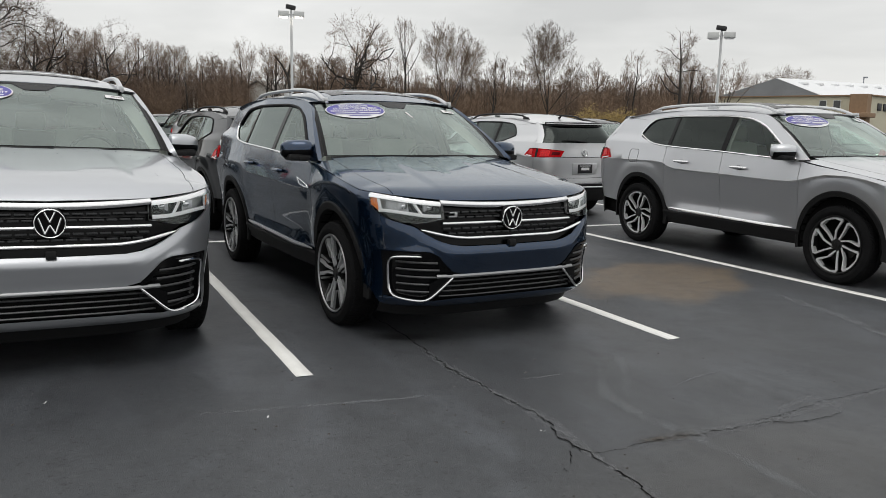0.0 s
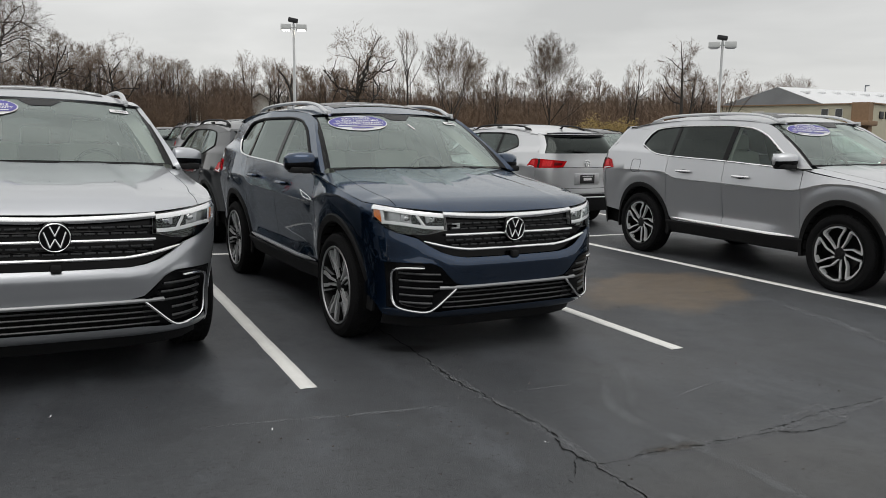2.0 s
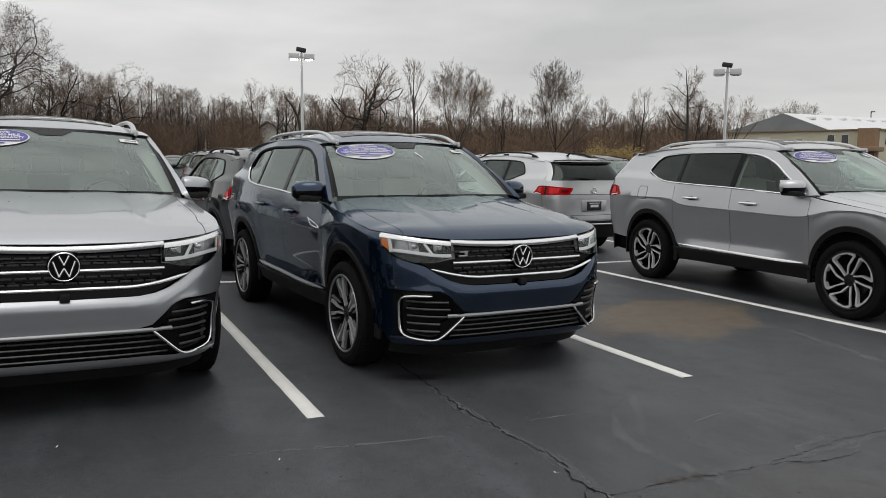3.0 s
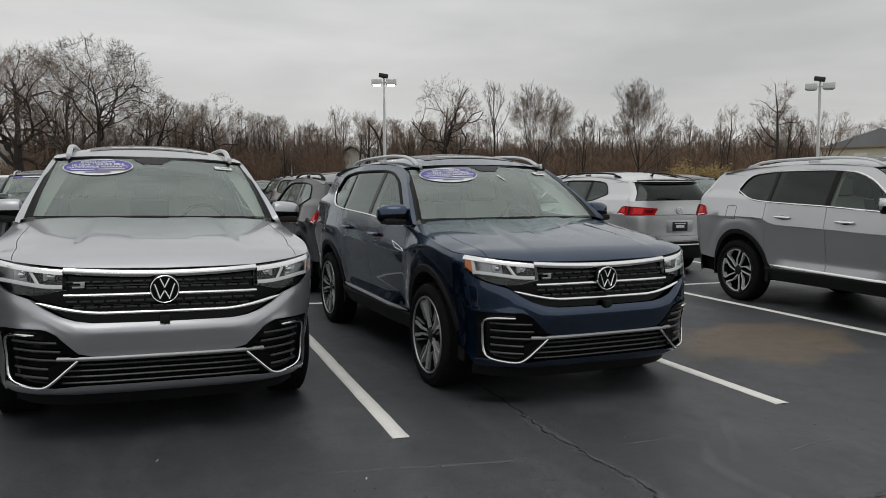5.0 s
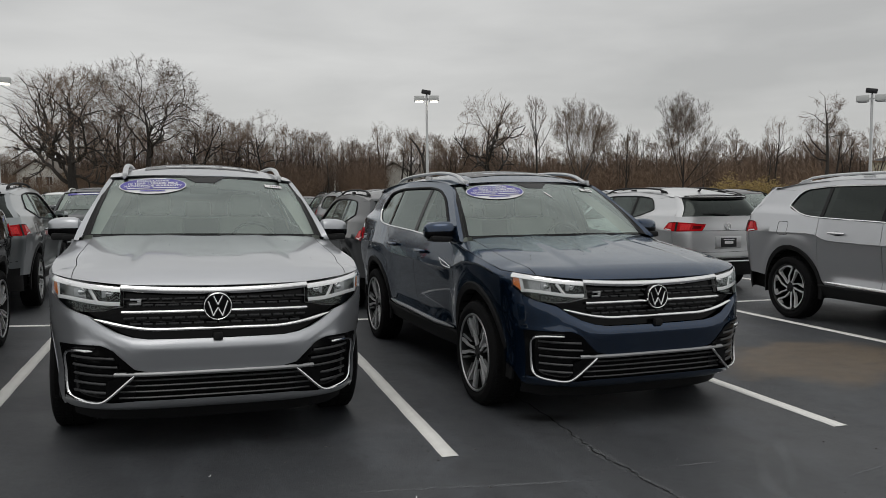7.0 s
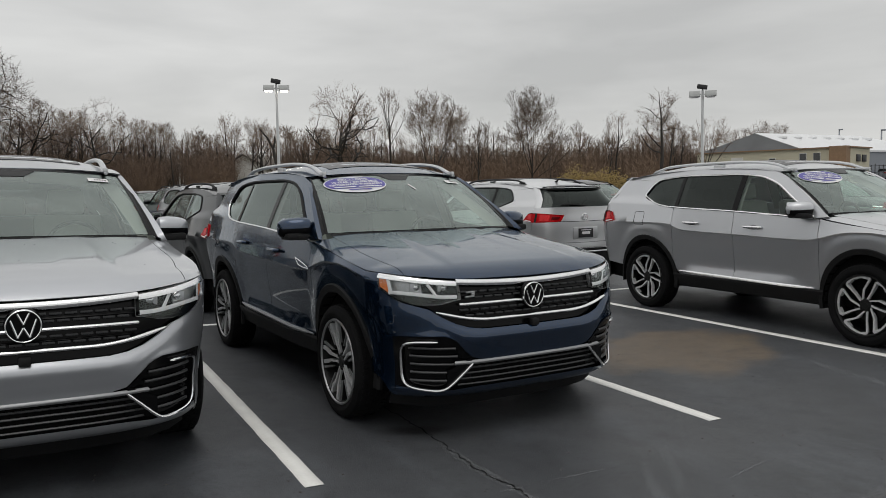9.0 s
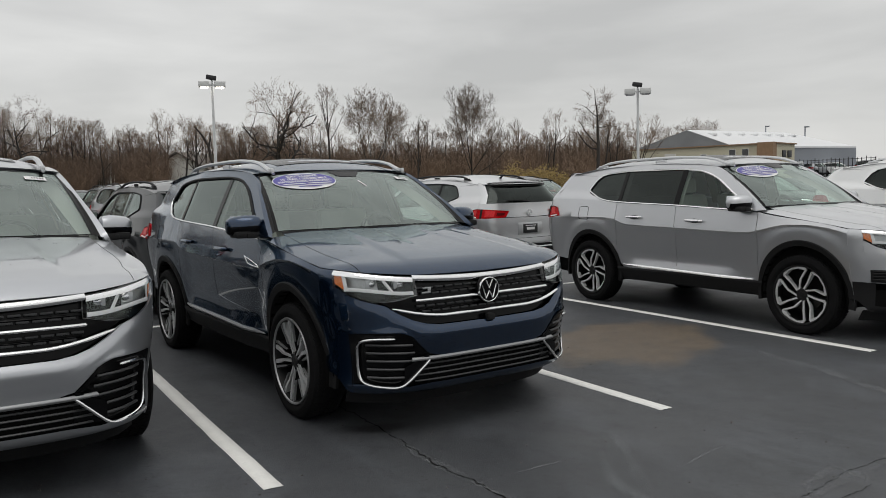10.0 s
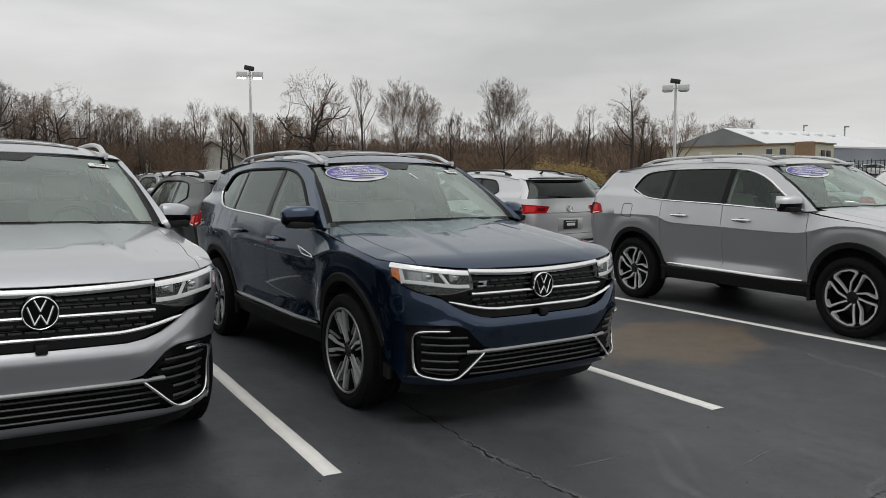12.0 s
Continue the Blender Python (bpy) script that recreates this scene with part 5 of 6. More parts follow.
mark([(-2.3, -1.53), (-1.82, -1.61), (-1.22, -1.71), (-0.9, -1.74)], 0.03, M_SCUFF, "thin pale scratch on the asphalt")
mark([(0.35, -2.2), (0.62, -2.14), (0.85, -2.12)], 0.02, M_SCUFF, "thin pale scratch on the asphalt")
mark([(0.50, -2.89), (0.62, -2.74), (0.97, -2.69), (0.95, -2.84), (0.75, -2.94)], 0.05, M_HALO, "pale worn edge along a crack")
mark([(-0.76, -3.6), (-0.70, -2.75), (-0.64, -2.27), (-0.66, -1.36), (-0.60, -0.6)], 0.07, M_HALO, "pale worn edge along a crack")
mark([(-0.70, -2.75), (-0.08, -2.78), (0.28, -2.82), (1.47, -2.80), (2.4, -2.9)], 0.075, M_HALO, "pale worn edge along a crack", 0.0030)
mark([(-0.42, -2.71), (-0.25, -2.75), (-0.05, -2.77)], 0.055, M_BROWNDUST, "brown grit in a crack", 0.0034)
# loose grit and flakes
rngg = random.Random(31)
verts, faces = [], []
for _ in range(260):
    x, y, r = rngg.uniform(-3.5, 4.5), rngg.uniform(-3.8, 0.5), rngg.uniform(0.003, 0.011)
    k, z = len(verts), ground_z(x, y)
    verts += [(x - r, y, z), (x, y - r * 0.7, z), (x + r, y, z), (x, y + r * 0.8, z), (x, y, z + r * 0.6)]
    faces += [(k, k + 1, k + 4), (k + 1, k + 2, k + 4), (k + 2, k + 3, k + 4), (k + 3, k, k + 4)]
me = bpy.data.meshes.new("grit")
me.from_pydata(verts, [], faces)
me.materials.append(M_BARK)
tagged(new("grit", me), "loose dark grit scattered on the asphalt", "grit", kind="stuff")
for x, y, tn in ((-1.93, -1.72, 20), (-2.9, -1.1, 70), (-0.75, -2.42, 40), (1.2, -1.9, 10)):
    bm = bmesh.new()
    sheet(bm, lambda u, v: (x + 0.013 * u * math.cos(tn) - 0.005 * (v - 0.5), y + 0.013 * u * math.sin(tn) + 0.005 * (v - 0.5) * (1 - abs(u)), ground_z(x, y) + 0.003 + 0.006 * u * u), steps(-1, 1, 4), (0, 0.5, 1))
    tagged(part("leaf", bm, M_PAPER if x < 0 else M_RLEAF), "small dry leaf lying on the asphalt", "leaf", "fallen leaves")

# ---- trees, poles and buildings round the lot ----
EYE_XY = Vector((-3.0, -5.0))


def polar(az, dist):
    """A place by its bearing from the walk, degrees clockwise from +y, and its distance."""
    q = radians(az)
    return EYE_XY.x + dist * math.sin(q), EYE_XY.y + dist * math.cos(q)


def segs_mesh(name, segs, material, parent, sides):
    verts, faces = [], []
    for p, q, r0, r1 in segs:
        d = (q - p).normalized()
        a = d.orthogonal().normalized()
        b = d.cross(a)
        k = len(verts)
        for c, r in ((p, r0), (q, r1)):
            for i in range(sides):
                t = i * math.tau / sides
                verts.append(c + r * (math.cos(t) * a + math.sin(t) * b))
        for i in range(sides):
            j = (i + 1) % sides
            faces.append((k + i, k + j, k + sides + j, k + sides + i))
    me = bpy.data.meshes.new(name)
    me.from_pydata(verts, [], faces)
    me.materials.append(material)
    ob = new(name, me)
    ob.parent = parent
    return ob


HABITS = {
    # leader: share of the height that the trunk climbs; limbs: how many leave it, at what angles; reach: their length by the height
    "oak": dict(leader=0.74, limbs=17, ang=(40, 84), up=0.035, wig=0.21, reach=0.66, kids=11, ratio=0.50, kang=(30, 62)),
    "elm": dict(leader=0.45, limbs=18, ang=(8, 64), up=0.035, wig=0.05, reach=0.74, kids=9, ratio=0.42, kang=(20, 40)),
    "poplar": dict(leader=0.98, limbs=15, ang=(24, 44), up=0.14, wig=0.07, reach=0.36, kids=7, ratio=0.45, kang=(22, 42)),
    "lone": dict(leader=0.96, limbs=17, ang=(42, 80), up=0.08, wig=0.15, reach=0.30, kids=9, ratio=0.52, kang=(30, 58)),
    "wood": dict(leader=0.93, limbs=12, ang=(28, 62), up=0.12, wig=0.13, reach=0.42, kids=7, ratio=0.50, kang=(28, 52)),
}


def tree(name, label, height, radius, seed, trunk=0.4, bole=0.2, shape="dome", habit="oak", tip=0.012, dense=1.0, leaves=None, group="bare trees", lean=0.0):
    """A bare tree: limbs leave the trunk, fork three times and end in fine twigs; an uneven crown outline stops them."""
    rs = np.random.RandomState(seed)
    h = HABITS[habit]
    root = new(name)
    tagged(root, label, "tree", group)
    prof = spline(CROWNS[shape])
    bole_segs, limb, twig, ends = [], [], [], []

    def outside(q):
        z = q.z / height
        a = math.atan2(q.y, q.x)
        lobe = 1.0 + 0.55 * noise.noise((1.7 * math.cos(a) + seed, 1.7 * math.sin(a), 3.6 * z))
        top = 1.0 + 0.10 * noise.noise((q.x * 0.8 + seed, q.y * 0.8, 0.0)) if habit != "poplar" else 1.0
        return z > top or math.hypot(q.x - lean * q.z, q.y) > radius * prof(min(z, 1.0)) * lobe + 0.12

    def turned(d, lo, hi):
        a = d.orthogonal().normalized()
        a.rotate(Matrix.Rotation(rs.uniform(0, math.tau), 3, d))
        q = radians(rs.uniform(lo, hi))
        return (d * math.cos(q) + a * math.sin(q)).normalized()

    def branch(p, d, length, r, level):
        n = max(3, int(length / (0.55, 0.42, 0.34, 0.30)[level]))
        step = length / n
        for i in range(n):
            d = (d + Vector(rs.normal(0, h["wig"], 3)) + Vector((0, 0, h["up"]))).normalized()
            q = p + d * step
            r1 = max(r * (1 - 0.75 / n), tip * 0.6)
            (limb if r > 2.2 * tip else twig).append((p, q, r, r1))
            p, r = q, r1
            if outside(q):
                break
            if level == 3 or r < 2.2 * tip:
                e = turned(d, 18, 55)
                twig.append((p, p + e * rs.uniform(0.25, 0.7), tip * 0.7, tip * 0.3))
            if level < 3 and i >= n * 0.18:
                many = h["kids"] * dense * (1.0, 0.8, 0.7)[level - 1] / n * 1.25
                for _ in range(int(many + rs.uniform(0, 1))):
                    branch(p, turned(d, *h["kang"]), length * h["ratio"] * rs.uniform(0.6, 1.25) * (1.15 - 0.55 * i / n), max(r * (0.62 if habit == "oak" else 0.5), tip), level + 1)
        if level == 3:
            ends.append(p)
        for _ in range(2):
            e = turned(d, 10, 45)
            twig.append((p, p + e * rs.uniform(0.25, 0.6), tip * 0.7, tip * 0.3))
    p, r = Vector((0, 0, -0.3)), trunk * 1.25
    top = height * max(h["leader"], bole + 0.05)
    n = max(8, int(top / 0.5))
    starts = sorted(bole * height + (top - bole * height) * (k + rs.uniform(0, 1)) / h["limbs"] for k in range(h["limbs"]))
    d = Vector((lean, 0, 1)).normalized()
    for i in range(n):
        d = (d + Vector((rs.normal(0, h["wig"] * 0.28), rs.normal(0, h["wig"] * 0.28), 0.12))).normalized()
        q = p + d * (top + 0.3) / n
        share = max(0.0, (q.z - bole * height) / max(0.1, top - bole * height))
        r1 = trunk * (1 - 0.1 * q.z / max(0.5, bole * height)) if share <= 0 else max(tip, trunk * 0.9 * (1 - 0.9 * share))
        bole_segs.append((p, q, r, r1))
        while starts and starts[0] <= q.z:
            starts.pop(0)
            s = min(1.0, share)
            e = turned(Vector((0, 0, 1)), h["ang"][0] + (1 - s) * 6, h["ang"][1] - s * 14)
            branch(q.copy(), e, height * h["reach"] * (1.08 - 0.55 * s) * rs.uniform(0.8, 1.15), max(r1 * (rs.uniform(0.50, 0.72) if habit == "oak" else rs.uniform(0.42, 0.62)), 2 * tip), 1)
        p, r = q, r1
    segs_mesh("trunk", bole_segs, M_BARK, root, 8)
    segs_mesh("branchwork", limb, M_BARK, root, 4)["kind"] = "stuff"
    ribbons("crown", twig, M_TWIG, root)["kind"] = "stuff"
    if leaves:
        rng = random.Random(seed)
        leaf_cloud("leaves", [t for t in ends if rng.random() < leaves[1]], leaves[0], root, rng, 0.16, 3)
    return root


CROWNS = {"dome": [(0.0, 0.3), (0.15, 0.62), (0.35, 0.95), (0.6, 1.0), (0.82, 0.72), (1.0, 0.12)],
          "high": [(0.0, 0.15), (0.3, 0.35), (0.55, 0.8), (0.78, 1.0), (0.92, 0.75), (1.0, 0.3)],
          "fan": [(0.0, 0.12), (0.2, 0.35), (0.45, 0.75), (0.72, 1.0), (0.9, 0.8), (1.0, 0.4)],
          "egg": [(0.0, 0.12), (0.12, 0.35), (0.3, 0.85), (0.5, 1.0), (0.72, 0.85), (0.88, 0.55), (1.0, 0.2)],
          "slim": [(0.0, 0.3), (0.35, 0.6), (0.65, 1.0), (0.85, 0.7), (1.0, 0.15)]}


def ribbons(name, segs, material, parent):
    """Fine twigs as slender wedges."""
    verts, faces = [], []
    for p, q, r0, r1 in segs:
        d = (q - p).normalized()
        a = d.orthogonal().normalized()
        b = d.cross(a)
        k = len(verts)
        verts += [p + a * r0, p - 0.5 * r0 * a + 0.87 * r0 * b, p - 0.5 * r0 * a - 0.87 * r0 * b, q]
        faces += [(k, k + 1, k + 3), (k + 1, k + 2, k + 3), (k + 2, k, k + 3)]
    me = bpy.data.meshes.new(name)
    me.from_pydata(verts, [], faces)
    me.materials.append(material)
    ob = new(name, me)
    ob.parent = parent
    return ob


def leaf_cloud(name, at, material, parent, rng, size, each):
    verts, faces = [], []
    for p in at:
        for _ in range(each):
            c = p + Vector((rng.gauss(0, size), rng.gauss(0, size), rng.gauss(0, size)))
            u = Vector((rng.gauss(0, 1), rng.gauss(0, 1), rng.gauss(0, 1))).normalized() * size * rng.uniform(0.25, 0.55)
            v = u.orthogonal().normalized() * size * 0.3
            k = len(verts)
            verts += [c - u, c + v, c + u, c - v]
            faces.append((k, k + 1, k + 2, k + 3))
    me = bpy.data.meshes.new(name)
    me.from_pydata(verts, [], faces)
    me.materials.append(material)
    ob = new(name, me)
    if parent:
        ob.parent = parent
    return ob


def far_z(x, y):
    """Height of the rough ground beyond the lot."""
    d = (Vector((x, y)) - EYE_XY).length
    az = math.degrees(math.atan2(x - EYE_XY.x, y - EYE_XY.y))
    return ground_z(x, y) + 1.6 * smooth(62, 105, d) * smooth(50, 46, az) * smooth(-44, -38, az)


def plant(ob, az, dist, turn=0.0, s=1.0):
    x, y = polar(az, dist)
    ob.matrix_world = Matrix.Translation((x, y, far_z(x, y))) @ Matrix.Rotation(radians(turn), 4, "Z") @ Matrix.Diagonal((s, s, s, 1))
    return ob


bm = bmesh.new()
sheet(bm, lambda q, r: (lambda p: (p[0], p[1], far_z(*p) + 0.03))(polar(q, r)), steps(-42, 47, 40), [60, 66, 74, 84, 95, 105, 130, 200, 400])
tagged(part("grass_verge", bm, M_GRASS), "dry winter grass beyond the lot", "grass", kind="structure")

plant(tree("oak_tree", "broad bare oak with a thick forked trunk", 13.4, 8.2, 11, 0.50, 0.10, "dome", "oak", 0.013, 1.2), -5.9, 80)
plant(tree("oak_tree", "tall bare oak with heavy crooked limbs", 14.5, 5.6, 23, 0.26, 0.30, "high", "oak", 0.015), -1.2, 83)
plant(tree("oak_tree", "bare oak at the edge of the wood", 13.8, 5.4, 29, 0.24, 0.14, "dome", "oak", 0.013, 1.2), -3.4, 90)
plant(tree("oak_tree", "bare oak with a crooked crown", 11.0, 4.8, 37, 0.20, 0.16, "dome", "oak", 0.013, 1.1), 1.7, 88)
plant(tree("oak_tree", "crooked bare oak of middling height", 8.8, 3.6, 43, 0.17, 0.16, "high", "oak", 0.012, 0.9), 4.2, 92)
plant(tree("oak_tree", "oak with dead rust-brown leaves clinging to it", 10.4, 2.3, 41, 0.15, 0.3, "slim", "oak", 0.012, 0.8, leaves=(M_RLEAF, 0.30)), 6.5, 84)
plant(tree("oak_tree", "dark gnarled bare tree with crooked limbs", 11.5, 4.3, 59, 0.34, 0.12, "dome", "oak", 0.014, 0.8), 22.9, 80)
plant(tree("poplar_tree", "slender pale bare tree with rising branches", 10.9, 1.7, 61, 0.12, 0.42, "fan", "poplar", 0.011, 0.8), 26.4, 82)
plant(tree("elm_tree", "fan-shaped bare tree with fine twigs", 11.0, 3.8, 73, 0.13, 0.10, "egg", "elm", 0.011, 1.35), 29.6, 80)
plant(tree("elm_tree", "fan-shaped bare tree with fine dense twigs", 11.0, 3.4, 92, 0.12, 0.10, "egg", "elm", 0.011, 1.35), 36.7, 80)
plant(tree("maple_tree", "small bare tree with thin upright twigs", 7.6, 1.4, 97, 0.10, 0.2, "slim", "poplar", 0.011, 0.7), 32.8, 82)
plant(tree("poplar_tree", "tall bare tree with a lone straight trunk", 10.3, 2.1, 101, 0.17, 0.36, "slim", "lone", 0.012, 0.8), 45.7, 78)
plant(tree("poplar_tree", "leaning bare tree near the building", 7.8, 1.9, 113, 0.14, 0.20, "high", "elm", 0.012, 0.6, lean=0.15), 48.6, 82)
for az, h, sd in ((50.2, 8.6, 131), (51.4, 8.8, 137), (52.4, 9.3, 139), (53.2, 9.0, 149)):
    plant(tree("oak_tree", "bare crooked tree behind the building", h, 2.4, sd, 0.17, 0.34, "high", "oak", 0.014, 0.7), az, 112)

wood = [tree("woodland_tree", "bare woodland tree among many", h, r, sd, 0.15, bole, sh, "wood", 0.016, 0.9, group="woodland")
        for h, r, sd, bole, sh in ((10.6, 2.2, 201, 0.38, "slim"), (9.4, 2.6, 211, 0.28, "high"), (11.2, 2.1, 223, 0.36, "slim"), (8.6, 2.6, 227, 0.24, "dome"), (10.0, 2.4, 239, 0.34, "high"), (9.0, 2.8, 241, 0.30, "dome"), (10.4, 2.5, 251, 0.26, "egg"))]
rng = random.Random(5)
spots = []
for i in range(230):
    az = -22 + 70 * (i + rng.random()) / 230
    tall = 1.0 if az < 24 else 0.80
    spots.append((az, rng.uniform(92, 128) + (40 if az < -6 else 0), rng.uniform(0, 360), tall * rng.uniform(0.62, 0.98)))
for i in range(34):
    spots.append((57 + 27 * rng.random(), rng.uniform(300, 390), rng.uniform(0, 360), rng.uniform(0.45, 0.85)))
for i in range(10):
    spots.append((100 + 230 * (i + rng.random()) / 10, rng.uniform(110, 150), rng.uniform(0, 360), rng.uniform(1.0, 1.4)))
for i, (az, r, turn, s) in enumerate(spots):
    src = wood[i % 7]
    if i < 7:
        plant(src, az, r, turn, s)
    else:
        plant(copy_thing(src, Matrix.Identity(4)), az, r, turn, s)

root = new("dead_tree")
tagged(root, "broken leaning trunk of a dead tree", "tree")
bm = bmesh.new()
tube(bm, [(1.3, 0, -0.3), (1.1, 0, 3.0), (0.75, 0.1, 5.2), (0.2, 0.1, 6.3), (-0.55, 0, 7.2)], [0.17, 0.15, 0.13, 0.10, 0.04], 8)
part("trunk", bm, M_BARK, root, recalc=True)
bm = bmesh.new()
tube(bm, [(0.75, 0.1, 5.2), (0.95, 0.0, 5.9), (0.9, 0, 6.5)], [0.12, 0.09, 0.03], 6)
part("broken_limb", bm, M_BARK, root, recalc=True)
plant(root, 17.5, 80, -18)

# undergrowth along the wood's edge
def undergrowth(seed, n, a0, a1, d0, d1, h0, h1, material):
    rng = random.Random(seed)
    segs = []
    for _ in range(n):
        az, far = rng.uniform(a0, a1), rng.uniform(d0, d1)
        if (az < -6.0 or 15.2 < az < 18.8 or 10.4 < az < 12.4 or 37.2 < az < 39.0 or 41.7 < az < 43.4 or 45.6 < az < 47.4) and far < 124:
            far += 34
        x, y = polar(az, far)
        p = Vector((x, y, far_z(x, y)))
        h = rng.uniform(h0, h1) * (0.6 + 0.7 * noise.noise((x * 0.08, y * 0.08, seed)) ** 2 + 0.3)
        for _ in range(3):
            q = p + Vector((rng.gauss(0, 0.3), rng.gauss(0, 0.3), 1)) * h * rng.uniform(0.5, 1)
            segs.append((p, q, 0.03, 0.012))
            for _ in range(3):
                t = rng.uniform(0.3, 0.95)
                a = p.lerp(q, t)
                segs.append((a, a + Vector((rng.gauss(0, 0.5), rng.gauss(0, 0.5), rng.uniform(0.2, 0.8))) * h * 0.35, 0.016, 0.008))
    ob = ribbons("undergrowth", segs, material, None)
    return tagged(ob, "tangled brown leafless undergrowth", "brush", kind="stuff")


undergrowth(3, 12000, -26, 48, 84, 125, 2.4, 5.2, M_BRUSH)
undergrowth(13, 7000, -5, 15, 90, 118, 3.6, 6.2, M_THICKET)
undergrowth(19, 2500, 56, 86, 320, 400, 4.0, 6.0, M_THICKET)
undergrowth(17, 7000, 15, 48, 140, 165, 4.6, 7.6, M_THICKET)


def saplings(seed, n, a0, a1, d0, d1, h0, h1):
    """The depth of the wood: thin stems with rising twigs, too many to count."""
    rng = random.Random(seed)
    segs = []
    for _ in range(n):
        az, far = rng.uniform(a0, a1), rng.uniform(d0, d1)
        if (az < -6.0 or 15.2 < az < 18.8) and far < 135:
            far += 40
        x, y = polar(az, far)
        h = rng.uniform(h0, h1) * (1.0 if az < 24 else 0.84) * (1 + 0.25 * noise.noise((x * 0.06, y * 0.06, 1.7)))
        p = Vector((x, y, far_z(x, y)))
        q = p + Vector((rng.gauss(0, 0.05), rng.gauss(0, 0.05), 1)) * h
        segs.append((p, q, 0.055, 0.01))
        for _ in range(9):
            t = rng.uniform(0.30, 0.97)
            a = p.lerp(q, t)
            d = Vector((rng.gauss(0, 0.42), rng.gauss(0, 0.42), rng.uniform(0.5, 1.0)))
            e = a + d * h * 0.26 * (1.25 - t)
            segs.append((a, e, 0.026, 0.01))
            segs.append((a.lerp(e, 0.5), a.lerp(e, 0.5) + Vector((rng.gauss(0, 0.5), rng.gauss(0, 0.5), rng.uniform(0.4, 1.0))) * h * 0.11, 0.018, 0.008))
    return tagged(ribbons("far_wood", segs, M_TWIG, None), "dense bare stems in the depth of the wood", "wood", kind="stuff")


saplings(7, 6200, -24, 49, 94, 150, 3.4, 7.4)
saplings(9, 3000, 12, 49, 96, 140, 3.6, 7.0)
rng = random.Random(8)
pts = []
for _ in range(3400):
    az, r = rng.uniform(37.0, 43.8), rng.uniform(74, 80)
    x, y = polar(az, r)
    h = 3.0 * (1 - ((az - 40.8) / 4.2) ** 2) * (0.75 + 0.5 * noise.noise((az * 1.3, r * 0.5, 2.0)))
    pts.append(Vector((x, y, far_z(x, y) + rng.uniform(0.2, max(0.4, h)))))
tagged(leaf_cloud("bush", pts, M_YLEAF, None, rng, 0.26, 3), "yellowing dense bush at the edge of the wood", "bush", kind="stuff")


def lamp_post(az_xy, h=7.1, turn=0.0, lit=True):
    """Tapered white post with two shoebox lamps and a floodlight on top."""
    x, y = az_xy
    root = new("lamp_post")
    tagged(root, "tall white lamp post with two %s box lamps" % ("lit" if lit else "unlit"), "lamp post", "lamp posts")
    bm = bmesh.new()
    tube(bm, [(0, 0, 0.5), (0, 0, h)], [0.085, 0.055], 12)
    part("post", bm, M_POLE, root, recalc=True)
    bm = bmesh.new()
    lathe(bm, [(0.0, 0.30), (0.62, 0.30), (0.65, 0.27), (0.65, 0.0)], 20, "Z")
    part("footing", bm, M_GREYWALL, root, "round concrete footing", recalc=True)
    for sg in (-1, 1):
        bm = bmesh.new()
        tube(bm, [(0, 0, h - 0.20), (0.26 * sg, 0, h - 0.17)], 0.03, 8)
        part("arm", bm, M_POLE, root, recalc=True)
        bm = bmesh.new()
        box(bm, 0.37 * sg, 0, h - 0.17, 0.52, 0.42, 0.26, 0.02)
        head = part("lamp_head", bm, M_LAMPHEAD, root, recalc=True)
        bm = bmesh.new()
        box(bm, 0.37 * sg, 0, h - 0.315, 0.38, 0.32, 0.07, 0.02)
        part("lamp_glass", bm, M_GLOW if lit else M_PAPER, head, "glowing lamp glass" if lit else "unlit lamp glass", recalc=True)
    bm = bmesh.new()
    tube(bm, [(0, 0, h - 0.05), (0, 0, h + 0.10)], 0.03, 8)
    part("bracket", bm, M_DARKMETAL, root, recalc=True)
    bm = bmesh.new()
    box(bm, 0, 0, 0, 0.48, 0.32, 0.20, 0.05, Matrix.Translation((-0.02, 0, h + 0.16)) @ Matrix.Rotation(radians(10), 4, "Y"))
    part("floodlight", bm, M_DARKMETAL, root, "dark floodlight", recalc=True)
    root.matrix_world = pose(x, y, ground_z(x, y), 0, 0, turn)
    return root


lamp_post((9.60, 32.8), 6.8, -18)
lamp_post((26.95, 21.5), 6.0, -48, False)
lamp_post((-10.1, 34.0), 6.9, 0)


def windows(parent, spots):
    """Framed dark panes on a wall; spots: (matrix, width, height)."""
    for m, w, h in spots:
        bm = bmesh.new()
        for dx, dz, sx, sz in ((0, h / 2, w + 0.12, 0.07), (0, -h / 2, w + 0.12, 0.07), (-w / 2, 0, 0.07, h), (w / 2, 0, 0.07, h), (0, 0, 0.04, h)):
            box(bm, dx, -0.03, dz, sx, 0.08, sz, 0, m)
        fr = part("window", bm, M_WROOF, parent)
        bm = bmesh.new()
        box(bm, 0, 0.0, 0, w, 0.03, h, 0, m)
        part("pane", bm, M_WINDOWD, fr)


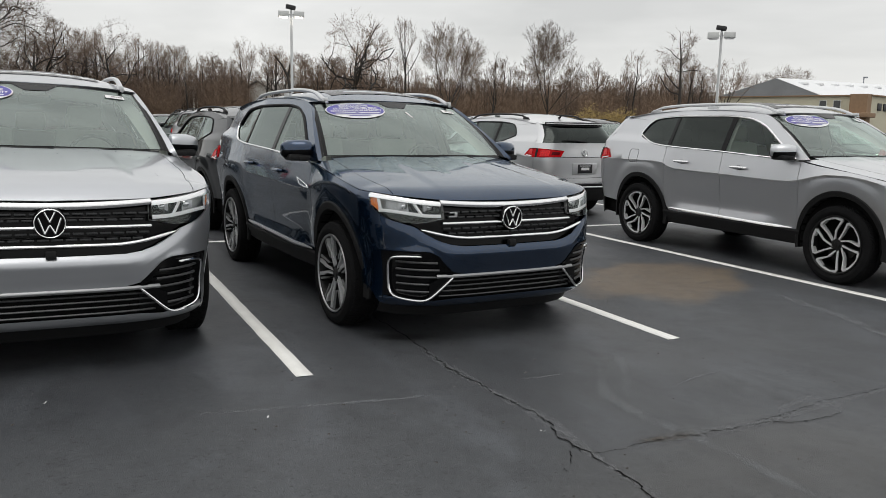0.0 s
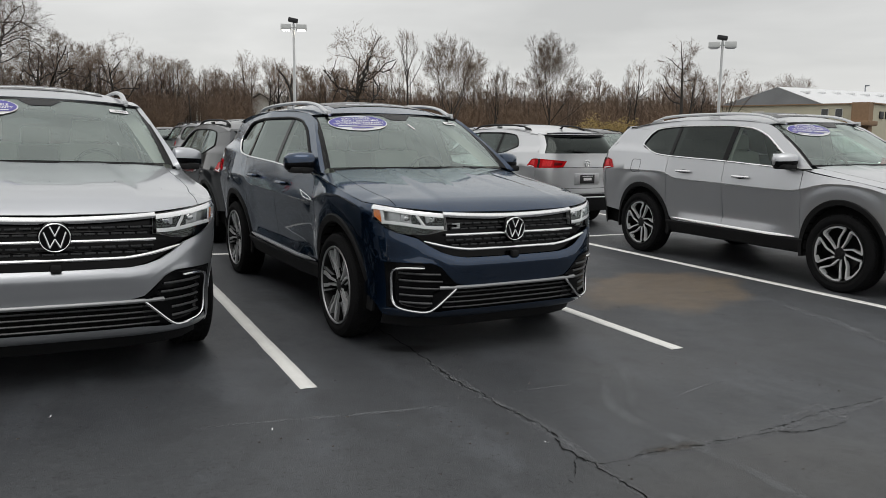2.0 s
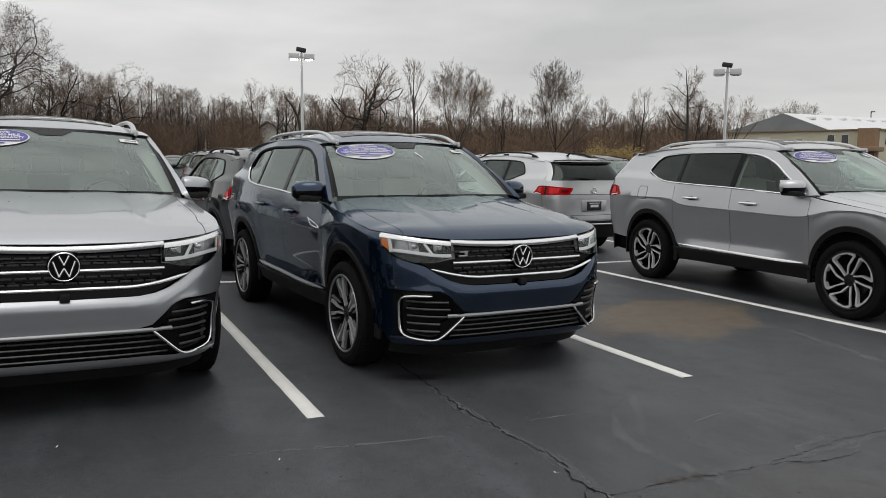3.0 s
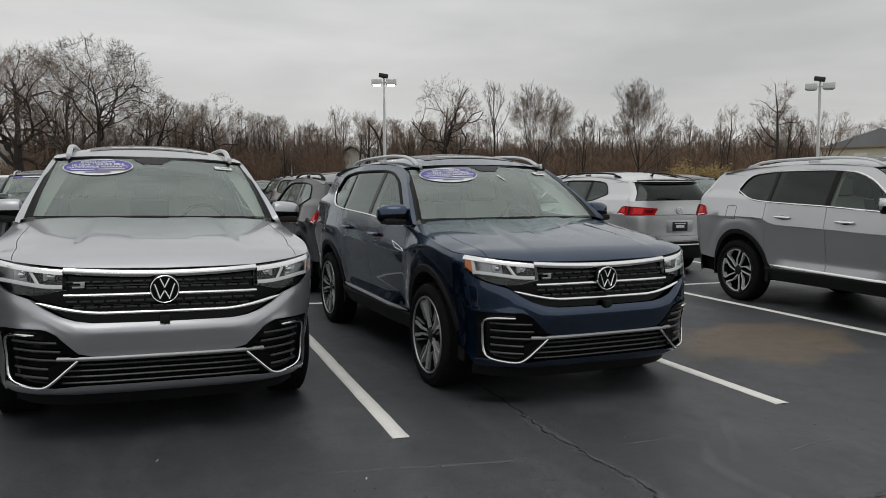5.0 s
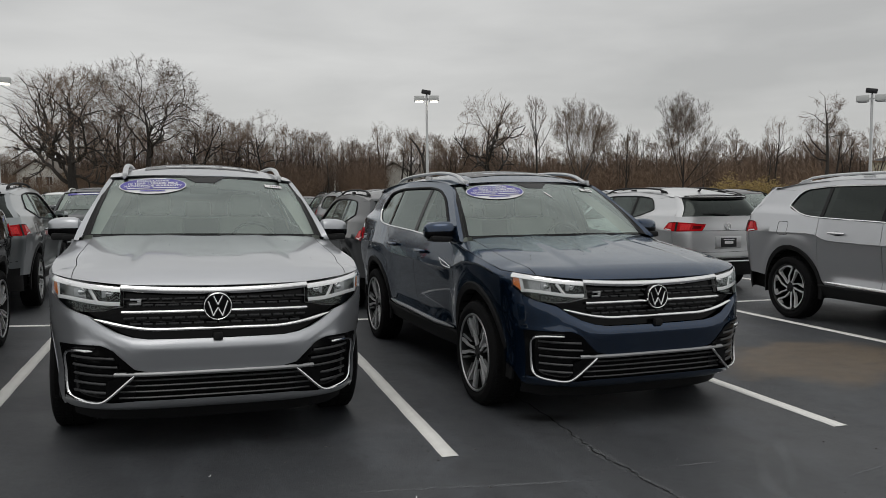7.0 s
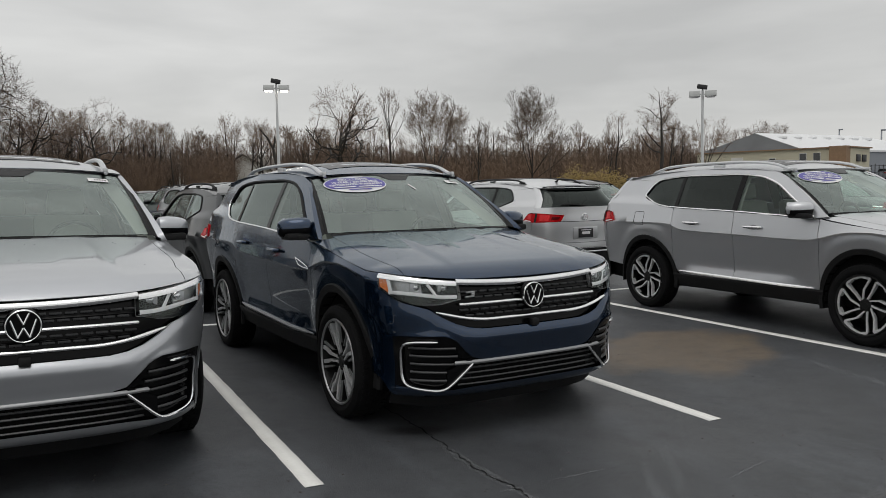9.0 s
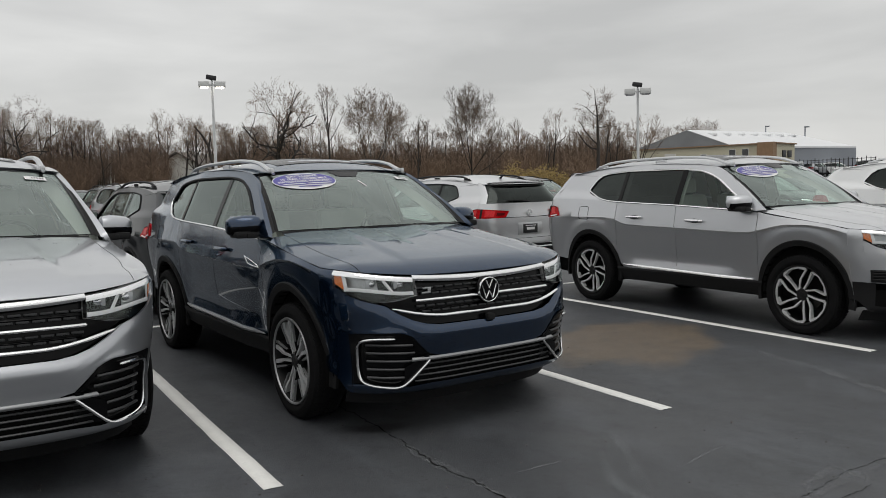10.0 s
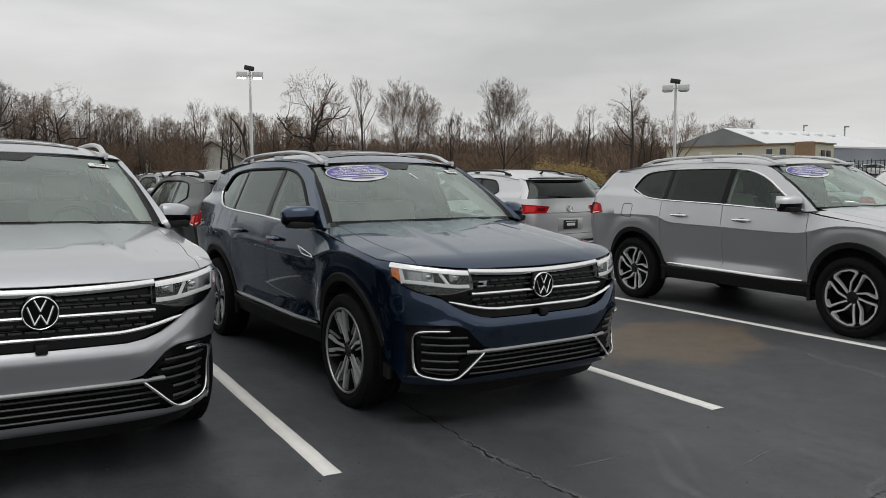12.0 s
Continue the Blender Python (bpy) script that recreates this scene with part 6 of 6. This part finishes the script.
def house(az, dist, w, d, wall_h, ridge_h, turn, label, wall_mat, storeys=1, drop=0.0):
    """Gabled house: the gable faces local -y."""
    x, y = polar(az, dist)
    root = new("house")
    tagged(root, label, "house", "houses behind the wood")
    bm = bmesh.new()
    prof = [(-w / 2, 0), (w / 2, 0), (w / 2, wall_h), (0, ridge_h), (-w / 2, wall_h)]
    a = [bm.verts.new((px, -d / 2, pz)) for px, pz in prof]
    b = [bm.verts.new((px, d / 2, pz)) for px, pz in prof]
    bm.faces.new(a)
    bm.faces.new(b[::-1])
    for i in range(5):
        j = (i + 1) % 5
        bm.faces.new((a[i], b[i], b[j], a[j]))
    part("wall", bm, wall_mat, root, recalc=True)
    for sg in (-1, 1):
        bm = bmesh.new()
        sl = (ridge_h - wall_h) / (w / 2)
        e = 0.5
        q = [(0, ridge_h + 0.06), (sg * (w / 2 + e), wall_h - e * sl + 0.06)]
        vs = [bm.verts.new((px, py, pz + o)) for o in (0.0, 0.18) for px, pz in q for py in (-d / 2 - 0.4, d / 2 + 0.4)]
        for f in ((0, 1, 3, 2), (4, 5, 7, 6), (0, 1, 5, 4), (2, 3, 7, 6), (0, 2, 6, 4), (1, 3, 7, 5)):
            bm.faces.new([vs[i] for i in f])
        part("roof", bm, M_HROOF, root, recalc=True)
    spots = []
    for s in range(storeys):
        z = 1.6 + 2.8 * s
        for px in (-w * 0.28, w * 0.05, w * 0.30):
            if z + 0.8 < wall_h + 0.6:
                spots.append((Matrix.Translation((px, -d / 2 - 0.02, z)), 0.95, 1.3))
        for py in (-d * 0.25, d * 0.25):
            spots.append((Matrix.Translation((-w / 2 - 0.02, py, z)) @ Matrix.Rotation(radians(-90), 4, "Z"), 0.95, 1.3))
    windows(root, spots)
    root.matrix_world = pose(x, y, far_z(x, y) - drop, 0, 0, turn)
    return root


house(-10.4, 160, 9.0, 13, 5.9, 8.4, 32, "white two-storey house with grey gabled roof", M_SIDING, 2, 1.6)
house(-7.1, 132, 6, 9, 5.6, 7.4, -20, "pale two-storey house seen through bare trees", M_SIDING, 2, 1.6)
for az, dist, w, tn in ((11.5, 124, 9, 20), (16.9, 106, 8.5, -35), (25.0, 140, 9, 25), (31.8, 130, 8, -30), (34.2, 134, 9, 20), (38.0, 132, 9, -25), (42.5, 128, 9, 15), (46.5, 140, 8, -20)):
    house(az, dist, w, 11, 3.0, 5.4, tn, "low pale house half hidden by undergrowth", M_SIDING, 1, 0.9)


# ---- workshop building beyond the lot ----
def workshop():
    root = new("workshop_building")
    tagged(root, "beige workshop with grey gable and long white roof", "building")
    D = 92
    L0, C0 = polar(48.2, D), polar(57.6, D * 0.93)
    z0 = 0.0
    ax = Vector((C0[0] - L0[0], C0[1] - L0[1]))
    length = ax.length
    ax.normalize()
    n = Vector((ax.y, -ax.x))          # towards the lot
    if n.dot(EYE_XY - Vector(L0)) < 0:
        n = -n
    base = Matrix(((ax.x, -n.x, 0, L0[0]), (ax.y, -n.y, 0, L0[1]), (0, 0, 1, z0), (0, 0, 0, 1)))   # local x along the wall, y away
    eave = 4.75

    def put(name, bm, material, parent=root, lab="", **kw):
        for v in bm.verts:
            v.co = base @ v.co
        return part(name, bm, material, parent, lab, recalc=True, **kw)
    bm = bmesh.new()
    box(bm, length / 2, 2.8, eave / 2, length, 5.6, eave)
    put("wall", bm, M_BEIGE)
    bm = bmesh.new()
    box(bm, length / 2, 2.8, eave + 0.06, length + 0.4, 6.0, 0.12)
    put("roof_edge", bm, M_BROWN)
    inv = base.inverted()

    def spot(az, dist, z):
        return inv @ Vector((*polar(az, dist), z))
    GL, GR2, PK2 = spot(48.4, 93.5, eave + 0.2), spot(54.8, 92.0, eave + 0.2), spot(51.9, 94, 6.95)
    RE, EE = spot(58.2, 109, 6.95), spot(62.4, 109, eave + 0.1)
    bm = bmesh.new()
    a = [bm.verts.new(p) for p in (GL, GR2, PK2)]
    b = [bm.verts.new(p + Vector((0, 0.3, 0))) for p in (GL, GR2, PK2)]
    bm.faces.new(a)
    bm.faces.new(b[::-1])
    for i in range(3):
        bm.faces.new((a[i], b[i], b[(i + 1) % 3], a[(i + 1) % 3]))
    put("gable", bm, M_GABLE, lab="dark grey shingled gable")
    # long roof running back from the gable
    up = Vector((0, 0, 0.04))
    P = [PK2 + up, GR2 + up + Vector((0.3, 0, -0.1)), EE, RE]
    bm = bmesh.new()
    vs = [bm.verts.new(p) for p in P] + [bm.verts.new(p - Vector((0, 0, 0.2))) for p in P]
    for f in ((0, 1, 2, 3), (4, 5, 6, 7), (0, 1, 5, 4), (1, 2, 6, 5), (2, 3, 7, 6), (3, 0, 4, 7)):
        bm.faces.new([vs[i] for i in f])
    roof_ob = put("roof", bm, M_WROOF, lab="white sheet-metal roof")
    for i in range(7):
        t = 0.10 + 0.125 * i
        c = P[0].lerp(P[3], t).lerp(P[1].lerp(P[2], t), 0.30)
        bm = bmesh.new()
        box(bm, c.x, c.y, c.z + 0.06, 0.9, 0.8, 0.26, 0.08)
        put("roof_vent", bm, M_WROOF, roof_ob)
    bm = bmesh.new()
    q0, q1 = GR2 + Vector((0.3, 0.6, 0)), EE
    vs = [bm.verts.new((p.x, p.y, z)) for z in (0, eave + 0.1) for p in (q0, q1, q1 + Vector((-2, 4, 0)), q0 + Vector((-2, 4, 0)))]
    for f in ((0, 1, 5, 4), (1, 2, 6, 5), (2, 3, 7, 6), (3, 0, 4, 7), (4, 5, 6, 7)):
        bm.faces.new([vs[i] for i in f])
    put("side_wall", bm, M_GREYWALL)
    # brown entrance
    bm = bmesh.new()
    box(bm, length * 0.955, -0.5, 2.45, length * 0.10, 1.1, 4.90)
    put("entrance", bm, M_BROWN)
    bm = bmesh.new()
    box(bm, length * 0.965, -1.2, 2.9, length * 0.15, 2.2, 0.45, 0.1)
    put("canopy", bm, M_BROWN)
    for t, w, h, z in ((0.725, 0.62, 0.85, 3.9), (0.81, 0.62, 0.85, 3.9), (0.41, 1.3, 0.8, 2.5), (0.53, 0.6, 1.5, 3.2)):
        bm = bmesh.new()
        box(bm, length * t, -0.04, z, w + 0.10, 0.10, h + 0.10)
        fr = put("window", bm, M_SIDING)
        bm = bmesh.new()
        box(bm, length * t, -0.10, z, w, 0.03, h)
        put("pane", bm, M_WINDOWD, fr)
    for y, w in ((2.3, 1.0), (3.9, 1.1)):
        bm = bmesh.new()
        box(bm, length + 0.06, y, 3.75, 0.1, w, 0.7, 0.03)
        put("sign", bm, M_DARKMETAL, lab="small dark sign board")
    bm = bmesh.new()
    box(bm, length * 0.29, -0.03, 2.1, 1.3, 0.08, 4.2)
    put("garage_door", bm, M_SIDING)


workshop()


def lot_z(x, y):
    """The next lot lies higher, beyond a gentle rise."""
    d = (Vector((x, y)) - EYE_XY).length
    az = math.degrees(math.atan2(x - EYE_XY.x, y - EYE_XY.y))
    return 1.25 * smooth(34, 66, d) * smooth(55.0, 57.5, az) * (1 - smooth(100, 112, az))


bm = bmesh.new()
sheet(bm, lambda q, r: (lambda p: (p[0], p[1], lot_z(*p) + 0.005))(polar(q, r)), [55, 55.6, 56.2, 56.8, 57.5, 60, 65, 75, 88, 100, 103, 106, 109, 112], [34, 38, 42, 46, 50, 54, 58, 62, 66, 90, 140, 260, 600])
tagged(part("next_lot", bm, M_ASPHALT), "asphalt of the next lot on higher ground", "asphalt", kind="structure")


def fence(a, b, h=2.0):
    root = new("fence")
    tagged(root, "black steel fence at the edge of the next lot", "fence")
    a, b = Vector((*a, lot_z(*a))), Vector((*b, lot_z(*b)))
    n = 22
    for i in range(n + 1):
        p = a.lerp(b, i / n)
        bm = bmesh.new()
        box(bm, p.x, p.y, p.z + h / 2, 0.06, 0.06, h + (0.25 if i % 4 == 0 else 0))
        part("post", bm, M_DARKMETAL, root)
    for z in (0.5, 1.1, h - 0.1):
        bm = bmesh.new()
        tube(bm, [a + Vector((0, 0, z)), b + Vector((0, 0, z))], 0.022, 5)
        part("rail", bm, M_DARKMETAL, root)


fence(polar(58.2, 98), polar(63.5, 88), 1.9)
bm = bmesh.new()
x, y = polar(61.0, 190)
box(bm, 0, 0, 3.2, 4.6, 6, 6.4, 0.1, pose(x, y, 0, 0, 0, -55))
far_b = new("office_building")
tagged(far_b, "dark flat-roofed building in the distance", "building")
part("wall", bm, M_GREYWALL, far_b)
bm = bmesh.new()
box(bm, 0, 0, 6.55, 5, 6.4, 0.4, 0.05, pose(x, y, 0, 0, 0, -55))
part("roof", bm, M_DARKMETAL, far_b)
for i in range(2):
    bm = bmesh.new()
    box(bm, -1.1 + 2.2 * i, -3.03, 4.4, 1.5, 0.1, 1.5, 0, pose(x, y, 0, 0, 0, -55))
    part("window", bm, M_WINDOWD, far_b)
for az, dist, h in ((57.0, 150, 10.2), (59.4, 130, 8.7)):
    x, y = polar(az, dist)
    root = new("lamp_post")
    tagged(root, "distant thin grey lamp post", "lamp post", "lamp posts")
    bm = bmesh.new()
    tube(bm, [(0, 0, 0), (0, 0, h)], [0.14, 0.10], 8)
    part("post", bm, M_GREYWALL, root)
    bm = bmesh.new()
    box(bm, 0.25, 0, h, 0.7, 0.3, 0.22, 0.05)
    part("lamp_head", bm, M_GREYWALL, root)
    root.matrix_world = pose(x, y, 0, 0, 0, -60)

# overhead wires towards the big oak
for y0, y1 in ((19.0, 10.6), (17.2, 9.9), (16.2, 9.4), (14.6, 8.3), (13.4, 7.6), (11.6, 6.4)):
    bm = bmesh.new()
    a, b = Vector((*polar(-15, 96), y0)), Vector((*polar(-5.6, 98), y1))
    tube(bm, [a.lerp(b, t) - Vector((0, 0, 1.2 * t * (1 - t))) for t in steps(0, 1, 8)], 0.022, 4)
    tagged(part("power_line", bm, M_DARKMETAL), "thin dark overhead wire", "cable", "overhead wires")

# ---- the parked cars ----
suv("suv", "deep blue metallic three-row SUV with chrome grille and windscreen sticker", M_BLUE, pose(0.03, 0.0, 0, 0, 0.3, 0), style="twin", sticker=True, tag=True)
suv("suv", "silver metallic three-row SUV with chrome grille and windscreen sticker", M_SILVER, pose(-2.825, 0.24, 0.063, 0, 1.45, -0.35), style="twin", sticker=True)
suv("suv", "silver grey three-row SUV on bright turbine wheels", M_PYRITE, pose(5.05, -0.68, 0, 0, 0, -3.3), style="split", trim="chrome", sticker=True)
suv("suv", "black three-row SUV beside the silver one", M_BLACKP, pose(-5.62, 0.35, 0.14, 0, 1.6, 0), style="twin", fine=False)


def drops(m, seed, n=110):
    """Raindrops left standing on a hood after a shower."""
    rng = random.Random(seed)
    verts, faces = [], []
    for _ in range(n):
        y = 0.28 - 0.75 * rng.random() ** 1.8
        x, r = rng.uniform(-0.70, 0.70), rng.uniform(0.0018, 0.0045)
        k, p = len(verts), Vector(hood(x, y, 0.0005))
        for ring, h in ((1.0, 0.0), (0.6, 0.38)):
            verts += [m @ (p + Vector((ring * r * math.cos(i * math.tau / 6), 1.25 * ring * r * math.sin(i * math.tau / 6), h * r))) for i in range(6)]
        faces += [(k + i, k + (i + 1) % 6, k + 6 + (i + 1) % 6, k + 6 + i) for i in range(6)] + [tuple(range(k + 6, k + 12))]
    me = bpy.data.meshes.new("raindrops")
    me.from_pydata(verts, [], faces)
    me.materials.append(M_GLOSSB)
    return tagged(new("raindrops", me), "small raindrops standing on a car hood", "water drops", kind="stuff")


drops(pose(0.03, 0.0, 0, 0, 0.3, 0), 1)
drops(pose(-2.825, 0.24, 0.063, 0, 1.45, -0.35), 2, 22)
drops(pose(5.05, -0.68, 0, 0, 0, -3.3), 3, 40)
COMPACT = (0.925, 0.925, 0.94)


def compact(label, paint_mat, x, rear_y, turn=0.0, fine=True):
    """Compact SUV parked nose away from the aisle; rear_y is where its rear bumper stands."""
    back = 4.13 * COMPACT[1]
    return suv("compact_suv", label, paint_mat, pose(x, rear_y + back, ground_z(x, rear_y), 0, 0, 180 + turn), COMPACT, "split", "plain", fine, front=False)


compact("dark grey compact SUV seen from behind", M_GREY, 0.20, 4.5)
compact("silver compact SUV with red tail lights seen from behind", M_PALE, 5.35, 4.6, -2.0)
compact("grey compact SUV with black cladding seen from behind", M_MIDGREY, -5.62, 5.4)
suv("suv", "white three-row SUV beyond empty bays", M_WHITE, pose(10.0, -1.7, 0, 0, 0, -3), style="split", trim="chrome", fine=False)
suv("compact_suv", "dark grey compact SUV with roof rails", M_GREY, pose(15.2, 6.0, ground_z(15.2, 6.0)), COMPACT, "split", "plain", False, rear=False)

# rows of stock beyond, built once in each colour and repeated
stock = {}
for key, pm, word in (("w", M_WHITE, "white"), ("s", M_SILVER, "silver"), ("g", M_GREY, "grey"), ("k", M_BLACKP, "black"), ("b", M_BLUE, "dark blue"), ("r", M_RED, "dark red")):
    stock[key] = (pm, word)
made = {}
rng = random.Random(12)


def park(x, y, turn, key, big):
    s = (1, 1, 1) if big else COMPACT
    m = pose(x, y, ground_z(x, y) + lot_z(x, y), 0, 0, turn)
    if (key, big) not in made:
        pm, word = stock[key]
        made[key, big] = suv("suv" if big else "compact_suv", "%s %s SUV in the rows of stock" % (word, "three-row" if big else "compact"), pm, m, s, "split", "plain", False, rear=False, group="stock rows", far=True)
    else:
        ob = copy_thing(made[key, big], m)
        ob.matrix_world = m @ Matrix.Diagonal((*s, 1))
        return ob
    return made[key, big]


banner_car = suv("suv", "dark grey three-row SUV with a blue windscreen banner", M_GREY, pose(-4.85, 15.7, ground_z(-4.85, 15.7), 0, 0, 0), style="split", fine=False, rear=False)
bm = bmesh.new()
sheet(bm, lambda u, v: screen(u, 0.80 + 0.13 * v, 0.006), steps(-0.85, 0.85, 8), (0, 1))
back = part("windscreen_banner", bm, M_STKBLUE, banner_car, "blue banner across the windscreen")
bm = bmesh.new()
sheet(bm, lambda u, v: screen(u, 0.83 + 0.06 * v, 0.009), steps(-0.55, 0.60, 8), (0, 1))
part("print_bar", bm, M_PAPER, back)
for row_y, turn in ((15.7, 0), (24.2, 180), (32.0, 0), (41.0, 180), (48.0, 0)):
    for i in range(-5, 15):
        x = -3.9 + 2.75 * i + 0.054 * row_y
        if (row_y < 16 and i in (-1, 0)) or rng.random() < 0.30 or x > 22 + 0.2 * row_y or x < -9 or abs(x - 9.67) < 1.8 and 28 < row_y < 38:
            continue
        park(x + rng.uniform(-0.15, 0.15), row_y + rng.uniform(-0.3, 0.3), turn + rng.uniform(-1.5, 1.5), rng.choice("wwssggkkbr" if row_y > 16 and x < 10 else "ggkkswb"), rng.random() < 0.45)
for i in range(11):
    x, y = polar(58.8 + 0.55 * i, 104 + 9 * (i % 3))
    park(x, y, 30 + 60 * (i % 2), rng.choice("wwsgk"), rng.random() < 0.5)
